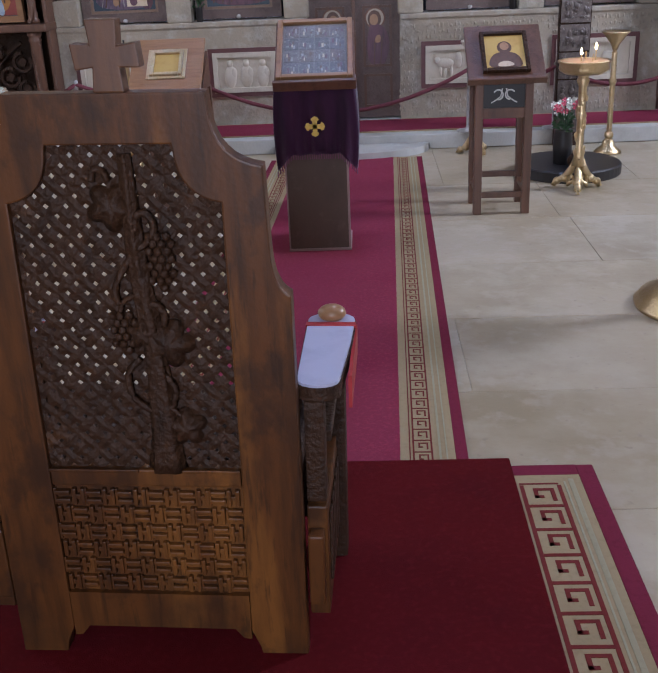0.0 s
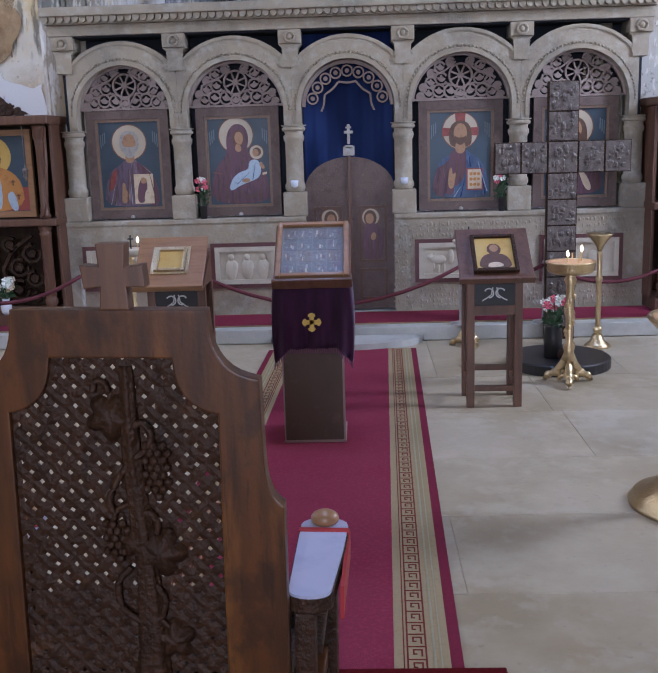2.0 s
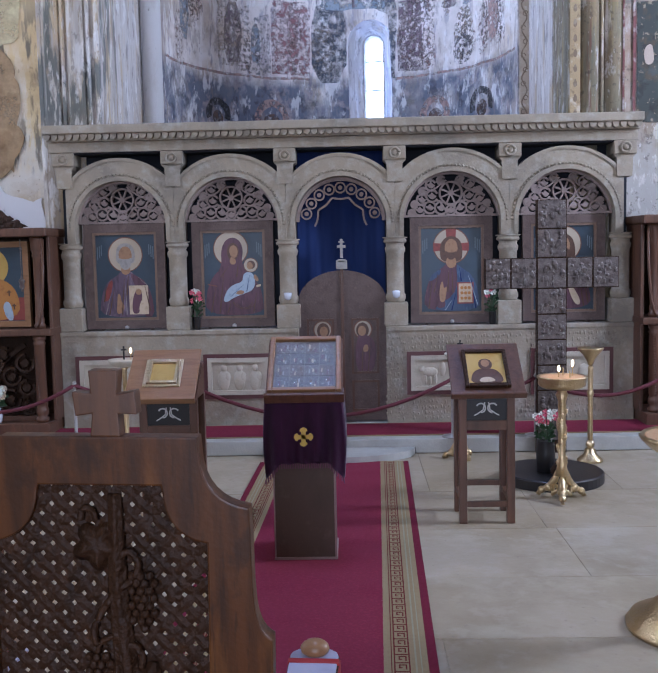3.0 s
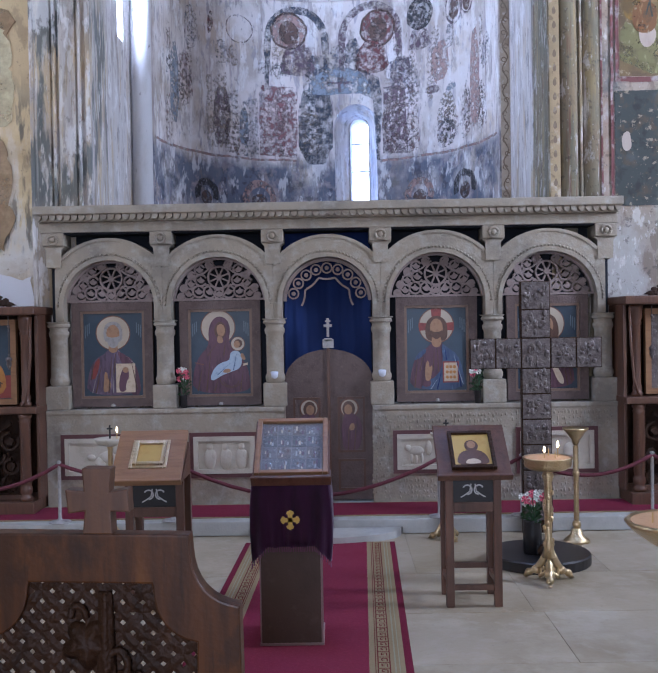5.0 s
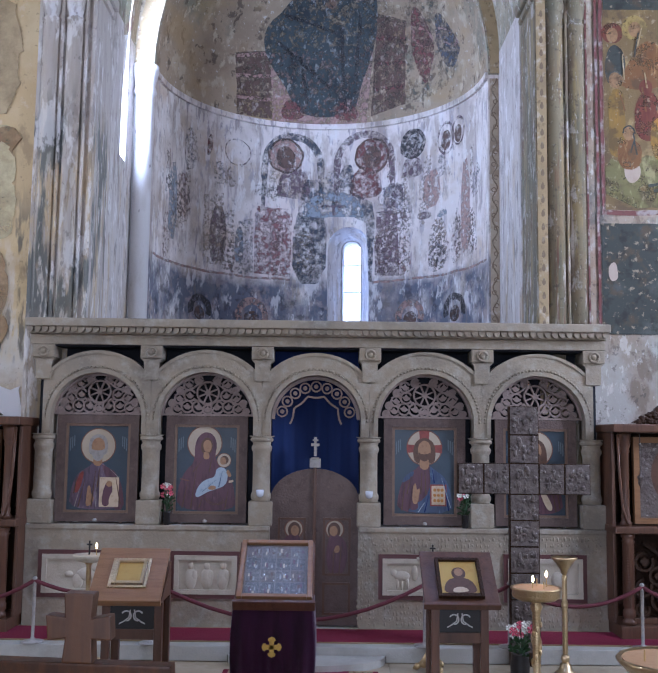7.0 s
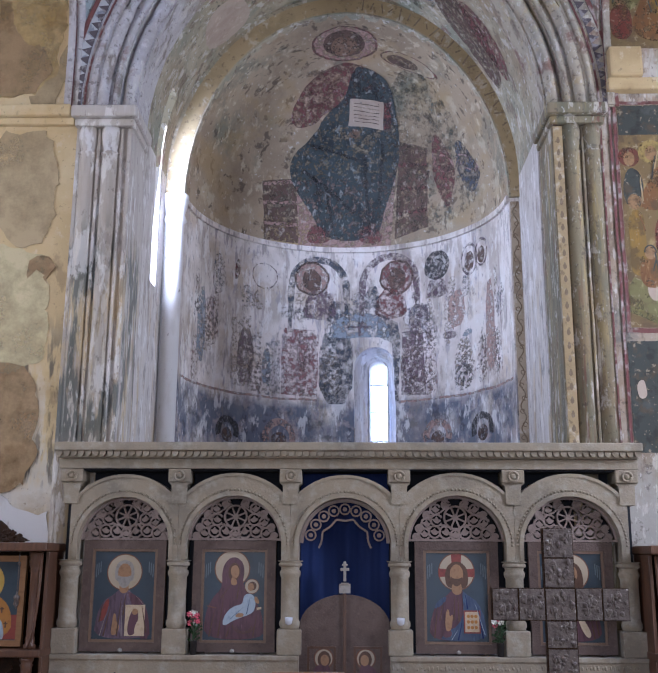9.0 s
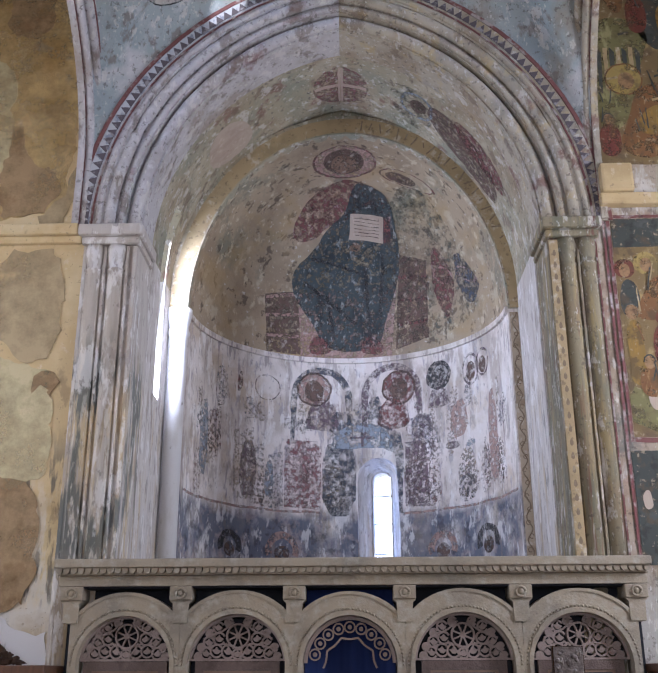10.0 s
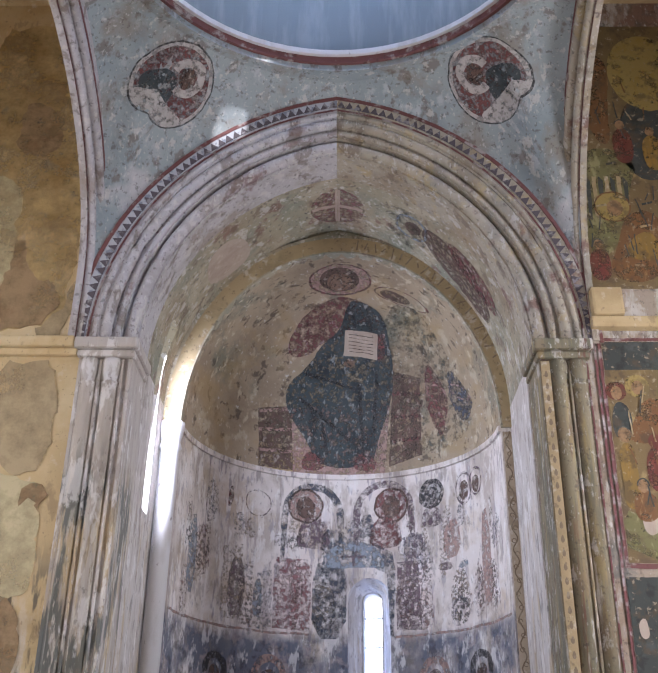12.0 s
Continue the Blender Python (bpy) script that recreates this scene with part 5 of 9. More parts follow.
M_EDGE = layered("wine_carpet_edge", (0.13, 0.016, 0.032), [((0.09, 0.012, 0.022), 60.0, 0.5, 0.2, 0.6)], rough=0.95, bump=0.2, bump_scale=300)
M_EDGE.node_tree.nodes["Principled BSDF"].inputs["Specular IOR Level"].default_value = 0.08


def meander(bm, x0, x1, y0, y1, unit, z0, z1, w):
    """A running key pattern along y between x0 and x1."""
    n = int((y1 - y0) / unit)
    a = (x1 - x0)
    for k in range(n):
        y = y0 + k * unit
        h = unit
        box(bm, x0, x1, y, y + w, z0, z1)
        box(bm, x0 + 0.75 * a, x0 + 0.75 * a + w, y + 0.28 * h, y + 0.75 * h, z0, z1)
        box(bm, x0 + 0.25 * a, x0 + 0.75 * a + w, y + 0.75 * h, y + 0.75 * h + w, z0, z1)
        box(bm, x0 + 0.25 * a, x0 + 0.25 * a + w, y + 0.42 * h, y + 0.75 * h, z0, z1)
        box(bm, x0 + 0.25 * a, x0 + 0.52 * a, y + 0.42 * h, y + 0.42 * h + w, z0, z1)
    box(bm, x0 - w, x0, y0, y1, z0, z1)
    box(bm, x1, x1 + w, y0, y1, z0, z1)
    return bm


runner = thing("carpet_runner", "crimson carpet runner with beige meander border", "carpet")
runner.matrix_world = Matrix.Translation((0.158, 2.2, 0)) @ Matrix.Rotation(-0.0262, 4, "Z")
RL = 5.13
part("woven_field", boxed(-0.365, 0.365, 0, RL, 0.0, 0.010), M_CARPET, runner)
for s in (-1, 1):
    def bar(name, a, b, m, h=0.010):
        lo, hi = sorted((s * a, s * b))
        part(name, boxed(lo, hi, 0, RL, 0.0, h), m, runner)
    bar("border", 0.3655, 0.545, M_BORDER)
    bar("edge", 0.5455, 0.585, M_EDGE)
    bar("thin_stripe", 0.395, 0.399, M_MEANDER, 0.0115)
    bar("olive_stripe", 0.492, 0.500, M_STRIPE, 0.0112)
    bar("olive_stripe", 0.515, 0.520, M_STRIPE, 0.0112)
    lo, hi = sorted((s * 0.412, s * 0.466))
    key = part("meander_pattern", meander(bmesh.new(), lo, hi, 0.02, RL - 0.02, 0.078, 0.0098, 0.0114, 0.006), M_MEANDER, runner, "brown woven key pattern")
    key["kind"] = "stuff"

mat = thing("carpet_under_chair", "deep red carpet with key-patterned beige border under the chair", "carpet")
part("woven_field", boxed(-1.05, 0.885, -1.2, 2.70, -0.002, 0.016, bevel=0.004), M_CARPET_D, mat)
low = 0.010
part("border", boxed(0.886, 1.085, -1.2, 2.60, 0.0, low), M_BORDER, mat)
part("edge", boxed(1.0855, 1.14, -1.2, 2.66, 0.0, low, bevel=0.004), M_EDGE, mat)
part("end_edge", boxed(0.886, 1.085, 2.601, 2.66, 0.0, low), M_EDGE, mat)
part("olive_stripe", boxed(1.030, 1.036, -1.2, 2.56, 0.0, low + 0.0015), M_STRIPE, mat)
part("olive_stripe", boxed(1.046, 1.062, -1.2, 2.575, 0.0, low + 0.0012), M_STRIPE, mat)
part("end_line", boxed(0.893, 1.012, 2.545, 2.552, 0.0, low + 0.0015), M_MEANDER, mat)
key = part("meander_pattern", meander(bmesh.new(), 0.905, 1.006, 0.86, 2.54, 0.12, low - 0.001, low + 0.0016, 0.0125), M_MEANDER, mat, "brown woven key pattern")
key["kind"] = "stuff"

solea_carpet = thing("carpet_on_platform", "long crimson carpet strip with white fringe lines", "carpet")
part("woven_field", boxed(-4.2, 4.8, 7.79, 8.30, 0.118, 0.127), M_CARPET, solea_carpet)
for y in (7.765, 8.305):
    part("fringe", boxed(-4.2, 4.8, y, y + 0.022, 0.118, 0.126), M_BORDER, solea_carpet)


# ---- carved chair, seen from behind ----
chair = thing("carved_throne_chair", "tall dark carved wooden throne chair with pierced lattice back", "chair")
CX, CYB = -0.040, 1.82
TH = 0.045


def cq(pts):
    return [(CX + u, z) for u, z in pts]


def curve(p, q, bulge, n=8):
    """A quarter-like curve from p to q that bends towards the corner bulge."""
    return [((1 - t) ** 2 * p[0] + 2 * t * (1 - t) * bulge[0] + t * t * q[0], (1 - t) ** 2 * p[1] + 2 * t * (1 - t) * bulge[1] + t * t * q[1]) for t in [k / n for k in range(n + 1)]]


outer = [(0.0, 1.327), (0.196, 1.327)] + curve((0.199, 1.295), (0.296, 1.188), (0.205, 1.200)) + [(0.301, 1.04)] + curve((0.303, 1.01), (0.340, 0.925), (0.307, 0.940)) + [(0.345, 0.42), (0.346, 0.0)]
inner = [(0.0, 1.230), (0.122, 1.230)] + curve((0.124, 1.222), (0.212, 1.116), (0.130, 1.128)) + [(0.214, 0.518)]
foot = [(0.240, 0.0), (0.232, 0.04), (0.2135, 0.085)]
right = outer[1:] + foot + inner[:0:-1]
bm = prism(bmesh.new(), cq(right + [(-u, z) for u, z in right[::-1]]), CYB, CYB + TH)
rims = [e for e in bm.edges if len(e.link_faces) == 2 and e.calc_face_angle(0) > 1.2 and abs(e.verts[0].co.y - e.verts[1].co.y) < 1e-6]
bmesh.ops.bevel(bm, geom=rims, offset=0.004, segments=2, affect="EDGES", profile=0.6)
part("back_frame", bm, M_WOOD, chair)
part("middle_rail", boxed(CX - 0.2125, CX + 0.2125, CYB + 0.001, CYB + TH - 0.002, 0.476, 0.518, bevel=0.004), M_WOOD, chair)
for a, b in ((-0.2125, -0.012), (0.085, 0.2125)):
    part("ledge", boxed(CX + a, CX + b, CYB - 0.005, CYB + 0.0005, 0.513, 0.521, bevel=0.002), M_WOOD, chair)
part("lower_panel", boxed(CX - 0.2125, CX + 0.2125, CYB + 0.0145, CYB + TH - 0.004, 0.185, 0.4755), M_WOOD, chair)
skirt = [(-0.2125, 0.1845), (0.2125, 0.1845), (0.2125, 0.06), (0.195, 0.062), (0.175, 0.088), (-0.175, 0.088), (-0.195, 0.062), (-0.2125, 0.06)]
part("bottom_rail", prism(bmesh.new(), cq(skirt), CYB + 0.001, CYB + TH - 0.002), M_WOOD, chair)
# basket weave: loops of round strap that pass over and under one another
weave = bmesh.new()
rw = random.Random(8)
for r in range(6):
    z = 0.212 + r * 0.0465
    for k in range(12):
        x = CX - 0.194 + k * 0.0352
        j = rw.uniform(-0.002, 0.002)
        if (r + k) % 2:
            box(weave, x - 0.0175, x + 0.0175, CYB + 0.001 + abs(j), CYB + 0.016, z + 0.005 + j, z + 0.0165 + j, bevel=0.0035)
            box(weave, x - 0.0175, x + 0.0175, CYB + 0.002 + abs(j), CYB + 0.016, z - 0.0165 + j, z - 0.005 + j, bevel=0.0035)
            box(weave, x - 0.021, x - 0.015, CYB + 0.005, CYB + 0.016, z - 0.021, z + 0.021, bevel=0.002)
        else:
            for o in (-0.0095, 0.0095):
                box(weave, x + o - 0.0052 + j, x + o + 0.0052 + j, CYB + 0.001 + abs(j), CYB + 0.016, z - 0.0215, z + 0.0215, bevel=0.0035)
            box(weave, x - 0.006, x + 0.006, CYB + 0.004, CYB + 0.016, z - 0.006, z + 0.006, bevel=0.002)
tagged(part("carved_weave", weave, M_WOOD, chair, "basket-weave carving"), kind="stuff")

# pierced lattice: slats woven over and under one another
region = cq(inner + [(-u, z) for u, z in inner[::-1]])


def inside(x, z):
    hit = False
    for (x0, z0), (x1, z1) in zip(region, region[1:] + region[:1]):
        if (z0 > z) != (z1 > z) and x < x0 + (z - z0) / (z1 - z0) * (x1 - x0):
            hit = not hit
    return hit


PITCH = 0.0405
for s in (1, -1):
    for k in range(-30, 46):
        c0 = k * PITCH
        run = [u for u in [-0.24 + 0.004 * i for i in range(121)] if inside(CX + u, 0.50 + c0 + s * u)]
        if len(run) < 4:
            continue
        u0, u1 = run[0] - 0.005, run[-1] + 0.005
        n = max(2, int((u1 - u0) / (PITCH / 4)) + 1)
        slat = bmesh.new()
        rows = []
        for i in range(n + 1):
            u = u0 + (u1 - u0) * i / n
            x, z = CX + u, 0.50 + c0 + s * u
            wave = 0.6 * s * math.cos(math.pi * 2 * u / PITCH + (math.pi if k % 2 else 0.0))
            y = CYB + 0.0165 - 0.0035 * wave
            row = []
            for off, d in ((-0.0100, 0.0), (-0.0100, 0.003), (0.0100, 0.003), (0.0100, 0.0), (0.0, -0.0025)):
                row.append(slat.verts.new((x - s * off * 0.7071, y + d, z + off * 0.7071)))
            rows.append(row)
        for a, b in zip(rows, rows[1:]):
            for j in range(5):
                slat.faces.new((a[j], a[(j + 1) % 5], b[(j + 1) % 5], b[j]))
        slat.faces.new(rows[0][::-1])
        slat.faces.new(rows[-1])
        part("lattice_slat", slat, M_WOOD_D, chair)

# vine carved over the lattice: fluted trunk, tendrils, grapes and lobed leaves
trunk = bmesh.new()
rings = []
for i in range(25):
    t = i / 24
    u = 0.052 - 0.012 * t - 0.034 * max(0.0, t - 0.55) + 0.006 * math.sin(7 * t)
    w = (0.031 - 0.018 * t) * (1 + 0.25 * max(0.0, 0.12 - t) / 0.12)
    ring = []
    for j in range(22):
        a = 2 * math.pi * j / 22
        f = 1 + 0.14 * math.sin(5 * a + 3 * t) + 0.10 * math.sin(9 * a - 6 * t) + 0.22 * noise.noise(Vector((3 * math.cos(a), 3 * math.sin(a), 9 * t)))
        ring.append(trunk.verts.new((CX + u + w * f * math.cos(a), CYB + 0.010 + 0.016 * f * math.sin(a), 0.512 + 0.70 * t)))
    rings.append(ring)
for a, b in zip(rings, rings[1:]):
    for j in range(22):
        trunk.faces.new((a[j], a[(j + 1) % 22], b[(j + 1) % 22], b[j]))
trunk.faces.new(rings[0][::-1])
trunk.faces.new(rings[-1])
part("carved_trunk", trunk, M_WOOD_D, chair, "carved vine trunk", smooth=True)
for pts, r in (([(0.063, 1.04), (0.03, 1.015), (0.0, 0.975), (-0.018, 0.935), (-0.012, 0.905)], 0.0075), ([(0.036, 1.060), (0.040, 1.090), (0.062, 1.095), (0.074, 1.070), (0.068, 1.045)], 0.008),
               ([(0.036, 0.872), (0.042, 0.900), (0.064, 0.905), (0.078, 0.885), (0.076, 0.86)], 0.008), ([(0.019, 0.785), (-0.010, 0.75), (-0.004, 0.695), (0.040, 0.662), (0.076, 0.675), (0.086, 0.715), (0.066, 0.75)], 0.0075),
               ([(-0.040, 1.160), (-0.034, 1.182), (-0.016, 1.180), (-0.008, 1.160)], 0.007), ([(0.04, 0.93), (0.0, 0.915), (-0.012, 0.89)], 0.006), ([(0.05, 0.69), (0.085, 0.66), (0.10, 0.645)], 0.006)):
    fine = []
    for i in range(len(pts) - 1):
        p0, p1, p2, p3 = pts[max(i - 1, 0)], pts[i], pts[i + 1], pts[min(i + 2, len(pts) - 1)]
        for q in range(5):
            t = q / 5
            fine.append(tuple(0.5 * (2 * p1[c] + (p2[c] - p0[c]) * t + (2 * p0[c] - 5 * p1[c] + 4 * p2[c] - p3[c]) * t * t + (3 * p1[c] - p0[c] - 3 * p2[c] + p3[c]) * t ** 3) for c in (0, 1)))
    fine.append(pts[-1])
    bm = tube(bmesh.new(), [(CX + u, CYB + 0.004, z) for u, z in fine], r, 7)
    part("tendril", bm, M_WOOD_D, chair, smooth=True)
rng = random.Random(11)
grape_mesh = bpy.data.meshes.new("grape")
bm = blob(bmesh.new(), 0, 0, 0, 0.0088, 0.0095, 0.0095, 8, 6)
bm.to_mesh(grape_mesh)
bm.free()
grape_mesh.polygons.foreach_set("use_smooth", [True] * len(grape_mesh.polygons))
grape_mesh.materials.append(M_WOOD_D)
for gx, gz, rows_n in ((0.082, 1.048, 8), (-0.008, 0.880, 6)):
    core = part("grape_cluster", blob(bmesh.new(), CX + gx, CYB + 0.012, gz - 0.007 * rows_n, 0.020, 0.008, 0.008 * rows_n, 12, 8), M_WOOD_D, chair, "carved grape cluster", smooth=True)
    for r in range(rows_n):
        for c in range(-1, 2):
            if abs(c) < 2.2 - 1.5 * r / rows_n:
                g = new("grape", grape_mesh)
                g.parent = core
                g.location = (CX + gx + (c + 0.5 * (r % 2) - 0.25) * 0.0175 + rng.uniform(-0.0015, 0.0015), CYB + 0.003 + 0.003 * abs(c), gz - r * 0.0152)
for lx, lz, size, rot in ((-0.008, 1.108, 0.056, -1.5), (0.082, 0.818, 0.060, -1.3), (0.102, 0.622, 0.050, -0.9), (0.030, 0.84, 0.040, -2.2)):
    leaf = bmesh.new()
    mid = leaf.verts.new((CX + lx, CYB - 0.010, lz))
    ring1, ring2 = [], []
    for j in range(40):
        a = 2 * math.pi * j / 40
        lobe = 0.62 + 0.30 * abs(math.cos(2.5 * a)) + 0.06 * math.sin(20 * a)
        vein = 0.005 * abs(math.cos(2.5 * a)) ** 6
        for store, f, y in ((ring1, 0.5, -0.006 - vein), (ring2, 1.0, 0.008 - 0.4 * vein)):
            store.append(leaf.verts.new((CX + lx + size * lobe * f * math.cos(a + rot), CYB + y, lz + size * lobe * f * math.sin(a + rot))))
    base_ring = [leaf.verts.new((v.co.x, CYB + 0.016, v.co.z)) for v in ring2]
    for j in range(40):
        n = (j + 1) % 40
        leaf.faces.new((mid, ring1[j], ring1[n]))
        leaf.faces.new((ring1[j], ring2[j], ring2[n], ring1[n]))
        leaf.faces.new((ring2[j], base_ring[j], base_ring[n], ring2[n]))
    part("vine_leaf", leaf, M_WOOD_D, chair, "carved vine leaf", smooth=True)

# cross on the top rail
M_WOOD_C = layered("worn_brown_wood", (0.090, 0.035, 0.010), [((0.045, 0.018, 0.006), (26, 26, 2.2), 0.46, 0.2, 0.85), ((0.15, 0.062, 0.016), (9, 9, 1.2), 0.54, 0.15, 0.6)], rough=0.45, bump=0.03, bump_scale=80)
cp = [(-0.029, 0.0), (-0.025, 0.045), (-0.058, 0.040), (-0.064, 0.088), (-0.027, 0.085), (-0.031, 0.130), (0.027, 0.130), (0.024, 0.083), (0.060, 0.090), (0.064, 0.044), (0.027, 0.045), (0.030, 0.0)]
bm = prism(bmesh.new(), [(CX + 0.016 + u, 1.3275 + z) for u, z in cp], CYB - 0.004, CYB + 0.036)
rims = [e for e in bm.edges if len(e.link_faces) == 2 and e.calc_face_angle(0) > 1.2]
bmesh.ops.bevel(bm, geom=rims, offset=0.003, segments=2, affect="EDGES", profile=0.6)
part("cross", bm, M_WOOD_C, chair, "wooden cross finial")

# seat, arms and legs in front of the back
# Pale lilac colour stands for light reflected off the glossy dark arm tops.
M_ARMTOP = layered("pale_lilac_arm_reflection", (0.40, 0.40, 0.52), [((0.30, 0.30, 0.42), 9.0, 0.48, 0.2, 0.6)], rough=0.35)
M_REDSIDE = layered("red_upholstery", (0.30, 0.014, 0.014), [((0.28, 0.012, 0.015), 12.0, 0.5, 0.2, 0.7)], rough=0.6)
part("seat", boxed(CX - 0.33, CX + 0.33, CYB + TH + 0.004, CYB + 0.45, 0.42, 0.47, bevel=0.012), M_WOOD_D, chair)
part("seat_cushion", boxed(CX - 0.31, CX + 0.31, CYB + TH + 0.01, CYB + 0.44, 0.471, 0.52, bevel=0.02), M_WOOD_D, chair)
part("seat_apron", boxed(CX - 0.33, CX + 0.33, CYB + 0.425, CYB + 0.448, 0.12, 0.419), M_WOOD_D, chair)
for s in (-1, 1):
    xa = CX + s * 0.385
    near_end = [(xa - 0.004 + 0.050 * math.cos(a), CYB + 0.085 + 0.035 * math.sin(a)) for a in [math.pi * (1 + k / 8) for k in range(1, 8)]]
    side = [(xa - 0.053, CYB + 0.085)] + near_end + [(xa + 0.046, CYB + 0.085), (xa + 0.062, CYB + 0.30), (xa + 0.066, CYB + 0.43)] + [(xa + 0.004 + 0.062 * math.cos(a), CYB + 0.43 + 0.045 * math.sin(a)) for a in [math.pi * k / 8 for k in range(1, 8)]] + [(xa - 0.058, CYB + 0.43)]
    part("arm_board", prism(bmesh.new(), side, 0.664, 0.696, "xy"), M_WOOD_D, chair)
    # Thin layer that carries the arm's reflection as plain colour.
    part("arm_top_reflection", prism(bmesh.new(), [(xa + (x - xa) * 0.94, y) for x, y in side], 0.6965, 0.703, "xy"), M_ARMTOP, chair, "pale lilac reflection painted on the dark arm top")
    part("red_trim", boxed(xa - 0.058, xa + 0.066, CYB + 0.385, CYB + 0.408, 0.6968, 0.7055, bevel=0.002), M_REDSIDE, chair)
    lo, hi = sorted((xa + s * 0.060, xa + s * 0.068))
    part("red_side", boxed(lo, hi, CYB + 0.12, CYB + 0.43, 0.615, 0.692), M_REDSIDE, chair, "red cloth side")
    part("arm_knob", blob(bmesh.new(), xa + 0.004, CYB + 0.440, 0.717, 0.036, 0.032, 0.022, 16, 10), M_WOOD_L, chair, "polished wooden knob", smooth=True)
    part("arm_post", boxed(xa - 0.035, xa + 0.035, CYB + 0.385, CYB + 0.455, 0.0, 0.6635, bevel=0.008), M_WOOD_D, chair)
    part("back_post", boxed(xa - 0.035, xa + 0.010, CYB + TH + 0.004, CYB + TH + 0.06, 0.41, 0.6635, bevel=0.008), M_WOOD_D, chair)
    side_panel = part("side_panel", boxed(xa - 0.035, xa + 0.012, CYB + TH + 0.004, CYB + 0.384, 0.10, 0.40, bevel=0.005), M_WOOD, chair)
    for q in range(5):
        part("carved_notch", boxed(xa + 0.0125 if s > 0 else xa - 0.040, xa + 0.018 if s > 0 else xa - 0.0355, CYB + 0.09 + 0.055 * q, CYB + 0.125 + 0.055 * q, 0.17, 0.36, bevel=0.002), M_WOOD_D, side_panel)
    part("side_rail", boxed(xa - 0.03, xa + 0.02, CYB + TH + 0.061, CYB + 0.384, 0.535, 0.565, bevel=0.005), M_WOOD_D, chair)
    lo, hi = sorted((xa - s * 0.032, xa + s * 0.004))
    part("side_bracket", boxed(lo, hi, CYB + 0.01, CYB + TH + 0.003, 0.155, 0.345, bevel=0.006), M_WOOD, chair)
pivot = Vector((CX, CYB, 1.2))
chair.matrix_world = Matrix.Translation(pivot) @ Matrix.Rotation(radians(-2.0), 4, "Z") @ Matrix.Rotation(radians(1.0), 4, "Y") @ Matrix.Translation(-pivot)


# ---- lectern with velvet cover ----
lectern = thing("lectern", "brown boxed lectern with purple velvet cover and framed picture", "lectern")
LX0, LX1, LY = 0.022, 0.350, 4.98
M_LEATHER = layered("dull_brown_panel", (0.085, 0.055, 0.038), [((0.06, 0.038, 0.026), (6, 6, 3), 0.48, 0.2, 0.7), ((0.12, 0.085, 0.06), 14.0, 0.58, 0.12, 0.5)], rough=0.6, bump=0.08)
M_TRIM = layered("dusty_mauve_trim", (0.30, 0.21, 0.20), rough=0.6)
body = part("body", boxed(LX0, LX1, LY, LY + 0.33, 0.016, 0.90, bevel=0.004), M_LEATHER, lectern)
part("base_trim", boxed(LX0 - 0.006, LX1 + 0.008, LY - 0.006, LY + 0.338, 0.010, 0.024, bevel=0.003), M_TRIM, lectern, "pale mauve trim")
part("corner_strip", boxed(LX1 - 0.006, LX1 + 0.004, LY - 0.003, LY + 0.006, 0.025, 0.60), M_TRIM, lectern)
part("corner_strip", boxed(LX0 - 0.004, LX0 + 0.004, LY - 0.003, LY + 0.005, 0.025, 0.60), M_TRIM, lectern)
ang = math.atan2(0.262, 0.36)
slope = Matrix.Translation((0.198, LY - 0.055, 0.905)) @ Matrix.Rotation(ang, 4, "X")
L = 0.445
part("desk", boxed(-0.205, 0.205, 0.0, L, -0.012, 0.022, bevel=0.006, turn=slope), M_WOOD_R, lectern)
part("front_lip", boxed(-0.212, 0.212, -0.022, 0.0, -0.02, 0.040, bevel=0.005, turn=slope), M_WOOD_R, lectern)
frame_bm = bmesh.new()
for x0, x1, y0, y1 in ((-0.195, -0.168, 0.012, L - 0.006), (0.168, 0.195, 0.012, L - 0.006), (-0.1675, 0.1675, 0.012, 0.036), (-0.1675, 0.1675, L - 0.032, L - 0.006)):
    box(frame_bm, x0, x1, y0, y1, 0.0225, 0.046, bevel=0.004, turn=slope)
picture = part("picture_frame", frame_bm, M_WOOD_L, lectern, "light wooden picture frame")
part("picture", boxed(-0.167, 0.167, 0.037, L - 0.033, 0.023, 0.027, turn=slope), layered("grey_brown_paper", (0.19, 0.17, 0.15), [((0.12, 0.10, 0.09), 25.0, 0.5, 0.2, 0.7)], rough=0.6), picture)
rng = random.Random(3)
tones = [layered("picture_tone", c, [((c[0] * 0.5, c[1] * 0.5, c[2] * 0.55), 60.0, 0.48, 0.1, 0.8), ((0.34, 0.32, 0.29), 70.0, 0.56, 0.08, 0.7)], rough=0.4) for c in ((0.12, 0.11, 0.105), (0.15, 0.13, 0.115), (0.10, 0.09, 0.085), (0.13, 0.10, 0.08))]
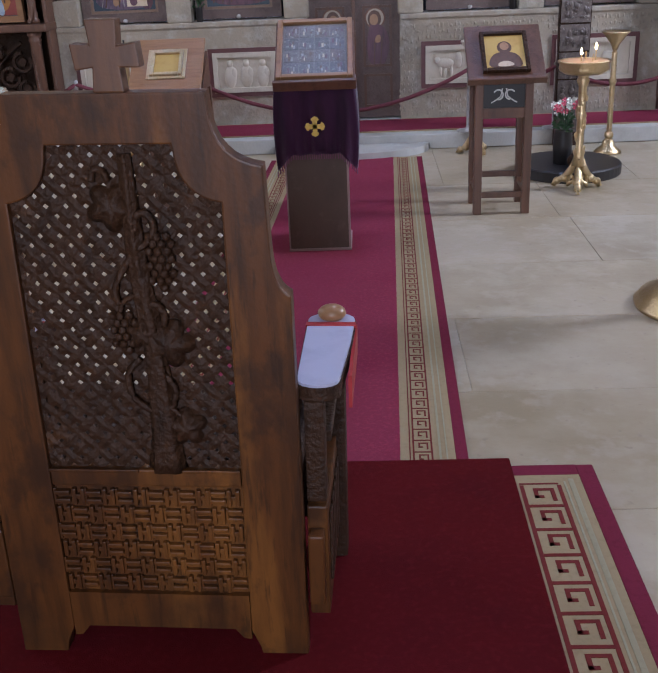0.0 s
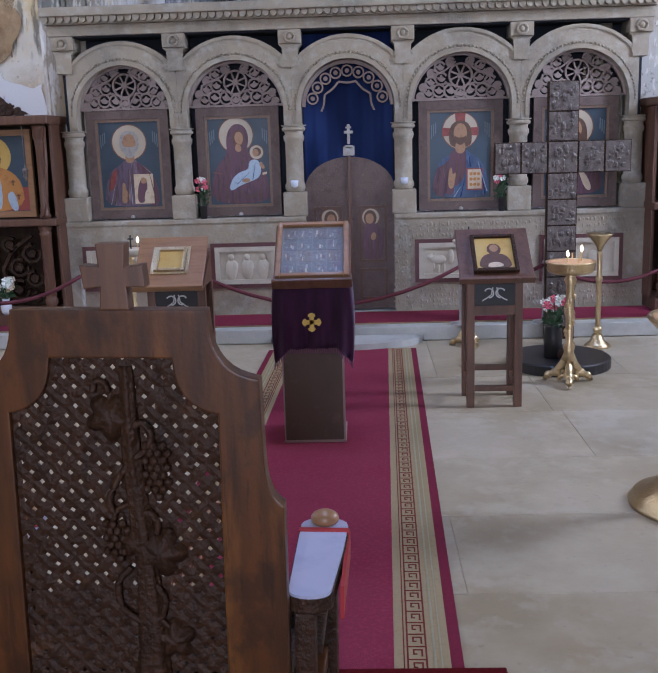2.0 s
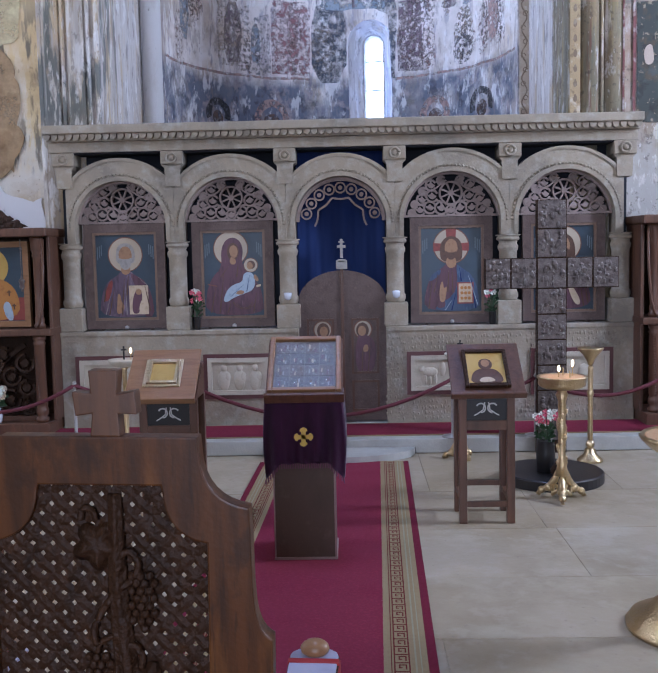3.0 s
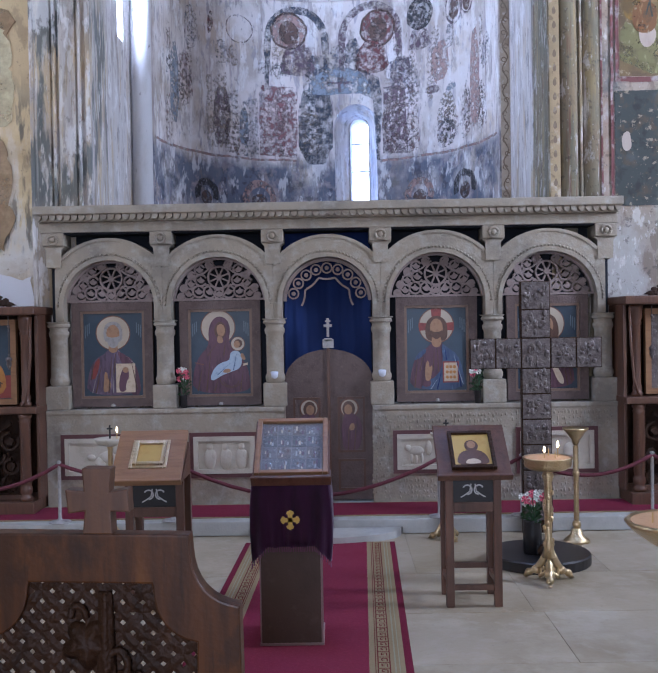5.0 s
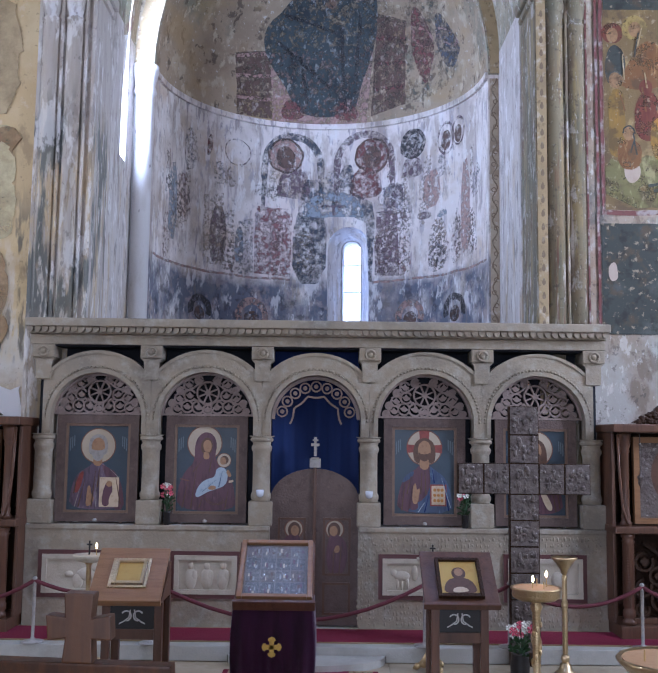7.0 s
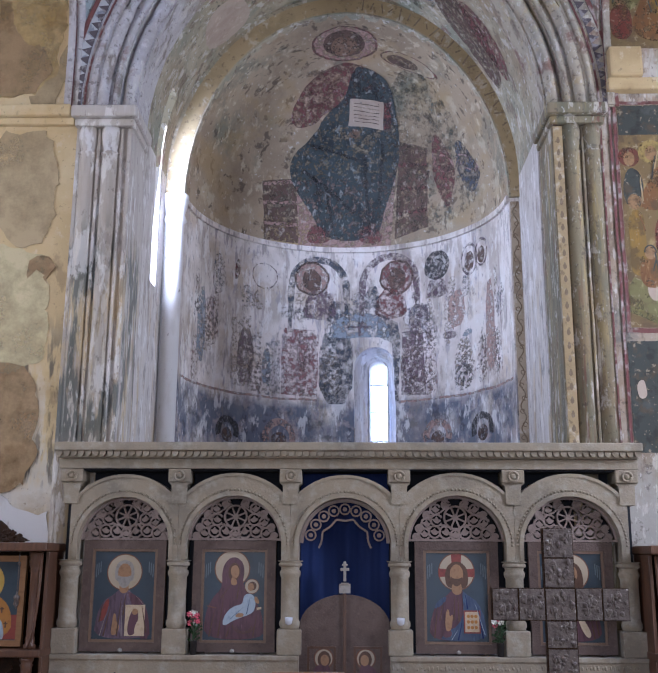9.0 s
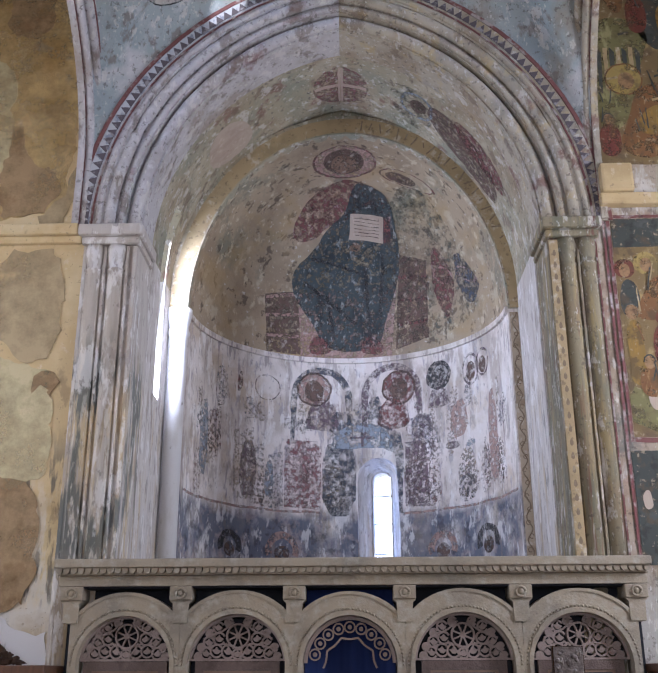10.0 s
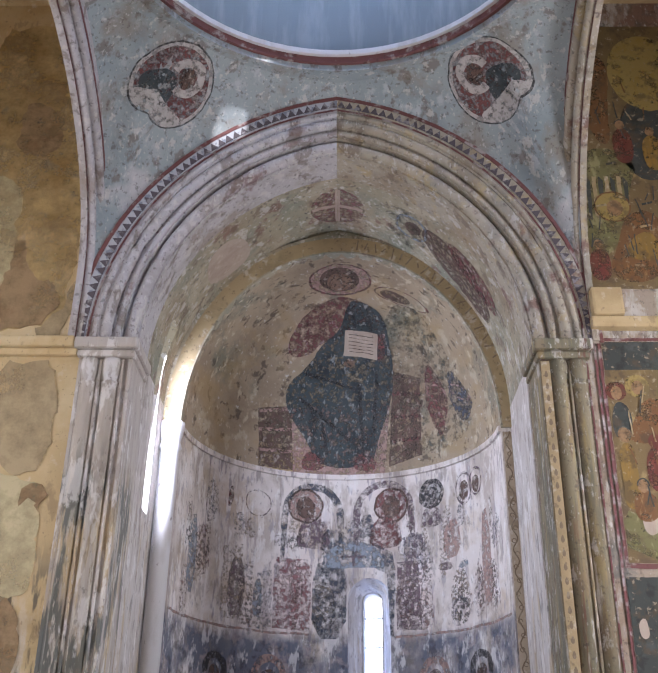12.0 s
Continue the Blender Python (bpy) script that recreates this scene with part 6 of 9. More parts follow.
for r in range(4):
    for c in range(4):
        x0, y0 = -0.158 + c * 0.0795, 0.045 + r * 0.09
        part("small_scene", boxed(x0, x0 + 0.074, y0, y0 + 0.084, 0.0275, 0.0285, turn=slope), tones[(r + 2 * c) % 4], picture)
        for _ in range(4):
            u, v, h = x0 + rng.uniform(0.008, 0.058), y0 + rng.uniform(0.006, 0.045), rng.uniform(0.014, 0.034)
            part("painted_shape", boxed(u, u + rng.uniform(0.006, 0.012), v, v + h, 0.0286, 0.0290 + 0.0002 * _, turn=slope), (M_BROWN, M_CREAM, M_PLUM, M_GREYP)[_], picture)
M_GLASS = bpy.data.materials.new("picture_glass")
M_GLASS.use_nodes = True
g = M_GLASS.node_tree.nodes["Principled BSDF"]
g.inputs["Transmission Weight"].default_value, g.inputs["Roughness"].default_value, g.inputs["IOR"].default_value = 1.0, 0.03, 1.06
glass = part("glass", boxed(-0.167, 0.167, 0.037, L - 0.033, 0.034, 0.037, turn=slope), M_GLASS, picture)
glass.visible_shadow = False

cover = thing("velvet_cover", "purple velvet lectern cover with gold cross and fringe", "cloth cover")
n = 34
front_top = [(-0.012 + 0.408 * k / n) for k in range(n + 1)]
bm = bmesh.new()
rows = []
for i in range(13):
    t = i / 12
    row = []
    for k, x in enumerate(front_top):
        u = 2 * k / n - 1
        z_end = 0.545 - 0.085 * max(0.0, abs(u) - 0.62) / 0.38
        spread = 1 + 0.07 * math.sin(math.pi * min(1, t * 0.9))
        y = LY - 0.035 - 0.008 * math.sin(9 * u) * t - 0.012 * t * math.cos(17 * u)
        row.append(bm.verts.new((0.192 + (x - 0.192) * spread, y, 0.905 + (z_end - 0.905) * t)))
    rows.append(row)
for a, b in zip(rows, rows[1:]):
    for k in range(n):
        bm.faces.new((a[k], a[k + 1], b[k + 1], b[k]))
for s, k in ((-1, 0), (1, n)):
    prev = [r[k] for r in rows]
    for j in range(1, 7):
        cur = [bm.verts.new((v.co.x + s * 0.006 * math.sin(j * 1.5), v.co.y + 0.055, v.co.z)) for v in prev]
        for i in range(12):
            bm.faces.new((prev[i], prev[i + 1], cur[i + 1], cur[i]))
        prev = cur
geom = bmesh.ops.solidify(bm, geom=bm.faces[:], thickness=0.005)
part("cloth", bm, M_VELVET, cover, smooth=True)
bm = bmesh.new()
for k in range(0, n + 1):
    u = 2 * k / n - 1
    z_end = 0.545 - 0.085 * max(0.0, abs(u) - 0.62) / 0.38
    x = 0.192 + (front_top[k] - 0.192) * (1 + 0.07 * math.sin(math.pi * 0.9))
    tube(bm, [(x, LY - 0.043, z_end + 0.004), (x + 0.003 * math.sin(k), LY - 0.045, z_end - 0.022)], 0.0035, 5)
M_FRINGE = layered("mauve_fringe", (0.16, 0.06, 0.11), rough=0.9)
tagged(part("fringe", bm, M_FRINGE, cover, "mauve thread fringe"), kind="stuff")
bm = bmesh.new()
for a in range(4):
    d = Matrix.Translation((0.190, LY - 0.060, 0.695)) @ Matrix.Rotation(a * math.pi / 2, 4, "Y")
    petal = [(-0.011, 0.0), (-0.012, 0.028), (-0.021, 0.034), (-0.016, 0.044), (0.0, 0.052), (0.016, 0.044), (0.021, 0.034), (0.012, 0.028), (0.011, 0.0)]
    tmp = prism(bmesh.new(), petal, -0.002, 0.0035)
    bmesh.ops.transform(tmp, matrix=d, verts=tmp.verts)
    me = bpy.data.meshes.new("petal")
    tmp.to_mesh(me)
    tmp.free()
    bm.from_mesh(me)
part("gold_cross", bm, M_GILT, cover, "embroidered gold cross")


# ---- wooden reading stands ----
M_BLACKPANEL = layered("black_apron", (0.012, 0.010, 0.010), rough=0.4)
M_WHITEPAINT = layered("white_scroll_inlay", (0.55, 0.54, 0.52), rough=0.5)


def stand(name, label, x0, x1, y, top_m, leg_m, wide, lift, lean):
    """A four-legged stand with a sloping board on top and a black fretted apron."""
    t = thing(name, label, "stand", "reading stands")
    d, w = 0.27, 0.048
    for lx in (x0, x1 - w):
        for ly in (y, y + d):
            part("leg", boxed(lx, lx + w, ly, ly + w, 0.0, 0.79, bevel=0.004), leg_m, t)
    for z in (0.10, 0.165):
        part("stretcher", boxed(x0 + w, x1 - w, y + 0.008 if z < 0.15 else y + d + 0.01, y + 0.036 if z < 0.15 else y + d + 0.036, z, z + 0.035, bevel=0.003), leg_m, t)
    for lx in (x0 + 0.008, x1 - w + 0.008):
        part("side_rail", boxed(lx, lx + 0.03, y + w, y + d, 0.13, 0.165, bevel=0.003), leg_m, t)
    part("rail", boxed(x0 + w, x1 - w, y + 0.004, y + 0.034, 0.575, 0.635, bevel=0.003), leg_m, t)
    part("back_rail", boxed(x0 + w, x1 - w, y + d + 0.006, y + d + 0.036, 0.575, 0.70, bevel=0.003), leg_m, t)
    apron = part("apron", boxed(x0 + w, x1 - w, y + 0.012, y + 0.03, 0.6355, 0.775), M_BLACKPANEL, t, "black apron with white scroll inlay")
    sc = bmesh.new()
    mx = (x0 + x1) / 2
    for s in (-1, 1):
        strip(sc, arc(mx + s * 0.035, 0.71, 0.028, 90 - s * 60, 90 + s * 180, 12), 0.008, y + 0.009, y + 0.0115)
        strip(sc, [(mx + s * 0.012, 0.745), (mx + s * 0.02, 0.70), (mx + s * 0.055, 0.675), (mx + s * 0.075, 0.665)], 0.007, y + 0.009, y + 0.0115)
    part("inlay", sc, M_WHITEPAINT, apron)
    m = Matrix.Translation((mx + lift, y - 0.07, 0.800)) @ Matrix.Rotation(0.66, 4, "X") @ Matrix.Rotation(lean, 4, "Z")
    part("board", boxed(-wide / 2, wide / 2, 0.0, 0.42, 0.0, 0.022, bevel=0.006, turn=m), top_m, t)
    part("lip", boxed(-wide / 2 - 0.004, wide / 2 + 0.004, -0.018, 0.0, -0.012, 0.03, bevel=0.005, turn=m), top_m, t)
    part("under_block", prism(bmesh.new(), [(y - 0.03, 0.79), (y + d + w, 0.79), (y + d + w, 0.99)], x0 + 0.005, x1 - 0.005, "yz"), leg_m, t)
    return t, m


st, m = stand("reading_stand", "dark red-brown wooden stand with sloping board", 1.089, 1.426, 5.63, M_WOOD_R, M_WOOD_R, 0.44, 0.002, 0.0)
small = thing("framed_icon", "small gold-ground painting in a dark wooden frame", "icon")
bm = bmesh.new()
for x0, x1, y0, y1 in ((-0.135, -0.112, 0.035, 0.345), (0.112, 0.135, 0.035, 0.345), (-0.1115, 0.1115, 0.035, 0.060), (-0.1115, 0.1115, 0.322, 0.345)):
    box(bm, x0, x1, y0, y1, 0.0225, 0.048, bevel=0.004, turn=m)
part("frame", bm, M_WOOD_D, small)
part("panel", boxed(-0.111, 0.111, 0.0605, 0.3215, 0.0225, 0.034, turn=m), M_GOLDP, small)
for name, pts, mm, h in (("robe", smoothed([(-0.10, 0.062), (-0.09, 0.14), (-0.05, 0.19), (0.05, 0.19), (0.09, 0.14), (0.10, 0.062)]), M_BROWN, 0.0345), ("head", disc(0, 0.225, 0.042, 18, 1.15), M_BROWN, 0.0355), ("face", disc(0, 0.234, 0.026, 16, 1.2), M_SKIN, 0.0362), ("sheet", smoothed([(-0.05, 0.07), (-0.04, 0.11), (0.02, 0.12), (0.06, 0.08)]), M_CREAM, 0.0368)):
    bm = prism(bmesh.new(), pts, 0.0341, h, "xy")
    bmesh.ops.transform(bm, matrix=m, verts=bm.verts)
    part(name, bm, mm, small)

st, m = stand("reading_stand", "oak-topped wooden stand with sloping board and gilt icon", -0.845, -0.49, 5.63, M_WOOD_L, M_WOOD_R, 0.425, -0.036, 0.0)
small = thing("framed_icon", "small gilt icon in a stepped bronze frame on a stand", "icon")
bm = bmesh.new()
for a, z in ((0.0, 0.030), (0.022, 0.042)):
    x0, x1, y0, y1 = -0.115 + a, 0.115 - a, 0.09 + a, 0.325 - a
    for bx in ((x0, x0 + 0.02, y0, y1), (x1 - 0.02, x1, y0, y1), (x0 + 0.0205, x1 - 0.0205, y0, y0 + 0.02), (x0 + 0.0205, x1 - 0.0205, y1 - 0.02, y1)):
        box(bm, *bx, 0.0225, z, bevel=0.003, turn=m)
part("frame", bm, M_GOLD, small)
part("panel", boxed(-0.072, 0.072, 0.133, 0.282, 0.0225, 0.030, turn=m), M_GOLDP, small)


# ---- large cross on a round base ----
big = thing("standing_cross", "tall cross covered in dark embossed metal plates", "cross")
BY = 7.57
base = thing("round_base", "low round black wooden base", "base")
part("disc", lathe(bmesh.new(), [(0.36, 0.0), (0.365, 0.006), (0.365, 0.066), (0.355, 0.075)], 1.865, 6.68, 48), M_BLACKPANEL, base)
part("body", prism(bmesh.new(), [(1.935, 0.0), (2.172, 0.0), (2.172, 1.333), (2.584, 1.333), (2.584, 1.578), (2.172, 1.578), (2.172, 2.035), (1.935, 2.035), (1.935, 1.578), (1.522, 1.578), (1.522, 1.333), (1.935, 1.333)], BY, BY + 0.06), M_WOOD_D, big)
big.location = (0, 0, 0)


def plate(x0, x1, z0, z1, seed):
    r = random.Random(seed)
    p = part("embossed_plate", boxed(x0 + 0.007, x1 - 0.007, BY - 0.008, BY - 0.0005, z0 + 0.006, z1 - 0.006, bevel=0.003), M_SILVER, big)
    bm = bmesh.new()
    for _ in range(16):
        blob(bm, r.uniform(x0 + 0.03, x1 - 0.03), BY - 0.009, r.uniform(z0 + 0.03, z1 - 0.03), r.uniform(0.008, 0.022), 0.007, r.uniform(0.010, 0.035), 8, 5)
    tagged(part("relief", bm, M_SILVER, p, smooth=True), kind="stuff")


zs = [1.578 + (2.035 - 1.578) * k / 2 for k in range(3)]
for k in range(2):
    plate(1.935, 2.172, zs[k], zs[k + 1], k)
for k in range(6):
    plate(1.935, 2.172, 0.10 + k * 0.2055, 0.10 + (k + 1) * 0.2055, 10 + k)
plate(1.935, 2.172, 1.333, 1.578, 30)
for a, b in ((1.522, 1.728), (1.728, 1.935), (2.172, 2.378), (2.378, 2.584)):
    plate(a, b, 1.333, 1.578, int(a * 100))


# ---- brass candle stands ----
M_SAND = layered("sand_in_tray", (0.50, 0.30, 0.15), [((0.4, 0.22, 0.1), 40.0, 0.5, 0.2, 0.6)], rough=0.9)
M_WAX = layered("yellow_wax", (0.55, 0.36, 0.12), rough=0.5)
M_FLAME = glow("candle_flame", (1.0, 0.62, 0.22), 22.0)


def candle(parent_name, x, y, z, lit, h=0.07):
    c = thing("candle", "thin burning beeswax candle" if lit else "thin unlit beeswax candle", "candle", "candles")
    part("stick", lathe(bmesh.new(), [(0.0035, z), (0.003, z + h)], x, y, 8), M_WAX, c)
    if lit:
        part("flame", lathe(bmesh.new(), [(0.002, z + h + 0.002), (0.009, z + h + 0.014), (0.007, z + h + 0.028), (0.001, z + h + 0.045)], x, y, 10), M_FLAME, c, "bright flame", smooth=True)


def brass_foot(parent, x, y, r, h, legs=3, turn=0.5):
    for k in range(legs):
        a = turn + 2 * math.pi * k / legs
        c, s = math.cos(a), math.sin(a)
        bm = bmesh.new()
        tube(bm, [(x + c * 0.02, y + s * 0.02, h), (x + c * 0.05, y + s * 0.05, h * 0.62), (x + c * r * 0.62, y + s * r * 0.62, h * 0.30), (x + c * r * 0.88, y + s * r * 0.88, h * 0.22), (x + c * r, y + s * r, 0.03), (x + c * r * 1.04, y + s * r * 1.04, 0.008)], [0.018, 0.026, 0.022, 0.020, 0.016, 0.018], 8)
        blob(bm, x + c * r * 0.55, y + s * r * 0.55, h * 0.33, 0.035, 0.035, 0.03)
        blob(bm, x + c * r * 0.9, y + s * r * 0.9, h * 0.2, 0.026, 0.026, 0.026)
        part("foot", bm, M_GOLD, parent, smooth=True)
        web = bmesh.new()
        tube(web, [(x + c * 0.06, y + s * 0.06, h * 0.45), (x + math.cos(a + 1.0) * r * 0.4, y + math.sin(a + 1.0) * r * 0.4, h * 0.2), (x + math.cos(a + 2.09) * 0.06, y + math.sin(a + 2.09) * 0.06, h * 0.45)], 0.014, 7)
        part("foot_scroll", web, M_GOLD, parent, smooth=True)


cs = thing("candle_stand", "ornate brass candle stand with a sand tray", "candle stand", "brass candle stands")
sx, sy = 1.825, 6.17
brass_foot(cs, sx, sy, 0.165, 0.20, 3, -1.75)
part("stem", lathe(bmesh.new(), [(0.045, 0.16), (0.032, 0.22), (0.040, 0.25), (0.024, 0.28), (0.026, 0.45), (0.036, 0.48), (0.024, 0.51), (0.027, 0.66), (0.042, 0.70), (0.030, 0.72), (0.05, 0.735)], sx, sy, 18), M_GOLD, cs, smooth=True)
for k in range(14):
    a = k * 1.1
    part("leaf_ornament", blob(bmesh.new(), sx + 0.028 * math.cos(a), sy + 0.028 * math.sin(a), 0.27 + k * 0.029, 0.012, 0.012, 0.02, 8, 5), M_GOLD, cs, smooth=True)
part("tray", lathe(bmesh.new(), [(0.05, 0.735), (0.12, 0.742), (0.150, 0.760), (0.155, 0.775), (0.152, 0.80), (0.163, 0.812), (0.163, 0.822), (0.150, 0.822), (0.148, 0.812)], sx, sy, 40), M_GOLD, cs, smooth=True)
part("sand", lathe(bmesh.new(), [(0.147, 0.8125), (0.147, 0.818)], sx, sy, 32), M_SAND, cs)
candle("", sx - 0.025, sy - 0.02, 0.818, True, 0.035)
candle("", sx + 0.075, sy + 0.03, 0.818, True, 0.06)
candle("", sx + 0.02, sy + 0.06, 0.818, False, 0.05)
candle("", sx + 0.04, sy - 0.05, 0.818, False, 0.045)

def tall_stand(x, y, bowl):
    t = thing("tall_candle_holder", "tall brass candle holder with twisted stem and bowl", "candle holder", "tall brass holders")
    part("base", lathe(bmesh.new(), [(0.10, 0.0), (0.10, 0.012), (0.085, 0.03), (0.05, 0.055), (0.042, 0.09), (0.022, 0.11)], x, y, 28), M_GOLD, t, smooth=True)
    part("knop", blob(bmesh.new(), x, y, 0.135, 0.034, 0.034, 0.034, 16, 10), M_GOLD, t, smooth=True)
    prof = [(0.017, 0.165)]
    for k in range(40):
        prof.append((0.019 + 0.003 * (k % 2), 0.17 + k * 0.0143))
    prof.append((0.014, 0.75))
    part("stem", lathe(bmesh.new(), prof, x, y, 14), M_GOLD, t, smooth=True)
    part("knop", blob(bmesh.new(), x, y, 0.53, 0.028, 0.028, 0.034, 14, 9), M_GOLD, t, smooth=True)
    part("bowl", lathe(bmesh.new(), [(0.018, 0.752), (0.03, 0.79), (0.07, 0.845), (0.10, 0.875), (0.10, 0.885), (0.09, 0.882), (0.05, 0.84)], x, y, 30), M_GOLD, t, smooth=True)
    return t


tall_stand(2.285, 7.26, True)
for x in (1.30, -1.36):
    t = thing("oil_lamp_stand", "brass stand with a pale bowl behind the reading stand", "lamp stand", "lamp stands")
    brass_foot(t, x, 7.40, 0.13, 0.15, 3, -1.2)
    part("stem", lathe(bmesh.new(), [(0.03, 0.12), (0.018, 0.16), (0.022, 0.4), (0.016, 0.42), (0.02, 0.76), (0.03, 0.78)], x, 7.40, 14), M_GOLD, t, smooth=True)
    part("bowl", lathe(bmesh.new(), [(0.03, 0.781), (0.10, 0.80), (0.125, 0.835), (0.125, 0.845), (0.115, 0.842)], x, 7.40, 28), M_RELIEF, t, smooth=True)
    part("small_cross", box(boxed(x - 0.006, x + 0.006, 7.395, 7.405, 0.843, 0.95), x - 0.022, x + 0.022, 7.394, 7.406, 0.915, 0.927), M_BLACKPANEL, t)
candle("", -1.30, 7.38, 0.842, True, 0.05)

near = thing("candle_stand", "large brass candle stand beside the camera", "candle stand", "brass candle stands")
nx, ny = 1.93, 4.02
part("base", lathe(bmesh.new(), [(0.29, 0.0), (0.295, 0.02), (0.27, 0.035), (0.275, 0.05), (0.20, 0.085), (0.16, 0.13), (0.09, 0.16), (0.05, 0.20)], nx, ny, 40), M_GOLD, near, smooth=True)
part("stem", lathe(bmesh.new(), [(0.05, 0.20), (0.03, 0.24), (0.045, 0.28), (0.028, 0.32), (0.03, 0.62), (0.05, 0.66), (0.04, 0.70)], nx, ny, 20), M_GOLD, near, smooth=True)
part("tray", lathe(bmesh.new(), [(0.04, 0.70), (0.14, 0.76), (0.21, 0.81), (0.235, 0.835), (0.245, 0.85), (0.235, 0.86), (0.22, 0.848)], nx, ny, 48), M_GOLD, near, smooth=True)
part("sand", lathe(bmesh.new(), [(0.22, 0.848), (0.22, 0.853)], nx, ny, 40), M_SAND, near)
candle("", nx - 0.14, ny - 0.02, 0.853, False, 0.045)


# ---- rope barrier ----
def sag(a, b, drop, n=14):
    return [(a[0] + (b[0] - a[0]) * t, a[1] + (b[1] - a[1]) * t, a[2] + (b[2] - a[2]) * t - drop * 4 * t * (1 - t)) for t in [k / n for k in range(n + 1)]]


barrier = thing("rope_barrier", "maroon rope hung from low posts before the platform", "rope barrier")
posts = [(-3.3, 7.7), (-1.86, 7.70), (-0.92, 7.70), (1.27, 7.70), (1.95, 7.70), (3.02, 7.70), (4.4, 7.70)]
for (xa, ya), (xb, yb), drop in zip(posts, posts[1:], (0.22, 0.10, 0.30, 0.10, 0.16, 0.2)):
    part("rope", tube(bmesh.new(), sag((xa, ya, 0.60), (xb, yb, 0.60), drop), 0.016, 8), M_ROPE, barrier, smooth=True)
for x, y in posts:
    p = part("post", lathe(bmesh.new(), [(0.09, 0.118), (0.09, 0.128), (0.02, 0.14), (0.013, 0.16), (0.013, 0.60), (0.02, 0.615), (0.012, 0.63)], x, y, 14), M_GREYP, barrier, smooth=True)


# ---- vases and flowers ----
M_LEAFG = layered("dark_green_leaf", (0.035, 0.075, 0.03), [((0.06, 0.11, 0.04), 20.0, 0.5, 0.2, 0.7)], rough=0.5)
M_PINK = layered("pink_petal", (0.62, 0.10, 0.16), [((0.7, 0.25, 0.3), 30.0, 0.5, 0.2, 0.6)], rough=0.6)
M_PETAL = layered("white_petal", (0.70, 0.72, 0.66), [((0.5, 0.58, 0.45), 30.0, 0.55, 0.2, 0.6)], rough=0.6)
M_CERAMIC = layered("white_glazed_vase", (0.62, 0.64, 0.70), rough=0.2)


def flowers(parent, x, y, z, spread, height, tints, seed, count=10):
    r = random.Random(seed)
    for k in range(count):
        a, d = r.uniform(0, 6.28), spread * math.sqrt(r.random())
        tx, ty, tz = x + d * math.cos(a), y + 0.7 * d * math.sin(a), z + height * r.uniform(0.55, 1.0)
        part("stem", tube(bmesh.new(), [(x, y, z - 0.02), (x + 0.4 * (tx - x), y + 0.4 * (ty - y), z + 0.5 * (tz - z)), (tx, ty, tz)], 0.003, 5), M_LEAFG, parent)
        bm = bmesh.new()
        size = spread * r.uniform(0.22, 0.34)
        for j in range(7):
            b = 2 * math.pi * j / 7 + r.uniform(-0.2, 0.2)
            v = [bm.verts.new(p) for p in ((tx, ty, tz), (tx + size * math.cos(b - 0.4), ty + size * 0.5 * math.sin(b) - 0.006, tz + size * math.sin(b - 0.4)), (tx + size * 1.25 * math.cos(b), ty - 0.012, tz + size * 1.25 * math.sin(b)), (tx + size * math.cos(b + 0.4), ty + size * 0.5 * math.sin(b) - 0.006, tz + size * math.sin(b + 0.4)))]
            bm.faces.new(v)
        blob(bm, tx, ty - 0.004, tz, size * 0.35, size * 0.3, size * 0.35, 8, 5)
        part("bloom", bm, tints[k % len(tints)], parent)
        for _ in range(3):
            b, e = r.uniform(0, 6.28), spread * r.uniform(0.3, 1.0)
            lx, ly, lz = x + e * math.cos(b), y + 0.6 * e * math.sin(b), z + height * r.uniform(0.0, 0.6)
            w = spread * 0.16
            bm = bmesh.new()
            bm.faces.new([bm.verts.new(p) for p in ((x + 0.3 * (lx - x), y, lz - 0.02), (lx - w, ly - 0.01, lz), (lx + 0.3 * w, ly - 0.02, lz + 1.5 * w), (lx + w, ly - 0.01, lz))])
            part("leaf", bm, M_LEAFG, parent)


v = thing("flower_vase", "tall black vase with pink and white flowers", "vase")
part("vase", lathe(bmesh.new(), [(0.055, 0.0755), (0.062, 0.08), (0.066, 0.22), (0.060, 0.30), (0.062, 0.31)], 1.81, 6.62, 24), M_BLACKPANEL, v, smooth=True)
flowers(v, 1.82, 6.60, 0.28, 0.095, 0.22, (M_PINK, M_PETAL, M_PINK, M_PETAL, M_PETAL), 4, 13)
jar = thing("small_jar", "small round brown jar on the black base", "jar")
part("jar", lathe(bmesh.new(), [(0.025, 0.0755), (0.048, 0.10), (0.05, 0.125), (0.03, 0.155), (0.02, 0.165)], 1.87, 6.50, 20), M_WOOD_D, jar, smooth=True)
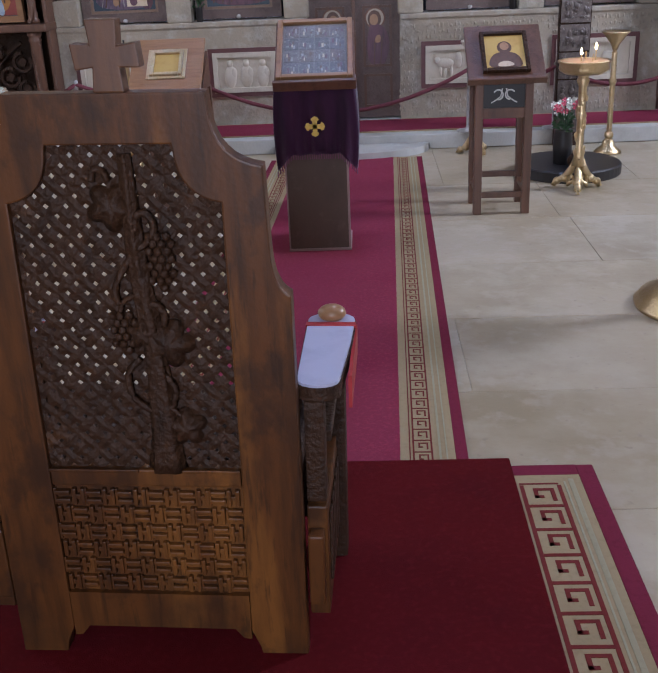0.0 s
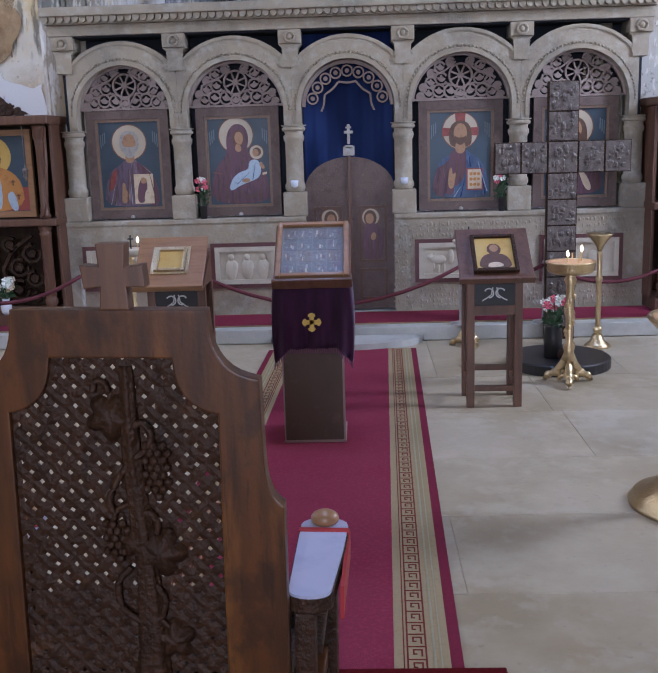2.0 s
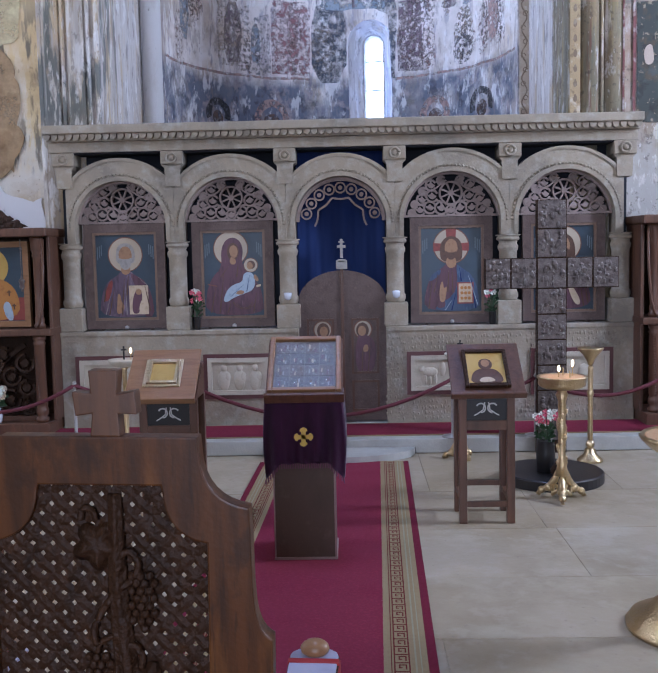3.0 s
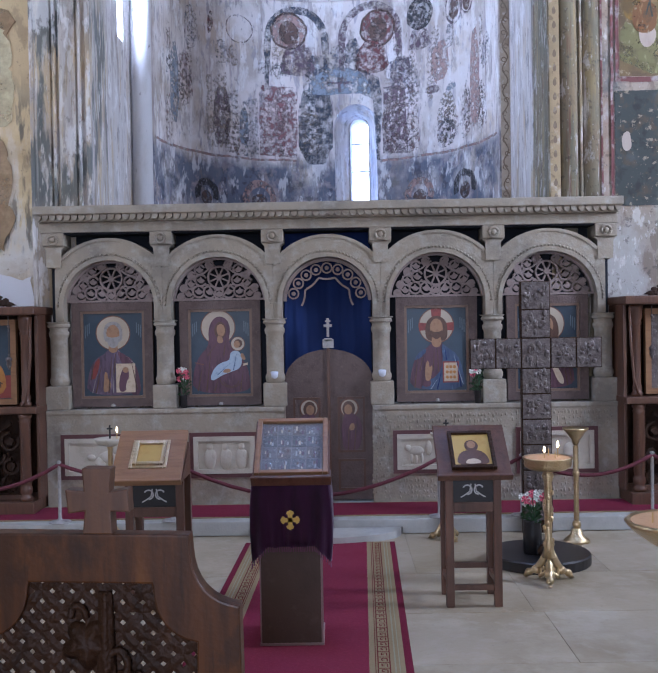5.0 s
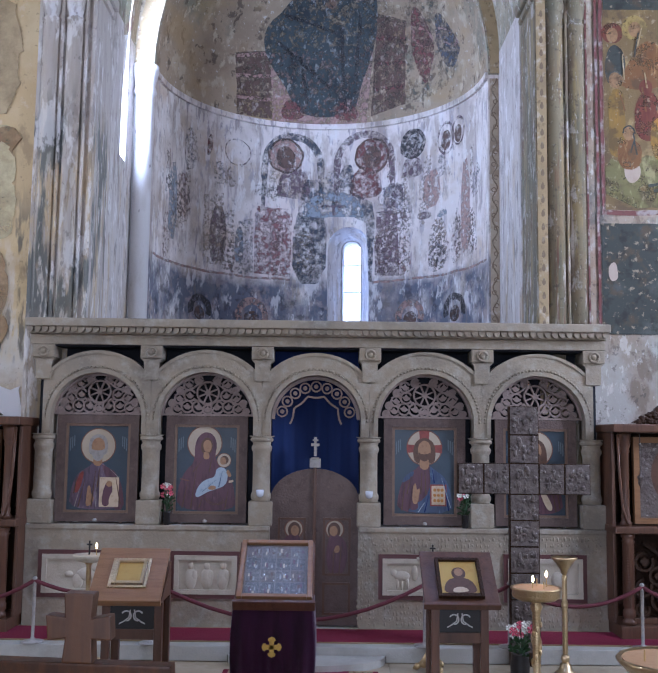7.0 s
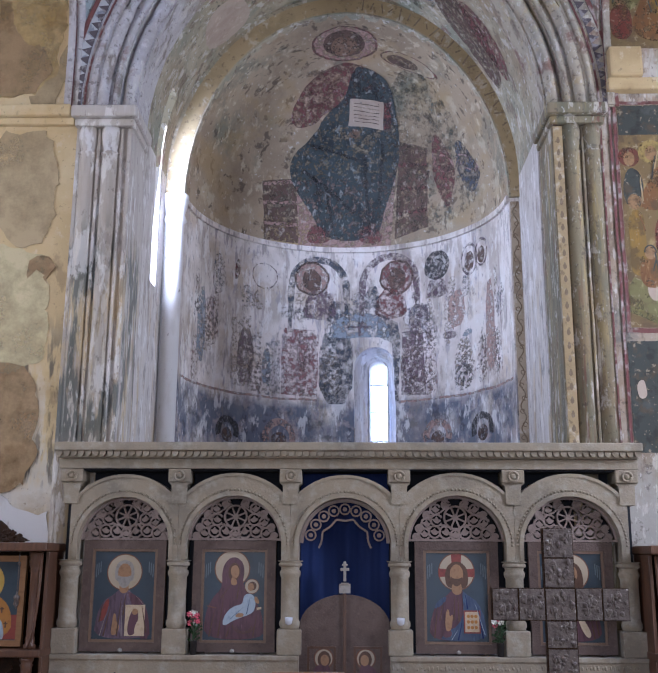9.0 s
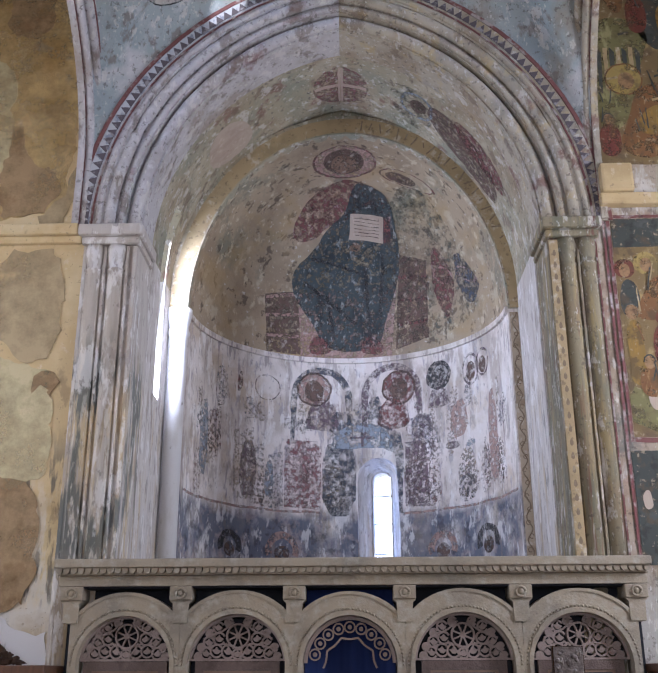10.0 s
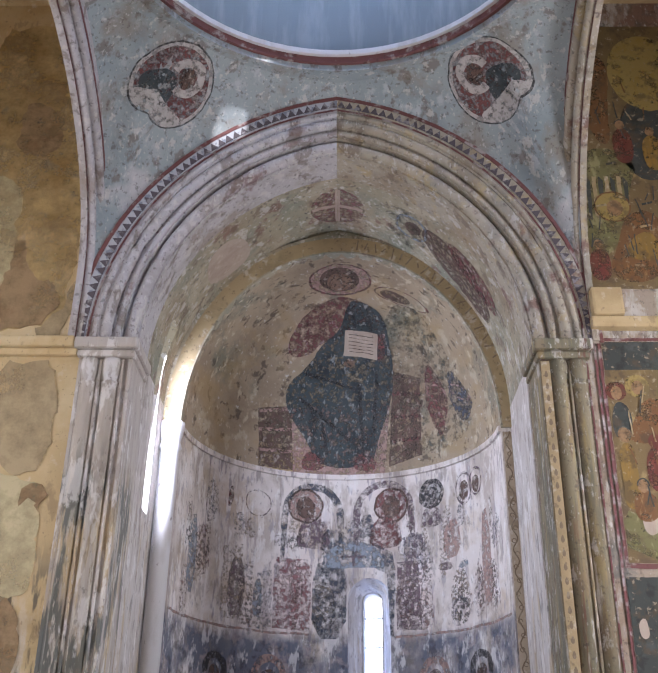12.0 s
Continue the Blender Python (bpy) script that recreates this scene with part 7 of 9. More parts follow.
for x, tints, seed in ((-0.93, (M_PINK, M_PETAL, M_PINK), 7), (1.70, (M_PINK, M_PETAL, M_PETAL), 9)):
    v = thing("flower_vase", "small glass of pink and white flowers on the sill", "vase", "sill flowers")
    part("vase", lathe(bmesh.new(), [(0.025, SILL + 0.013), (0.028, SILL + 0.02), (0.03, SILL + 0.12), (0.033, SILL + 0.13)], x, YF + 0.03, 16), M_BLACKPANEL, v, smooth=True)
    flowers(v, x, YF + 0.02, SILL + 0.13, 0.075, 0.24, tints, seed, 9)
for x in (COLS[2], COLS[3]):
    lamp = thing("glass_lamp", "small clear glass votive lamp on a column", "lamp", "votive lamps")
    part("cup", lathe(bmesh.new(), [(0.012, 1.24), (0.03, 1.255), (0.036, 1.30), (0.03, 1.305), (0.012, 1.27)], x, YF - 0.03, 14), M_CERAMIC, lamp, smooth=True)

# ---- carved icon cases at both ends of the screen ----
def icon_case(sx, x_in, kind):
    """A carved wooden shrine beside the screen: spiral columns and pierced panel below, framed icon above. sx: side it lies on."""
    t = thing("icon_shrine", {"n": "carved brown wooden shrine with a gold haloed painting", "s": "carved brown wooden shrine with a silver-covered painting"}[kind], "shrine", "carved shrines")
    def X(u):
        return x_in + sx * u
    def bx(u0, u1, y0, y1, z0, z1, bevel=0.0):
        a, b = sorted((X(u0), X(u1)))
        return boxed(a, b, y0, y1, z0, z1, bevel=bevel)
    W = 1.12
    part("plinth", bx(0.02, W, 8.02, 8.58, 0.118, 0.225, 0.008), M_WOOD_R, t)
    part("side_board", bx(0.0, 0.03, 8.16, 8.58, 0.226, 1.84, 0.006), M_WOOD_R, t)
    part("side_board", bx(W - 0.03, W, 8.16, 8.58, 0.226, 1.84, 0.006), M_WOOD_R, t)
    part("back_board", bx(0.031, W - 0.031, 8.52, 8.56, 0.226, 1.84), M_WOOD_D, t)
    part("shelf", bx(-0.01, W + 0.01, 8.05, 8.58, 0.985, 1.045, 0.012), M_WOOD_R, t)
    part("cornice", bx(-0.015, W + 0.015, 8.03, 8.58, 1.841, 1.915, 0.015), M_WOOD_R, t)
    for u in (0.115, W - 0.115):
        prof = [(0.055, 0.226), (0.058, 0.26), (0.040, 0.275), (0.054, 0.30), (0.054, 0.34), (0.042, 0.36)]
        prof += [(0.046, 0.37), (0.046, 0.90), (0.056, 0.92), (0.042, 0.935), (0.058, 0.955), (0.058, 0.984)]
        part("column", lathe(bmesh.new(), prof, X(u), 8.12, 20), M_WOOD_R, t, smooth=True)
        for ph in (0, math.pi):
            tw = [(X(u) + 0.041 * math.cos(ph + 5.2 * k * 0.3), 8.12 + 0.041 * math.sin(ph + 5.2 * k * 0.3), 0.37 + 0.53 * k / 48) for k in range(49)]
            part("spiral_moulding", tube(bmesh.new(), tw, 0.013, 7), M_WOOD_R, t, smooth=True)
        part("pilaster", lathe(bmesh.new(), [(0.048, 1.046), (0.05, 1.075), (0.036, 1.09), (0.042, 1.12), (0.034, 1.15), (0.034, 1.66), (0.044, 1.68), (0.036, 1.70), (0.05, 1.73), (0.052, 1.80), (0.06, 1.84)], X(u), 8.16, 20), M_WOOD_R, t, smooth=True)
        part("bracket", tube(bmesh.new(), [(X(u - 0.075), 8.10, 1.82), (X(u - 0.07), 8.09, 1.5), (X(u - 0.05), 8.08, 1.2), (X(u - 0.02), 8.07, 1.08), (X(u + 0.01), 8.07, 1.06)], 0.012, 7), M_WOOD_R, t, smooth=True)
    panel = bmesh.new()
    mid = 0.56
    for s in (-1, 1):
        strip(panel, [(X(mid + s * 0.01), 0.28), (X(mid + s * 0.05), 0.45), (X(mid + s * 0.02), 0.60), (X(mid + s * 0.12), 0.78), (X(mid + s * 0.30), 0.90)], 0.03, 8.17, 8.20)
        for ou, oz, rr in ((0.15, 0.42, 0.085), (0.17, 0.62, 0.075), (0.30, 0.52, 0.065), (0.29, 0.74, 0.075), (0.10, 0.82, 0.06), (0.31, 0.34, 0.055)):
            strip(panel, arc(X(mid + s * ou), oz, rr, 30 + 200 * ou, 330 + 200 * ou, 18), 0.024, 8.17, 8.20)
            prism(panel, smoothed([(X(mid + s * (ou - 0.05)), oz - 0.01), (X(mid + s * ou), oz + 0.045), (X(mid + s * (ou + 0.045)), oz + 0.015), (X(mid + s * (ou + 0.01)), oz - 0.045)], 1), 8.165, 8.195)
    part("pierced_panel", panel, M_WOOD_D, t, "pierced vine-scroll panel")
    part("panel_rail", bx(0.17, W - 0.17, 8.14, 8.20, 0.227, 0.275, 0.005), M_WOOD_R, t)
    u0, u1 = 0.20, W - 0.20
    a, b = sorted((X(u0), X(u1)))
    gold = M_GOLDP if kind == "n" else M_WOOD_L
    pic = part("picture_frame", band(bmesh.new(), [(a + 0.05, 1.11), (b - 0.05, 1.11), (b - 0.05, 1.755), (a + 0.05, 1.755)], [(a, 1.06), (b, 1.06), (b, 1.805), (a, 1.805)], 8.18, 8.24, closed=True), M_WOOD_L, t, "gilded picture frame")
    part("picture_panel", boxed(a + 0.051, b - 0.051, 8.215, 8.235, 1.111, 1.754), M_ICONBLUE if kind == "n" else M_SILVER, pic)
    mx = (a + b) / 2
    if kind == "n":
        painted(pic, [("lower_field", [(-0.30, -0.32), (0.30, -0.32), (0.30, -0.12), (-0.30, -0.12)], M_REDP), ("halo", disc(0, 0.15, 0.17), M_GOLDP), ("robe", smoothed([(-0.26, -0.32), (-0.25, -0.06), (-0.10, 0.06), (0.10, 0.06), (0.25, -0.06), (0.26, -0.32)]), M_ORANGE), ("head", disc(0, 0.13, 0.08, 18, 1.3), M_BROWN), ("stole", smoothed([(-0.07, -0.32), (-0.06, 0.02), (0.06, 0.02), (0.07, -0.32)]), M_PALE), ("stole", smoothed([(0.14, -0.32), (0.10, -0.18), (0.17, -0.14), (0.21, -0.32)]), M_PALE)], mx, 1.435, 1.0, 8.2145)
        for q, (du, dz) in enumerate(((0.17, -0.08), (0.21, -0.20), (-0.16, -0.10), (-0.2, -0.22))):
            part("painted_cross", box(boxed(mx + du - 0.006, mx + du + 0.006, 8.2050, 8.2062, 1.435 + dz - 0.025, 1.435 + dz + 0.025), mx + du - 0.018, mx + du + 0.018, 8.2049, 8.2063, 1.435 + dz + 0.004, 1.435 + dz + 0.014), M_BROWN, pic)
    else:
        painted(pic, [("oval", disc(0, 0.05, 0.2, 28, 1.25), M_BROWN), ("robe", smoothed([(-0.16, -0.15), (-0.1, 0.1), (0.0, 0.18), (0.1, 0.1), (0.16, -0.15)]), M_PLUM), ("head", disc(0, 0.13, 0.06, 16, 1.3), M_SKIN)], mx, 1.435, 1.0, 8.2145)
    crest = bmesh.new()
    prism(crest, smoothed([(X(mid + u), z) for u, z in ((-0.40, 1.918), (-0.33, 1.96), (-0.22, 1.99), (-0.16, 2.08), (0.0, 2.15), (0.16, 2.08), (0.22, 1.99), (0.33, 1.96), (0.40, 1.918))], 1), 8.14, 8.17)
    r = random.Random(21)
    for k in range(46):
        u = r.uniform(-0.34, 0.34)
        top = 2.13 - 0.5 * abs(u)
        blob(crest, X(mid + u), 8.135, r.uniform(1.93, max(1.95, top)), r.uniform(0.015, 0.035), 0.016, r.uniform(0.012, 0.03), 8, 5)
    part("crest", crest, M_WOOD_D, t, "carved leafy crest", smooth=False)
    lamp = thing("hanging_lamp", "small silver hanging oil lamp on a chain", "lamp", "hanging lamps")
    lx = X(0.235 if kind == "n" else 0.23)
    part("chain", tube(bmesh.new(), [(lx, 8.10, 1.845), (lx, 8.10, 1.50)], 0.004, 6), M_SILVER, lamp)
    part("cup", lathe(bmesh.new(), [(0.004, 1.37), (0.010, 1.385), (0.022, 1.41), (0.019, 1.44), (0.028, 1.455), (0.025, 1.47), (0.009, 1.485), (0.006, 1.51)], lx, 8.10, 18), M_SILVER, lamp, smooth=True)
    part("bead", blob(bmesh.new(), lx, 8.10, 1.74, 0.011, 0.011, 0.013), M_SILVER, lamp, smooth=True)
    return t


icon_case(-1, -2.16, "n")
icon_case(1, 2.935, "s")
v = thing("flower_vase", "small white vase with pale flowers before the shrine", "vase")
part("vase", lathe(bmesh.new(), [(0.03, 0.226), (0.045, 0.25), (0.048, 0.30), (0.03, 0.345), (0.035, 0.36)], -2.66, 8.06, 20), M_CERAMIC, v, smooth=True)
flowers(v, -2.66, 8.06, 0.36, 0.11, 0.17, (M_PETAL, M_CREAM, M_PETAL), 15, 10)


# ---- wall paintings ----
def ragged(pts, step=0.05, amount=0.03, scale=7.0):
    """Gives a closed outline the uneven edge of flaked plaster."""
    out = []
    for a, b in zip(pts, pts[1:] + pts[:1]):
        d = math.hypot(b[0] - a[0], b[1] - a[1])
        n = max(1, int(d / step))
        for k in range(n):
            u, v = a[0] + (b[0] - a[0]) * k / n, a[1] + (b[1] - a[1]) * k / n
            w = noise.noise_vector(Vector((u * scale, v * scale, 1.3))) + 0.6 * noise.noise_vector(Vector((u * scale * 3, v * scale * 3, 7.7)))
            out.append((u + amount * w.x, v + amount * w.y))
    return out


def wall_paint(name, outline, place, m, parent):
    """A painted shape that follows a curved wall: its outline in wall metres, place(u, v) its point in space."""
    bm = bmesh.new()
    outline = ragged(outline, 0.06, 0.012)
    f = bm.faces.new([bm.verts.new((u, v, 0)) for u, v in outline])
    f.normal_update()
    bmesh.ops.triangulate(bm, faces=[f])
    for _ in range(5):
        long = [e for e in bm.edges if e.calc_length() > 0.13]
        if not long:
            break
        bmesh.ops.subdivide_edges(bm, edges=long, cuts=1)
        bmesh.ops.triangulate(bm, faces=bm.faces[:])
    for v in bm.verts:
        v.co = place(v.co.x, v.co.y)
    return part(name, bm, m, parent)


def on_apse(depth):
    return lambda s, z: apse_at(s / AR, min(z, AZ), depth)


def on_conch(depth):
    def place(x, v):
        e = min(v / 2.3, 1.55)
        k = math.sqrt(max(0.0, 1 - (x / AR) ** 2))
        return Vector((AX + x, AY + (AR - depth) * k * math.cos(e), AZ + (RISE - depth) * k * math.sin(e)))
    return place


def fresco(name, base, dark, light, scale, low, soft=0.06):
    base = tuple(0.90 * b + 0.10 * 0.30 for b in base)
    return worn(layered(name, base, [(dark, (scale, scale, scale * 0.5), 0.48, 0.14, 0.75), (light, (scale * 2.4, scale * 2.4, scale * 1.3), 0.585, 0.06, 0.7), (light, (scale * 8, scale * 8, scale * 5), 0.61, 0.05, 0.6)], rough=0.92), scale * 3.0, low - 0.04, 0.20, 0.88)


F_BLUE = fresco("worn_navy_paint", (0.065, 0.075, 0.10), (0.03, 0.035, 0.045), (0.5, 0.49, 0.48), 4.0, 0.42)
F_TEAL = fresco("worn_slate_paint", (0.035, 0.05, 0.055), (0.018, 0.025, 0.03), (0.42, 0.42, 0.40), 4.5, 0.34)
F_RED = fresco("worn_oxblood_paint", (0.17, 0.055, 0.05), (0.09, 0.035, 0.035), (0.5, 0.45, 0.42), 5.0, 0.40)
F_ROSE = fresco("worn_rose_paint", (0.26, 0.12, 0.12), (0.18, 0.075, 0.08), (0.6, 0.55, 0.55), 5.0, 0.44)
F_BROWN = fresco("worn_umber_paint", (0.12, 0.07, 0.05), (0.05, 0.035, 0.03), (0.45, 0.4, 0.34), 5.0, 0.38)
F_PLUM = fresco("worn_plum_paint", (0.15, 0.10, 0.12), (0.09, 0.06, 0.075), (0.55, 0.52, 0.52), 5.0, 0.43)
F_PINK = fresco("worn_pink_paint", (0.42, 0.28, 0.24), (0.30, 0.18, 0.16), (0.6, 0.55, 0.5), 5.0, 0.40)
F_WHITE = fresco("worn_white_paint", (0.55, 0.52, 0.49), (0.42, 0.39, 0.36), (0.62, 0.60, 0.58), 5.0, 0.36)
F_PAGE = fresco("worn_page_paint", (0.52, 0.42, 0.34), (0.42, 0.33, 0.26), (0.6, 0.5, 0.42), 6.0, 0.22)
F_SKIN = fresco("worn_face_paint", (0.22, 0.135, 0.085), (0.10, 0.06, 0.04), (0.45, 0.4, 0.35), 7.0, 0.34)
F_BLACK = fresco("worn_black_paint", (0.03, 0.028, 0.03), (0.015, 0.015, 0.018), (0.4, 0.38, 0.36), 7.0, 0.38)
F_GREEN = fresco("worn_green_paint", (0.12, 0.125, 0.095), (0.07, 0.075, 0.055), (0.4, 0.38, 0.3), 3.0, 0.50)
F_OCHRE = fresco("worn_ochre_paint", (0.43, 0.29, 0.10), (0.30, 0.19, 0.07), (0.55, 0.45, 0.28), 5.0, 0.32)
F_GREYB = fresco("worn_grey_blue_paint", (0.30, 0.34, 0.39), (0.20, 0.24, 0.30), (0.55, 0.55, 0.55), 4.0, 0.42)

painting = tagged(new("apse_painting"), "worn wall painting of haloed figures under arches", "wall painting", kind="structure")
for s0, z0, m1, m2 in ((-0.385, 5.40, F_BLUE, F_PLUM), (0.60, 5.43, F_PLUM, F_RED)):
    wall_paint("painted_arch", [(s0 - 0.43, 4.80)] + ring_line(s0, z0, 0.43, 0.13, 24, 1.05, 180, 0)[:25] + [(s0 + 0.43, 4.80), (s0 + 0.38, 4.80)] + ring_line(s0, z0, 0.43, 0.10, 24, 1.05, 180, 0)[25:] + [(s0 - 0.38, 4.80)], on_apse(0.006), m1, painting)
    wall_paint("painted_halo", disc(s0 - 0.10 if s0 < 0 else s0 + 0.10, 5.52, 0.235), on_apse(0.008), F_PINK if s0 < 0 else F_RED, painting)
    wall_paint("painted_ring", ring_line(s0 - 0.10 if s0 < 0 else s0 + 0.10, 5.52, 0.245, 0.03), on_apse(0.010), F_BROWN, painting)
    wall_paint("painted_bust", smoothed([(s0 - 0.24, 4.95), (s0 - 0.18, 5.25), (s0 - 0.06, 5.40), (s0 + 0.12, 5.38), (s0 + 0.22, 5.2), (s0 + 0.26, 4.95)]), on_apse(0.010), m2, painting)
    wall_paint("painted_head", disc(s0 - 0.10 if s0 < 0 else s0 + 0.10, 5.50, 0.13, 20, 1.2), on_apse(0.012), F_BROWN, painting)
wall_paint("painted_halo", disc(1.30, 5.60, 0.20), on_apse(0.006), F_BLACK, painting)
wall_paint("painted_halo_light", ring_line(1.33, 5.61, 0.12, 0.04, 20, 1.0, -60, 150), on_apse(0.009), F_WHITE, painting)
wall_paint("painted_bust", smoothed([(1.12, 5.15), (1.16, 5.4), (1.3, 5.45), (1.45, 5.35), (1.46, 5.15)]), on_apse(0.006), F_PLUM, painting)
for s0, z0, r in ((1.86, 5.55, 0.16), (2.10, 5.58, 0.14)):
    wall_paint("painted_ring", ring_line(s0, z0, r, 0.025, 30, 1.35), on_apse(0.006), F_PLUM, painting)
    wall_paint("painted_head", disc(s0, z0 - 0.03, r * 0.55, 18, 1.5), on_apse(0.006), F_BROWN, painting)
wall_paint("painted_ring", ring_line(-1.17, 5.48, 0.20, 0.018, 30, 0.9), on_apse(0.006), F_PLUM, painting)
wall_paint("painted_patch", smoothed([(-1.64, 5.30), (-1.66, 5.55), (-1.58, 5.66), (-1.55, 5.45)]), on_apse(0.006), F_RED, painting)
wall_paint("painted_cloth", [(-0.90, 3.90), (-0.40, 3.88), (-0.38, 4.72), (-0.44, 4.80), (-0.85, 4.80), (-0.90, 4.70)], on_apse(0.006), F_ROSE, painting)
wall_paint("painted_cloth", [(0.74, 3.90), (1.10, 3.88), (1.06, 4.74), (0.76, 4.76)], on_apse(0.006), F_PLUM, painting)
wall_paint("painted_ground", smoothed([(-0.37, 3.80), (-0.37, 4.74), (-0.1, 4.80), (0.08, 4.72), (0.08, 3.80)], 1), on_apse(0.006), F_BLUE, painting)
wall_paint("painted_ground", [(0.70, 3.82), (0.74, 4.6), (0.70, 4.9), (0.42, 5.04), (0.40, 4.72), (0.62, 4.62), (0.66, 3.82)], on_apse(0.0065), F_BLUE, painting)
wall_paint("painted_half_dome", [(0.17 + 0.42 * math.cos(math.pi * k / 16), 4.70 + 0.36 * math.sin(math.pi * k / 16)) for k in range(17)], on_apse(0.010), F_GREYB, painting)
wall_paint("painted_cross", [(0.16, 4.72), (0.19, 4.72), (0.19, 4.98), (0.16, 4.98)], on_apse(0.013), F_PLUM, painting)
wall_paint("painted_cross", [(0.0, 4.84), (0.35, 4.84), (0.35, 4.87), (0.0, 4.87)], on_apse(0.0135), F_PLUM, painting)
for s0, r, m in ((-1.72, 0.20, F_BLACK), (-0.92, 0.235, F_PINK), (1.26, 0.215, F_PINK), (2.02, 0.22, F_BLACK)):
    wall_paint("painted_halo", ring_line(s0, 3.34, r, 0.09, 30, 1.0, -20, 200), on_apse(0.006), m, painting)
    wall_paint("painted_head", disc(s0, 3.30, r * 0.45), on_apse(0.0065), F_BROWN, painting)
wall_paint("painted_line", [(-2.9, 3.83), (-0.4, 3.83), (-0.4, 3.86), (-2.9, 3.86)], on_apse(0.007), F_PINK, painting)
wall_paint("painted_line", [(0.7, 3.80), (2.9, 3.80), (2.9, 3.83), (0.7, 3.83)], on_apse(0.007), F_PINK, painting)
for s0, z0, w, h, m in ((-1.45, 4.35, 0.28, 0.75, F_PLUM), (-1.12, 4.25, 0.14, 0.5, F_GREYB), (1.48, 4.62, 0.24, 0.1, F_PLUM), (1.78, 4.60, 0.18, 0.1, F_GREYB), (1.6, 4.95, 0.3, 0.5, F_PINK), (2.25, 4.6, 0.22, 1.2, F_PINK), (-2.3, 4.6, 0.2, 1.0, F_GREYB), (0.35, 5.2, 0.22, 0.45, F_BLUE), (-0.12, 5.05, 0.3, 0.35, F_BLUE), (1.0, 4.95, 0.3, 0.35, F_PLUM)):
    wall_paint("painted_patch", smoothed([(s0 - w / 2, z0 - h / 2), (s0 + w / 2, z0 - h * 0.45), (s0 + w * 0.45, z0 + h / 2), (s0 - w * 0.4, z0 + h * 0.45)], 1), on_apse(0.005), m, painting)

rf = random.Random(41)
F_FLECK = [fresco(n, c, tuple(0.5 * v for v in c), (0.6, 0.56, 0.53), 7.0, 0.50) for n, c in (("flecked_umber_paint", (0.22, 0.15, 0.12)), ("flecked_slate_paint", (0.16, 0.17, 0.22)), ("flecked_rose_paint", (0.30, 0.17, 0.15)), ("flecked_tan_paint", (0.40, 0.31, 0.22)))]
for k in range(44):
    s0, z0 = rf.uniform(-2.55, 2.55), rf.uniform(3.85, 5.35)
    if 0.0 < s0 < 0.75 and z0 < 4.8:
        continue
    w, h = rf.uniform(0.10, 0.32), rf.uniform(0.25, 0.75)
    z0 = max(z0, 3.86 + h / 2)
    wall_paint("painted_fragment", smoothed([(s0 - w * rf.uniform(0.3, 0.6), z0 - h / 2), (s0 + w * rf.uniform(0.3, 0.6), z0 - h * 0.4), (s0 + w * rf.uniform(0.3, 0.6), z0 + h * 0.2), (s0 + w * 0.1, z0 + h / 2), (s0 - w * rf.uniform(0.3, 0.6), z0 + h * 0.3)], 1), on_apse(0.0035 + 0.00003 * k), F_FLECK[k % 4], painting)
for s0, z0, w, h, c in ((-1.52, 4.42, 0.34, 0.95, 3), (-1.30, 4.30, 0.22, 0.8, 0), (-1.02, 4.25, 0.22, 0.75, 1), (-0.70, 5.02, 0.42, 0.16, 1), (0.98, 4.90, 0.40, 0.40, 1), (1.02, 4.35, 0.5, 0.85, 2)):
    wall_paint("painted_fragment", [(s0 - w / 2, z0 - h / 2), (s0 + w / 2, z0 - h / 2), (s0 + w * 0.45, z0 + h / 2), (s0 - w * 0.5, z0 + h * 0.42)], on_apse(0.0052), F_FLECK[c], painting)

half = tagged(new("conch_painting"), "worn painting of a seated robed figure with a book", "wall painting", kind="structure")
C1, C2, C3, C4, C5 = (on_conch(0.006 + 0.003 * k) for k in range(5))
wall_paint("painted_ground", smoothed([(0.35, 0.2), (0.5, 1.2), (0.55, 2.4), (0.9, 2.9), (1.45, 2.2), (1.75, 1.1), (1.6, 0.35), (1.0, 0.2)], 2), on_conch(0.004), F_GREEN, half)
wall_paint("painted_throne", [(-1.12, 0.06), (-0.66, 0.06), (-0.70, 0.98), (-1.14, 1.0)], C1, F_BROWN, half)
wall_paint("painted_throne", [(0.66, 0.12), (1.10, 0.25), (1.08, 1.50), (0.72, 1.52)], C1, F_BROWN, half)
for v in (0.30, 0.62, 0.92):
    wall_paint("painted_bar", [(-1.13, v), (-0.68, v), (-0.68, v + 0.05), (-1.13, v + 0.05)], C2, F_PINK, half)
for v in (0.45, 0.80, 1.15):
    wall_paint("painted_bar", [(0.70, v), (1.09, v + 0.05), (1.09, v + 0.10), (0.70, v + 0.05)], C2, F_RED, half)
wall_paint("painted_footstool", [(-0.66, 0.02), (0.60, 0.02), (0.68, 1.05), (-0.70, 0.95)], C2, F_PINK, half)
wall_paint("painted_halo", disc(-0.02, 3.03, 0.42, 32, 0.80), C2, F_PINK, half)
wall_paint("painted_ring", ring_line(-0.02, 3.03, 0.43, 0.035, 40, 0.80), C3, F_RED, half)
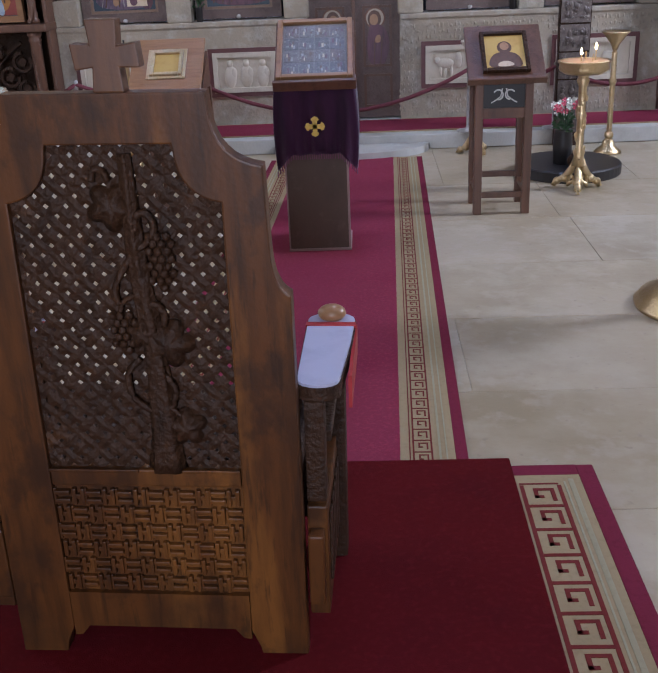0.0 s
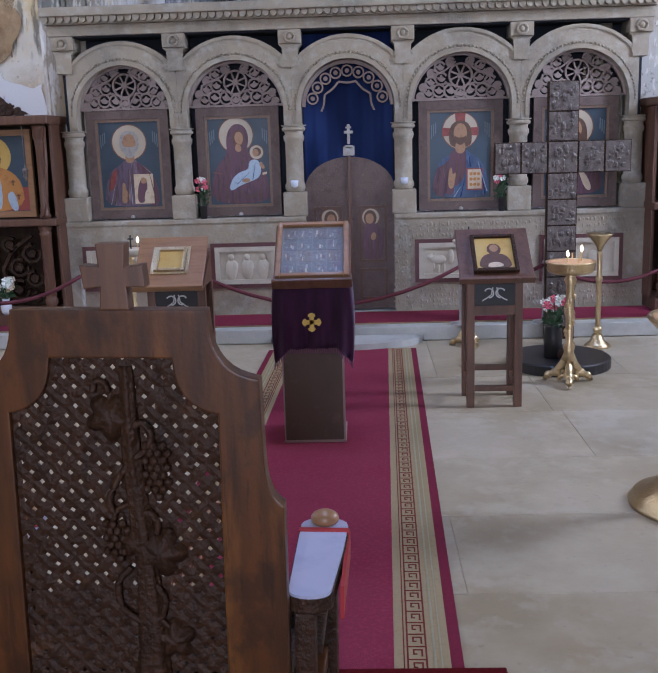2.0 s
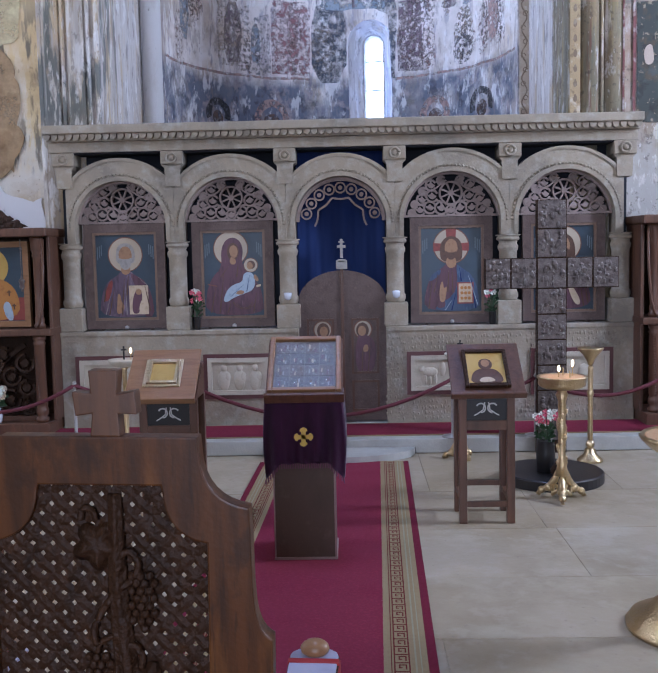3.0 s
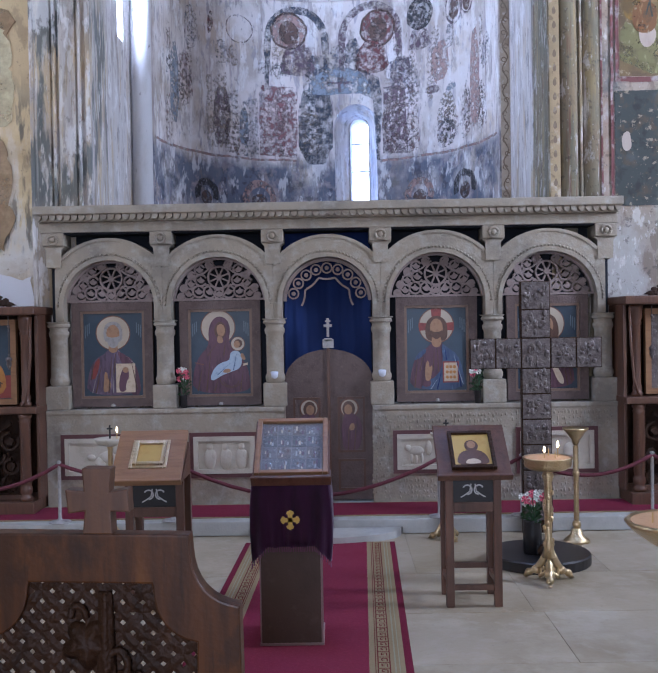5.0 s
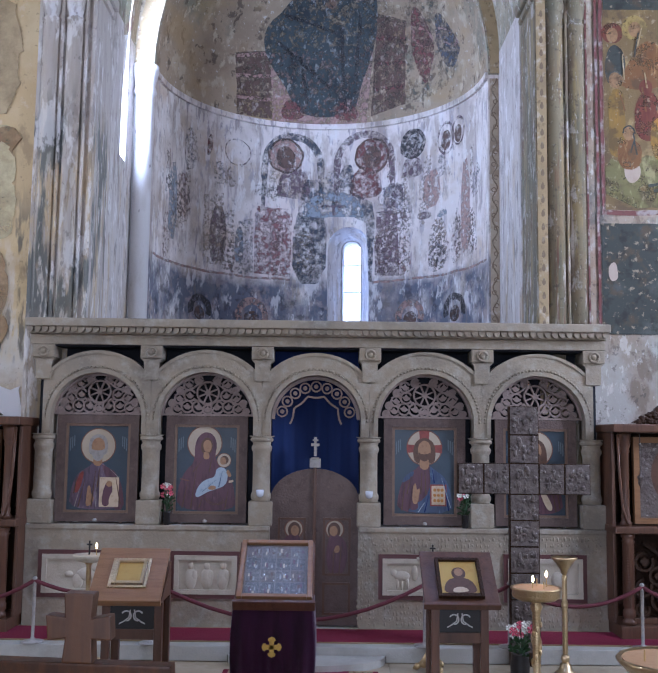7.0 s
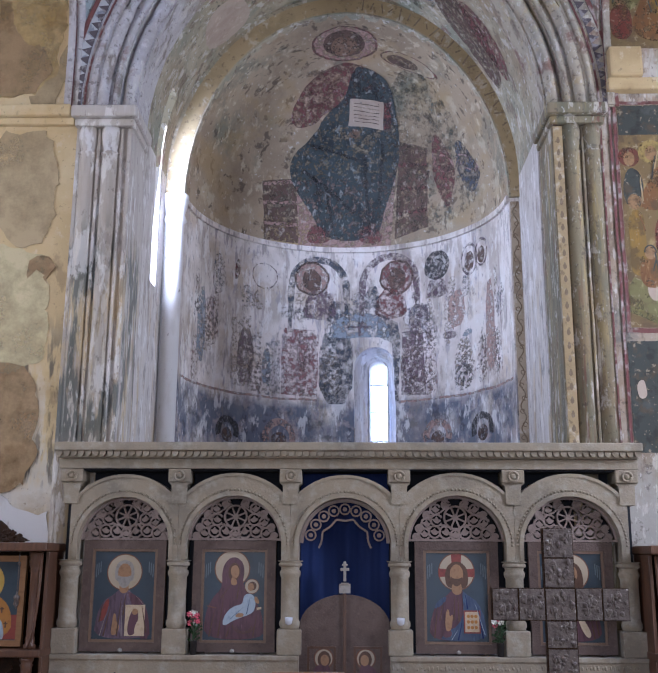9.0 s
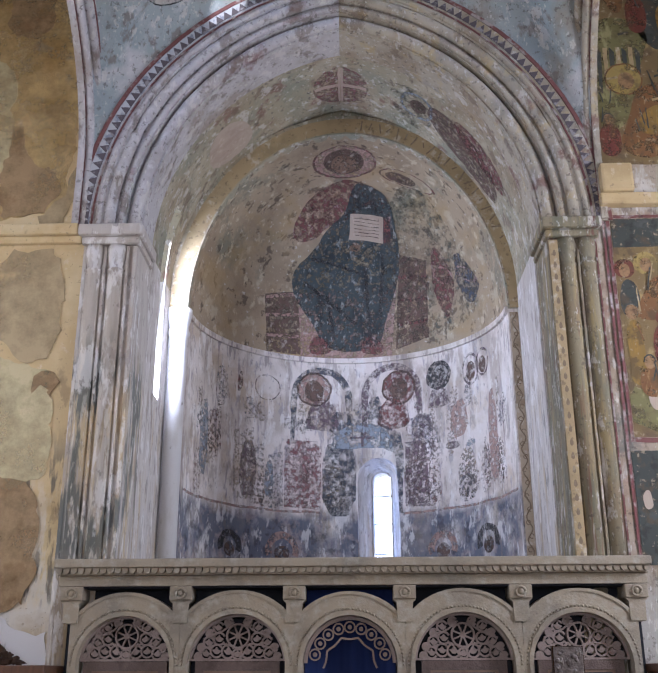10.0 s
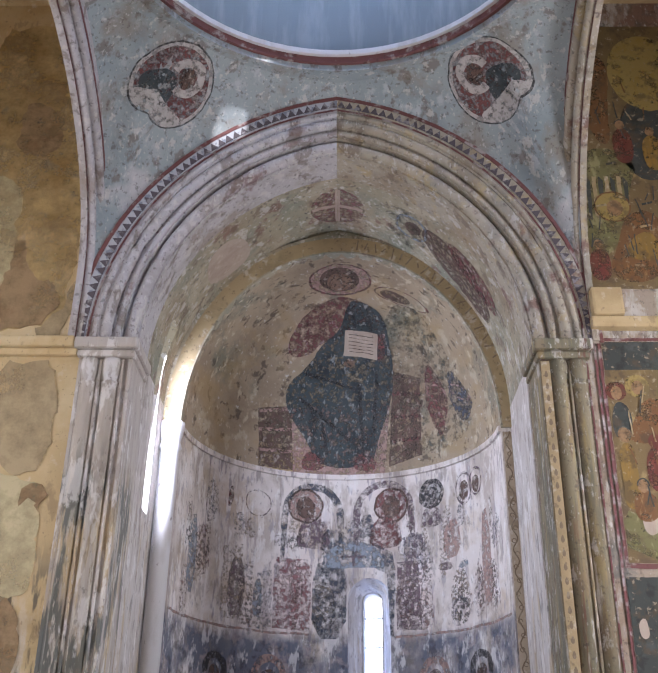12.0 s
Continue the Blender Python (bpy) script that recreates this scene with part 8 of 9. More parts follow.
wall_paint("painted_hair", disc(-0.03, 3.02, 0.27, 24, 0.95), C3, F_BROWN, half)
wall_paint("painted_face", disc(-0.03, 2.96, 0.17, 20, 1.1), C4, F_SKIN, half)
wall_paint("painted_robe", smoothed([(-0.10, 2.66), (-0.52, 2.42), (-0.76, 1.98), (-0.72, 1.72), (-0.42, 1.72), (-0.30, 1.9), (0.1, 2.0), (0.5, 1.9), (0.62, 2.2), (0.48, 2.50), (0.12, 2.66)]), C3, F_RED, half)
wall_paint("painted_mantle", smoothed([(0.10, 2.62), (0.0, 2.1), (-0.30, 1.85), (-0.42, 1.6), (-0.80, 1.28), (-0.74, 0.85), (-0.45, 0.45), (-0.36, 0.14), (0.42, 0.12), (0.52, 0.5), (0.66, 0.95), (0.74, 1.4), (0.66, 2.0), (0.56, 2.44), (0.30, 2.58)]), C4, F_TEAL, half)
for a, b in (((-0.6, 1.1), (0.1, 0.5)), ((-0.5, 1.45), (0.2, 1.2)), ((0.25, 1.3), (0.3, 0.3)), ((0.5, 1.5), (0.45, 0.6)), ((-0.3, 0.9), (-0.2, 0.3)), ((0.15, 2.5), (0.2, 2.0)), ((0.35, 2.5), (0.42, 2.0))):
    d = Vector((b[0] - a[0], b[1] - a[1])).normalized() * 0.022
    wall_paint("painted_fold", [(a[0] - d.y, a[1] + d.x), (a[0] + d.y, a[1] - d.x), (b[0] + d.y, b[1] - d.x), (b[0] - d.y, b[1] + d.x)], C5, F_BLACK, half)
wall_paint("painted_feet", smoothed([(-0.58, 0.06), (-0.5, 0.36), (-0.3, 0.30), (-0.2, 0.10)]), C5, F_RED, half)
wall_paint("painted_feet", smoothed([(0.12, 0.10), (0.25, 0.34), (0.44, 0.30), (0.52, 0.06)]), C5, F_RED, half)
wall_paint("painted_book", [(0.03, 1.70), (0.50, 1.66), (0.50, 2.08), (0.05, 2.10)], C5, F_PAGE, half)
wall_paint("painted_book_edge", [(0.505, 1.66), (0.60, 1.70), (0.60, 2.10), (0.505, 2.08)], C5, F_RED, half)
for k in range(6):
    wall_paint("painted_writing", [(0.10, 1.76 + 0.052 * k), (0.44, 1.735 + 0.052 * k), (0.44, 1.747 + 0.052 * k), (0.10, 1.772 + 0.052 * k)], on_conch(0.021), F_BROWN, half)
wall_paint("painted_hand", smoothed([(0.02, 1.56), (0.06, 1.66), (0.16, 1.65), (0.2, 1.57), (0.1, 1.50)]), on_conch(0.022), F_SKIN, half)
wall_paint("painted_ring", ring_line(0.80, 2.86, 0.36, 0.03, 30, 0.42), C3, F_RED, half)
wall_paint("painted_hair", disc(0.72, 2.84, 0.2, 20, 0.5), C4, F_BROWN, half)
for k, (x0, v0, h) in enumerate(((1.30, 1.15, 0.74), (1.58, 1.35, 0.62))):
    wall_paint("painted_wing", smoothed([(x0 - 0.16, v0 + h), (x0 + 0.08, v0 + 0.45 * h), (x0 + 0.14, v0), (x0 + 0.06, v0 - h), (x0 - 0.10, v0 - 0.35 * h), (x0 - 0.16, v0 + 0.1)]), C3, F_RED if k == 0 else F_BLUE, half)
    wall_paint("painted_ring", ring_line(x0 - 0.02, v0 + 0.22 * h, 0.13, 0.03, 24, 1.2), C4, F_PINK, half)
    wall_paint("painted_wing", smoothed([(x0 - 0.18, v0 + 0.05), (x0 - 0.34, v0 - 0.2), (x0 - 0.18, v0 - 0.15)]), C4, F_BROWN, half)

B_LINE = layered("faded_brown_line", (0.20, 0.15, 0.10), [((0.30, 0.25, 0.18), 12.0, 0.5, 0.12, 0.8)], rough=0.9)

# strokes of the band's faded writing
letters = tagged(new("band_writing"), "faded dark strokes of old writing on the band", "wall painting", kind="structure")
for k in range(20):
    a = radians(84 - 3.3 * k)
    x0, z0 = AX + (AR + 0.12) * math.cos(a), AZ + (RISE + 0.12) * math.sin(a)
    nx_, nz_ = math.cos(a), math.sin(a)
    h, o = (0.075, 0.05, 0.065, 0.03)[k % 4], (0.014, 0.03, -0.012, 0.04, 0.0)[k % 5]
    part("stroke", prism(bmesh.new(), [(x0 - nx_ * h - nz_ * o, z0 - nz_ * h + nx_ * o), (x0 - nx_ * h - nz_ * (o - 0.018), z0 - nz_ * h + nx_ * (o - 0.018)), (x0 + nx_ * h + nz_ * (o * 0.5), z0 + nz_ * h - nx_ * (o * 0.5)), (x0 + nx_ * h + nz_ * (o * 0.5 - 0.018), z0 + nz_ * h - nx_ * (o * 0.5 - 0.018))], 10.346, 10.3515), B_LINE, letters)

# bema vault: roundel with a cross, and a dark figure on its south side
over = tagged(new("vault_painting"), "worn roundel and dark robed figures on the vault", "wall painting", kind="structure")


def on_vault(depth):
    def place(u, y):
        r = HALF + POINT
        top = math.acos(POINT / r)
        t = top - abs(u) / r
        x = XC + math.copysign(-POINT + (r - depth) * math.cos(t), u)
        return Vector((x, y, SPRING + (r - depth) * math.sin(t)))
    return place


V1, V2, V3 = on_vault(0.006), on_vault(0.009), on_vault(0.012)
for sgn in (-1, 1):
    wall_paint("painted_roundel", [(sgn * 0.004, 9.45)] + [(sgn * 0.36 * math.sin(math.pi * k / 16), 9.82 - 0.37 * math.cos(math.pi * k / 16)) for k in range(1, 16)] + [(sgn * 0.004, 10.19)], V1, F_ROSE, over)
    wall_paint("painted_cross", [(sgn * 0.004, 9.79), (sgn * 0.34, 9.79), (sgn * 0.34, 9.85), (sgn * 0.004, 9.85)], V2, F_PAGE, over)
    wall_paint("painted_cross", [(sgn * 0.004, 9.47), (sgn * 0.035, 9.47), (sgn * 0.035, 10.17), (sgn * 0.004, 10.17)], V3, F_PAGE, over)
wall_paint("painted_robe", smoothed([(1.15, 9.55), (1.2, 9.9), (1.6, 10.2), (2.3, 10.3), (2.6, 10.1), (2.3, 9.75), (1.7, 9.6)]), V1, F_BROWN, over)
wall_paint("painted_robe", smoothed([(1.5, 9.5), (1.7, 9.8), (2.2, 9.95), (2.7, 9.8), (2.5, 9.6), (2.0, 9.5)]), V2, F_RED, over)
wall_paint("painted_halo", ring_line(1.02, 9.75, 0.24, 0.04), V2, F_GREYB, over)
wall_paint("painted_head", disc(1.04, 9.75, 0.12), V2, F_BROWN, over)
wall_paint("painted_patch", smoothed([(0.6, 9.4), (0.7, 10.1), (1.2, 10.3), (1.3, 9.5)]), on_vault(0.004), F_GREEN, over)
wall_paint("painted_patch", smoothed([(-1.9, 9.5), (-2.0, 10.2), (-1.2, 10.3), (-1.3, 9.6)]), on_vault(0.004), F_PAGE, over)

# pendentive roundels
def pend_point(deg, t, depth):
    a = radians(deg)
    c, s = math.cos(a), math.sin(a)
    d = 2.665 / max(abs(c), abs(s))
    u = d * min(abs(c), abs(s))
    zl = arch_height(u)
    if abs(c) > abs(s):
        rise = 2.0 if c < 0 else 2.55
        e = lambda v: 6.9 + (rise + 0.27) * math.sqrt(max(0.0, 1 - (v / 2.89) ** 2))
        zl = e(u) - (e(2.665) - arch_height(2.665)) * (u / 2.665) ** 8
    zl = min(zl, RING_Z - 0.02)
    rho = d + (RING_R - d) * t ** 1.5 - depth
    return Vector((XC + rho * c, CY + rho * s, zl + (RING_Z - zl) * t - 0.3 * depth))


for a0, name in ((131.5, "north"), (51.0, "south")):
    med = tagged(new("roundel_" + name), "red painted roundel with a pale halo on the pendentive", "wall painting", kind="structure")
    t0 = 0.74
    P0 = pend_point(a0, t0, 0.0)
    side = (pend_point(a0 - 4, t0, 0) - pend_point(a0 + 4, t0, 0)).normalized()
    up = (pend_point(a0, t0 + 0.1, 0) - pend_point(a0, t0 - 0.1, 0)).normalized()
    side = (side - up * side.dot(up)).normalized()
    nrm = side.cross(up).normalized()
    if nrm.dot(Vector((XC, CY, 8)) - P0) < 0:
        nrm = -nrm

    def on_pend(depth):
        def place(u, v):
            q = P0 + side * u + up * v
            deg = math.degrees(math.atan2(q.y - CY, q.x - XC))
            lo, hi = 0.0, 1.0
            for _ in range(24):
                mid_t = (lo + hi) / 2
                if pend_point(deg, mid_t, 0.0).z < q.z:
                    lo = mid_t
                else:
                    hi = mid_t
            return pend_point(deg, lo, depth)
        return place

    k = 1 if name == "north" else -1
    wall_paint("painted_disc", disc(0, 0, 0.43, 40, 1.05), on_pend(0.010), F_RED, med)
    wall_paint("painted_ring", ring_line(0, 0, 0.465, 0.040, 48, 1.05), on_pend(0.014), F_WHITE, med)
    wall_paint("painted_line", ring_line(0, 0, 0.483, 0.018, 48, 1.05), on_pend(0.016), F_BLACK, med)
    wall_paint("painted_halo", ring_line(0.12 * k, 0.13, 0.22, 0.095, 36, 1.0, -120 if k > 0 else 300, 170 if k > 0 else 20), on_pend(0.018), F_WHITE, med)
    wall_paint("painted_robe", smoothed([(-0.42 * k, 0.05), (-0.2 * k, 0.12), (0.0, 0.14), (0.05 * k, -0.1), (-0.05 * k, -0.3), (-0.3 * k, -0.3)]), on_pend(0.016), F_TEAL, med)
    wall_paint("painted_patch", smoothed([(-0.45 * k, -0.12), (-0.2 * k, -0.15), (0.15 * k, -0.28), (0.3 * k, -0.36), (0.0, -0.48), (-0.3 * k, -0.38)]), on_pend(0.020), F_WHITE, med)
    wall_paint("painted_head", disc(0.12 * k, 0.13, 0.10, 20, 1.2), on_pend(0.020), F_BROWN, med)

# south arm: framed scenes
scenes = tagged(new("south_painting"), "brown and gold framed wall paintings with plain robed shapes", "wall painting", kind="structure")
YS = 8.615


def flat(name, pts, m, k):
    pts = ragged(pts, 0.05, 0.008)
    part(name, prism(bmesh.new(), pts, YS - 0.0015 * k - 0.001, YS - 0.0015 * k), m, scenes)


S_GROUND = layered("brown_gold_fresco_ground", (0.19, 0.13, 0.055), [((0.16, 0.11, 0.05), 2.0, 0.48, 0.15, 0.8), ((0.38, 0.28, 0.12), 3.5, 0.56, 0.1, 0.7), ((0.07, 0.05, 0.03), 9.0, 0.6, 0.08, 0.7), ((0.10, 0.07, 0.04), 6.0, 0.52, 0.1, 0.65), ((0.40, 0.33, 0.22), 19.0, 0.60, 0.05, 0.6)], rough=0.8, bump=0.15)
S_DARK = layered("dark_slate_fresco_ground", (0.05, 0.055, 0.05), [((0.09, 0.10, 0.09), 3.0, 0.52, 0.12, 0.7), ((0.025, 0.025, 0.022), 7.0, 0.52, 0.1, 0.7), ((0.10, 0.07, 0.04), 6.0, 0.52, 0.1, 0.65), ((0.40, 0.33, 0.22), 19.0, 0.60, 0.05, 0.6)], rough=0.85)
S_ROCK = worn(layered("olive_rock_paint", (0.20, 0.18, 0.075), [((0.15, 0.13, 0.05), (3, 3, 9), 0.5, 0.08, 0.8), ((0.38, 0.35, 0.17), (8, 8, 3), 0.56, 0.06, 0.8), ((0.10, 0.07, 0.04), 6.0, 0.52, 0.1, 0.65), ((0.40, 0.33, 0.22), 19.0, 0.60, 0.05, 0.6)], rough=0.8), 6.0, 0.34, 0.14, 0.85)
S_GOLD = worn(layered("gold_halo_paint", (0.38, 0.28, 0.09), [((0.36, 0.24, 0.05), 9.0, 0.5, 0.15, 0.7), ((0.10, 0.07, 0.04), 6.0, 0.52, 0.1, 0.65), ((0.40, 0.33, 0.22), 19.0, 0.60, 0.05, 0.6)], rough=0.6), 6.0, 0.34, 0.14, 0.85)
S_RUST = worn(layered("rust_robe_paint", (0.21, 0.105, 0.04), [((0.17, 0.08, 0.03), (12, 12, 3), 0.5, 0.1, 0.8), ((0.45, 0.28, 0.12), (15, 15, 4), 0.58, 0.08, 0.7), ((0.10, 0.07, 0.04), 6.0, 0.52, 0.1, 0.65), ((0.40, 0.33, 0.22), 19.0, 0.60, 0.05, 0.6)], rough=0.8), 6.0, 0.34, 0.14, 0.85)
S_YELL = worn(layered("yellow_robe_paint", (0.27, 0.17, 0.045), [((0.36, 0.21, 0.04), (16, 16, 3), 0.5, 0.1, 0.8), ((0.10, 0.07, 0.04), 6.0, 0.52, 0.1, 0.65), ((0.40, 0.33, 0.22), 19.0, 0.60, 0.05, 0.6)], rough=0.8), 6.0, 0.34, 0.14, 0.85)
S_REDR = worn(layered("red_robe_paint", (0.17, 0.055, 0.035), [((0.14, 0.04, 0.03), (14, 14, 3), 0.5, 0.1, 0.8), ((0.10, 0.07, 0.04), 6.0, 0.52, 0.1, 0.65), ((0.40, 0.33, 0.22), 19.0, 0.60, 0.05, 0.6)], rough=0.8), 6.0, 0.34, 0.14, 0.85)
S_SKIN = worn(layered("tan_shape_paint", (0.36, 0.22, 0.11), [((0.24, 0.14, 0.07), 20.0, 0.5, 0.1, 0.7), ((0.10, 0.07, 0.04), 6.0, 0.52, 0.1, 0.65), ((0.40, 0.33, 0.22), 19.0, 0.60, 0.05, 0.6)], rough=0.8), 6.0, 0.34, 0.14, 0.85)
flat("upper_scene", [(3.07, 6.85), (5.6, 6.85), (5.6, 10.6), (3.07, 10.6)], S_GROUND, 0)
flat("lower_scene", [(3.07, 3.93), (5.6, 3.93), (5.6, 6.22), (3.07, 6.22)], S_GROUND, 0)
flat("dark_scene", [(3.02, 2.75), (5.6, 2.75), (5.6, 3.80), (3.02, 3.80)], S_DARK, 0)
for x0, x1, z0, z1 in ((3.03, 3.065, 3.88, 6.26), (3.066, 5.6, 6.225, 6.26), (3.066, 5.6, 3.88, 3.925), (3.03, 3.065, 6.85, 10.6), (2.985, 3.012, 2.7, 6.3)):
    flat("painted_border", [(x0, z0), (x1, z0), (x1, z1), (x0, z1)], M_REDBAND, 1)
flat("sky", [(3.075, 5.90), (5.6, 5.90), (5.6, 6.215), (3.075, 6.215)], S_DARK, 1)
flat("rocks", smoothed([(3.075, 3.95), (3.075, 4.45), (3.3, 4.35), (3.5, 4.5), (3.8, 4.3), (4.2, 4.4), (4.2, 3.95)], 1), S_ROCK, 1)
flat("halo", disc(3.16, 5.66, 0.105), S_REDR, 2)
flat("halo", disc(3.38, 5.72, 0.125), S_GOLD, 2)
for x, z, m in ((3.16, 5.64, S_SKIN), (3.38, 5.70, S_SKIN)):
    flat("head", disc(x, z, 0.06, 16, 1.3), m, 3)
flat("robe", smoothed([(3.08, 5.15), (3.10, 5.50), (3.2, 5.56), (3.3, 5.4), (3.25, 5.15)]), S_DARK, 3)
flat("robe", smoothed([(3.18, 5.10), (3.3, 5.35), (3.45, 5.6), (3.65, 5.55), (3.7, 5.1)]), S_RUST, 3)
flat("robe", smoothed([(3.10, 4.45), (3.12, 4.75), (3.10, 5.0), (3.17, 5.12), (3.27, 5.08), (3.27, 4.75), (3.28, 4.42)]), S_YELL, 4)
flat("head", disc(3.185, 5.19, 0.065, 16, 1.25), S_SKIN, 5)
flat("robe", smoothed([(3.36, 4.6), (3.36, 4.95), (3.45, 5.10), (3.6, 5.05), (3.65, 4.6)]), S_REDR, 4)
flat("head", disc(3.47, 5.12, 0.065, 16, 1.25), S_REDR, 5)
flat("white_patch", smoothed([(3.26, 4.2), (3.25, 4.38), (3.35, 4.45), (3.42, 4.3), (3.36, 4.18)]), F_PAGE, 5)
flat("white_patch", smoothed([(3.09, 3.24), (3.08, 3.40), (3.16, 3.44), (3.18, 3.26)]), F_PAGE, 2)
flat("mountain", smoothed([(3.075, 7.2), (3.075, 8.55), (3.2, 8.7), (3.5, 8.72), (3.75, 8.5), (3.6, 8.1), (3.5, 7.6), (3.3, 7.25)], 1), S_ROCK, 1)
for k in range(7):
    x = 3.13 + 0.07 * k
    flat("rock_facet", [(x, 7.75 + 0.05 * (k % 3)), (x + 0.035, 7.72), (x + 0.06, 8.25 + 0.06 * (k % 2)), (x + 0.01, 8.32)], M_BANDOCHRE if k % 2 else S_DARK, 2)
flat("dark_sky", smoothed([(3.55, 8.6), (3.8, 8.2), (4.3, 8.4), (4.3, 9.4), (3.7, 9.5)]), S_DARK, 1)
flat("gold_oval", disc(4.02, 9.85, 0.45, 32, 1.3), S_GOLD, 2)
flat("robe", smoothed([(3.35, 8.75), (3.18, 9.3), (3.22, 9.9), (3.45, 10.2), (3.6, 9.9), (3.5, 9.3), (3.5, 8.8)]), S_RUST, 3)
flat("halo", disc(3.40, 7.90, 0.20), S_GOLD, 3)
flat("halo_line", ring_line(3.40, 7.90, 0.205, 0.018), S_RUST, 4)
flat("head", disc(3.42, 7.88, 0.09, 16, 1.2), S_SKIN, 4)
flat("robe", smoothed([(3.25, 7.05), (3.4, 7.4), (3.5, 7.75), (3.8, 7.9), (4.0, 7.5), (3.85, 7.0), (3.5, 6.9)]), S_RUST, 4)
flat("robe", smoothed([(3.45, 7.2), (3.55, 7.5), (3.8, 7.6), (3.9, 7.2)]), S_YELL, 5)
rng = random.Random(29)
for x, z, h, m in ((3.75, 5.62, 0.5, S_REDR), (3.62, 4.85, 0.45, S_YELL), (3.82, 4.75, 0.5, S_DARK), (3.30, 4.62, 0.3, S_RUST), (3.95, 5.3, 0.5, S_RUST), (3.18, 7.35, 0.4, S_REDR), (3.62, 9.0, 0.5, S_REDR), (3.95, 8.9, 0.5, S_YELL)):
    flat("robe", smoothed([(x - 0.10, z - h), (x - 0.12, z - 0.25 * h), (x - 0.03, z), (x + 0.05, z), (x + 0.12, z - 0.3 * h), (x + 0.10, z - h)]), m, 6)
    flat("head", disc(x, z + 0.05, 0.055, 16, 1.25), S_SKIN, 7)
    flat("hair_line", ring_line(x, z + 0.05, 0.062, 0.012, 16, 1.25, 0, 180), S_DARK, 8)
for k in range(46):
    x, z = rng.uniform(3.1, 4.0), rng.choice((rng.uniform(4.45, 5.6), rng.uniform(7.0, 8.0), rng.uniform(8.8, 10.0)))
    h, lean = rng.uniform(0.08, 0.26), rng.uniform(-0.07, 0.07)
    flat("fold", [(x, z), (x + 0.016, z), (x + lean + 0.012, z + h), (x + lean, z + h)], rng.choice((S_DARK, S_DARK, S_RUST, M_BANDOCHRE)), 9)
for k in range(12):
    x, z = rng.uniform(3.1, 4.0), rng.choice((rng.uniform(4.0, 4.4), rng.uniform(7.3, 8.5)))
    flat("rock_edge", [(x, z), (x + 0.12, z + 0.03), (x + 0.11, z + 0.055), (x, z + 0.03)], rng.choice((S_DARK, M_BANDOCHRE)), 8)
part("pale_block", boxed(3.0, 3.33, 8.47, 8.616, 6.475, 6.80, bevel=0.03), M_WALL_N, south)

F_JAMB = layered("cream_brown_border_plaster", (0.46, 0.38, 0.28), [((0.30, 0.23, 0.16), 4.0, 0.48, 0.12, 0.8), ((0.60, 0.54, 0.46), 11.0, 0.56, 0.07, 0.7)], rough=0.9, bump=0.15)
# painted borders on the south pier and jamb
borders = tagged(new("pier_painting"), "ochre painted border with dark leaf spots", "wall painting", kind="structure")
part("ochre_strip", boxed(2.425, 2.515, 8.580, 8.5895, 2.0, 5.98), M_BANDOCHRE, borders)
for k in range(30):
    part("leaf_spot", prism(bmesh.new(), smoothed([(2.47 - 0.022, 2.05 + 0.13 * k), (2.47, 2.02 + 0.13 * k), (2.47 + 0.022, 2.05 + 0.13 * k), (2.47, 2.11 + 0.13 * k)], 1), 8.5765, 8.5795), B_LINE, borders)
part("red_strip", boxed(2.888, 2.905, 8.582, 8.5985, 2.0, 5.98), M_REDBAND, borders)
part("jamb_strip", boxed(2.30, 2.40, 10.385, 10.398, 2.0, 5.9), F_JAMB, borders)
wave = [(2.35 + 0.028 * math.sin(k * 0.6), 2.0 + 3.9 * k / 160) for k in range(161)]
part("vine_line", strip(bmesh.new(), wave, 0.014, 10.379, 10.3845), B_LINE, borders)
for k in range(26):
    side = 1 if k % 2 else -1
    part("vine_curl", strip(bmesh.new(), arc(2.35 - side * 0.012, 2.08 + 0.1475 * k, 0.024, 0, 300, 12), 0.010, 10.376, 10.3785), B_LINE, borders)

# ---- north wall patches ----
patches = tagged(new("north_plaster_patch"), "layered ochre and brown plaster repairs on the wall", "wall painting", kind="structure")
N_PALE = worn(layered("pale_yellow_stone", (0.58, 0.50, 0.30), [((0.48, 0.38, 0.2), 2.5, 0.5, 0.15, 0.8)], rough=0.9, bump=0.2), 1.3, 0.30, 0.30, 0.9)
N_BROWN = worn(layered("brown_plaster_patch", (0.36, 0.25, 0.135), [((0.22, 0.13, 0.06), 3.0, 0.5, 0.15, 0.8), ((0.42, 0.30, 0.17), 7.0, 0.57, 0.1, 0.7)], rough=0.9, bump=0.2), 1.3, 0.30, 0.30, 0.9)
N_GREY = worn(layered("grey_plaster_patch", (0.46, 0.36, 0.21), [((0.38, 0.29, 0.165), 3.0, 0.5, 0.15, 0.8)], rough=0.9, bump=0.15), 1.3, 0.30, 0.30, 0.9)
N_GOLD = worn(layered("golden_ochre_plaster", (0.52, 0.38, 0.17), [((0.34, 0.22, 0.08), 1.6, 0.5, 0.15, 0.8), ((0.30, 0.26, 0.18), 5.0, 0.58, 0.1, 0.7)], rough=0.9, bump=0.2), 1.3, 0.30, 0.30, 0.9)


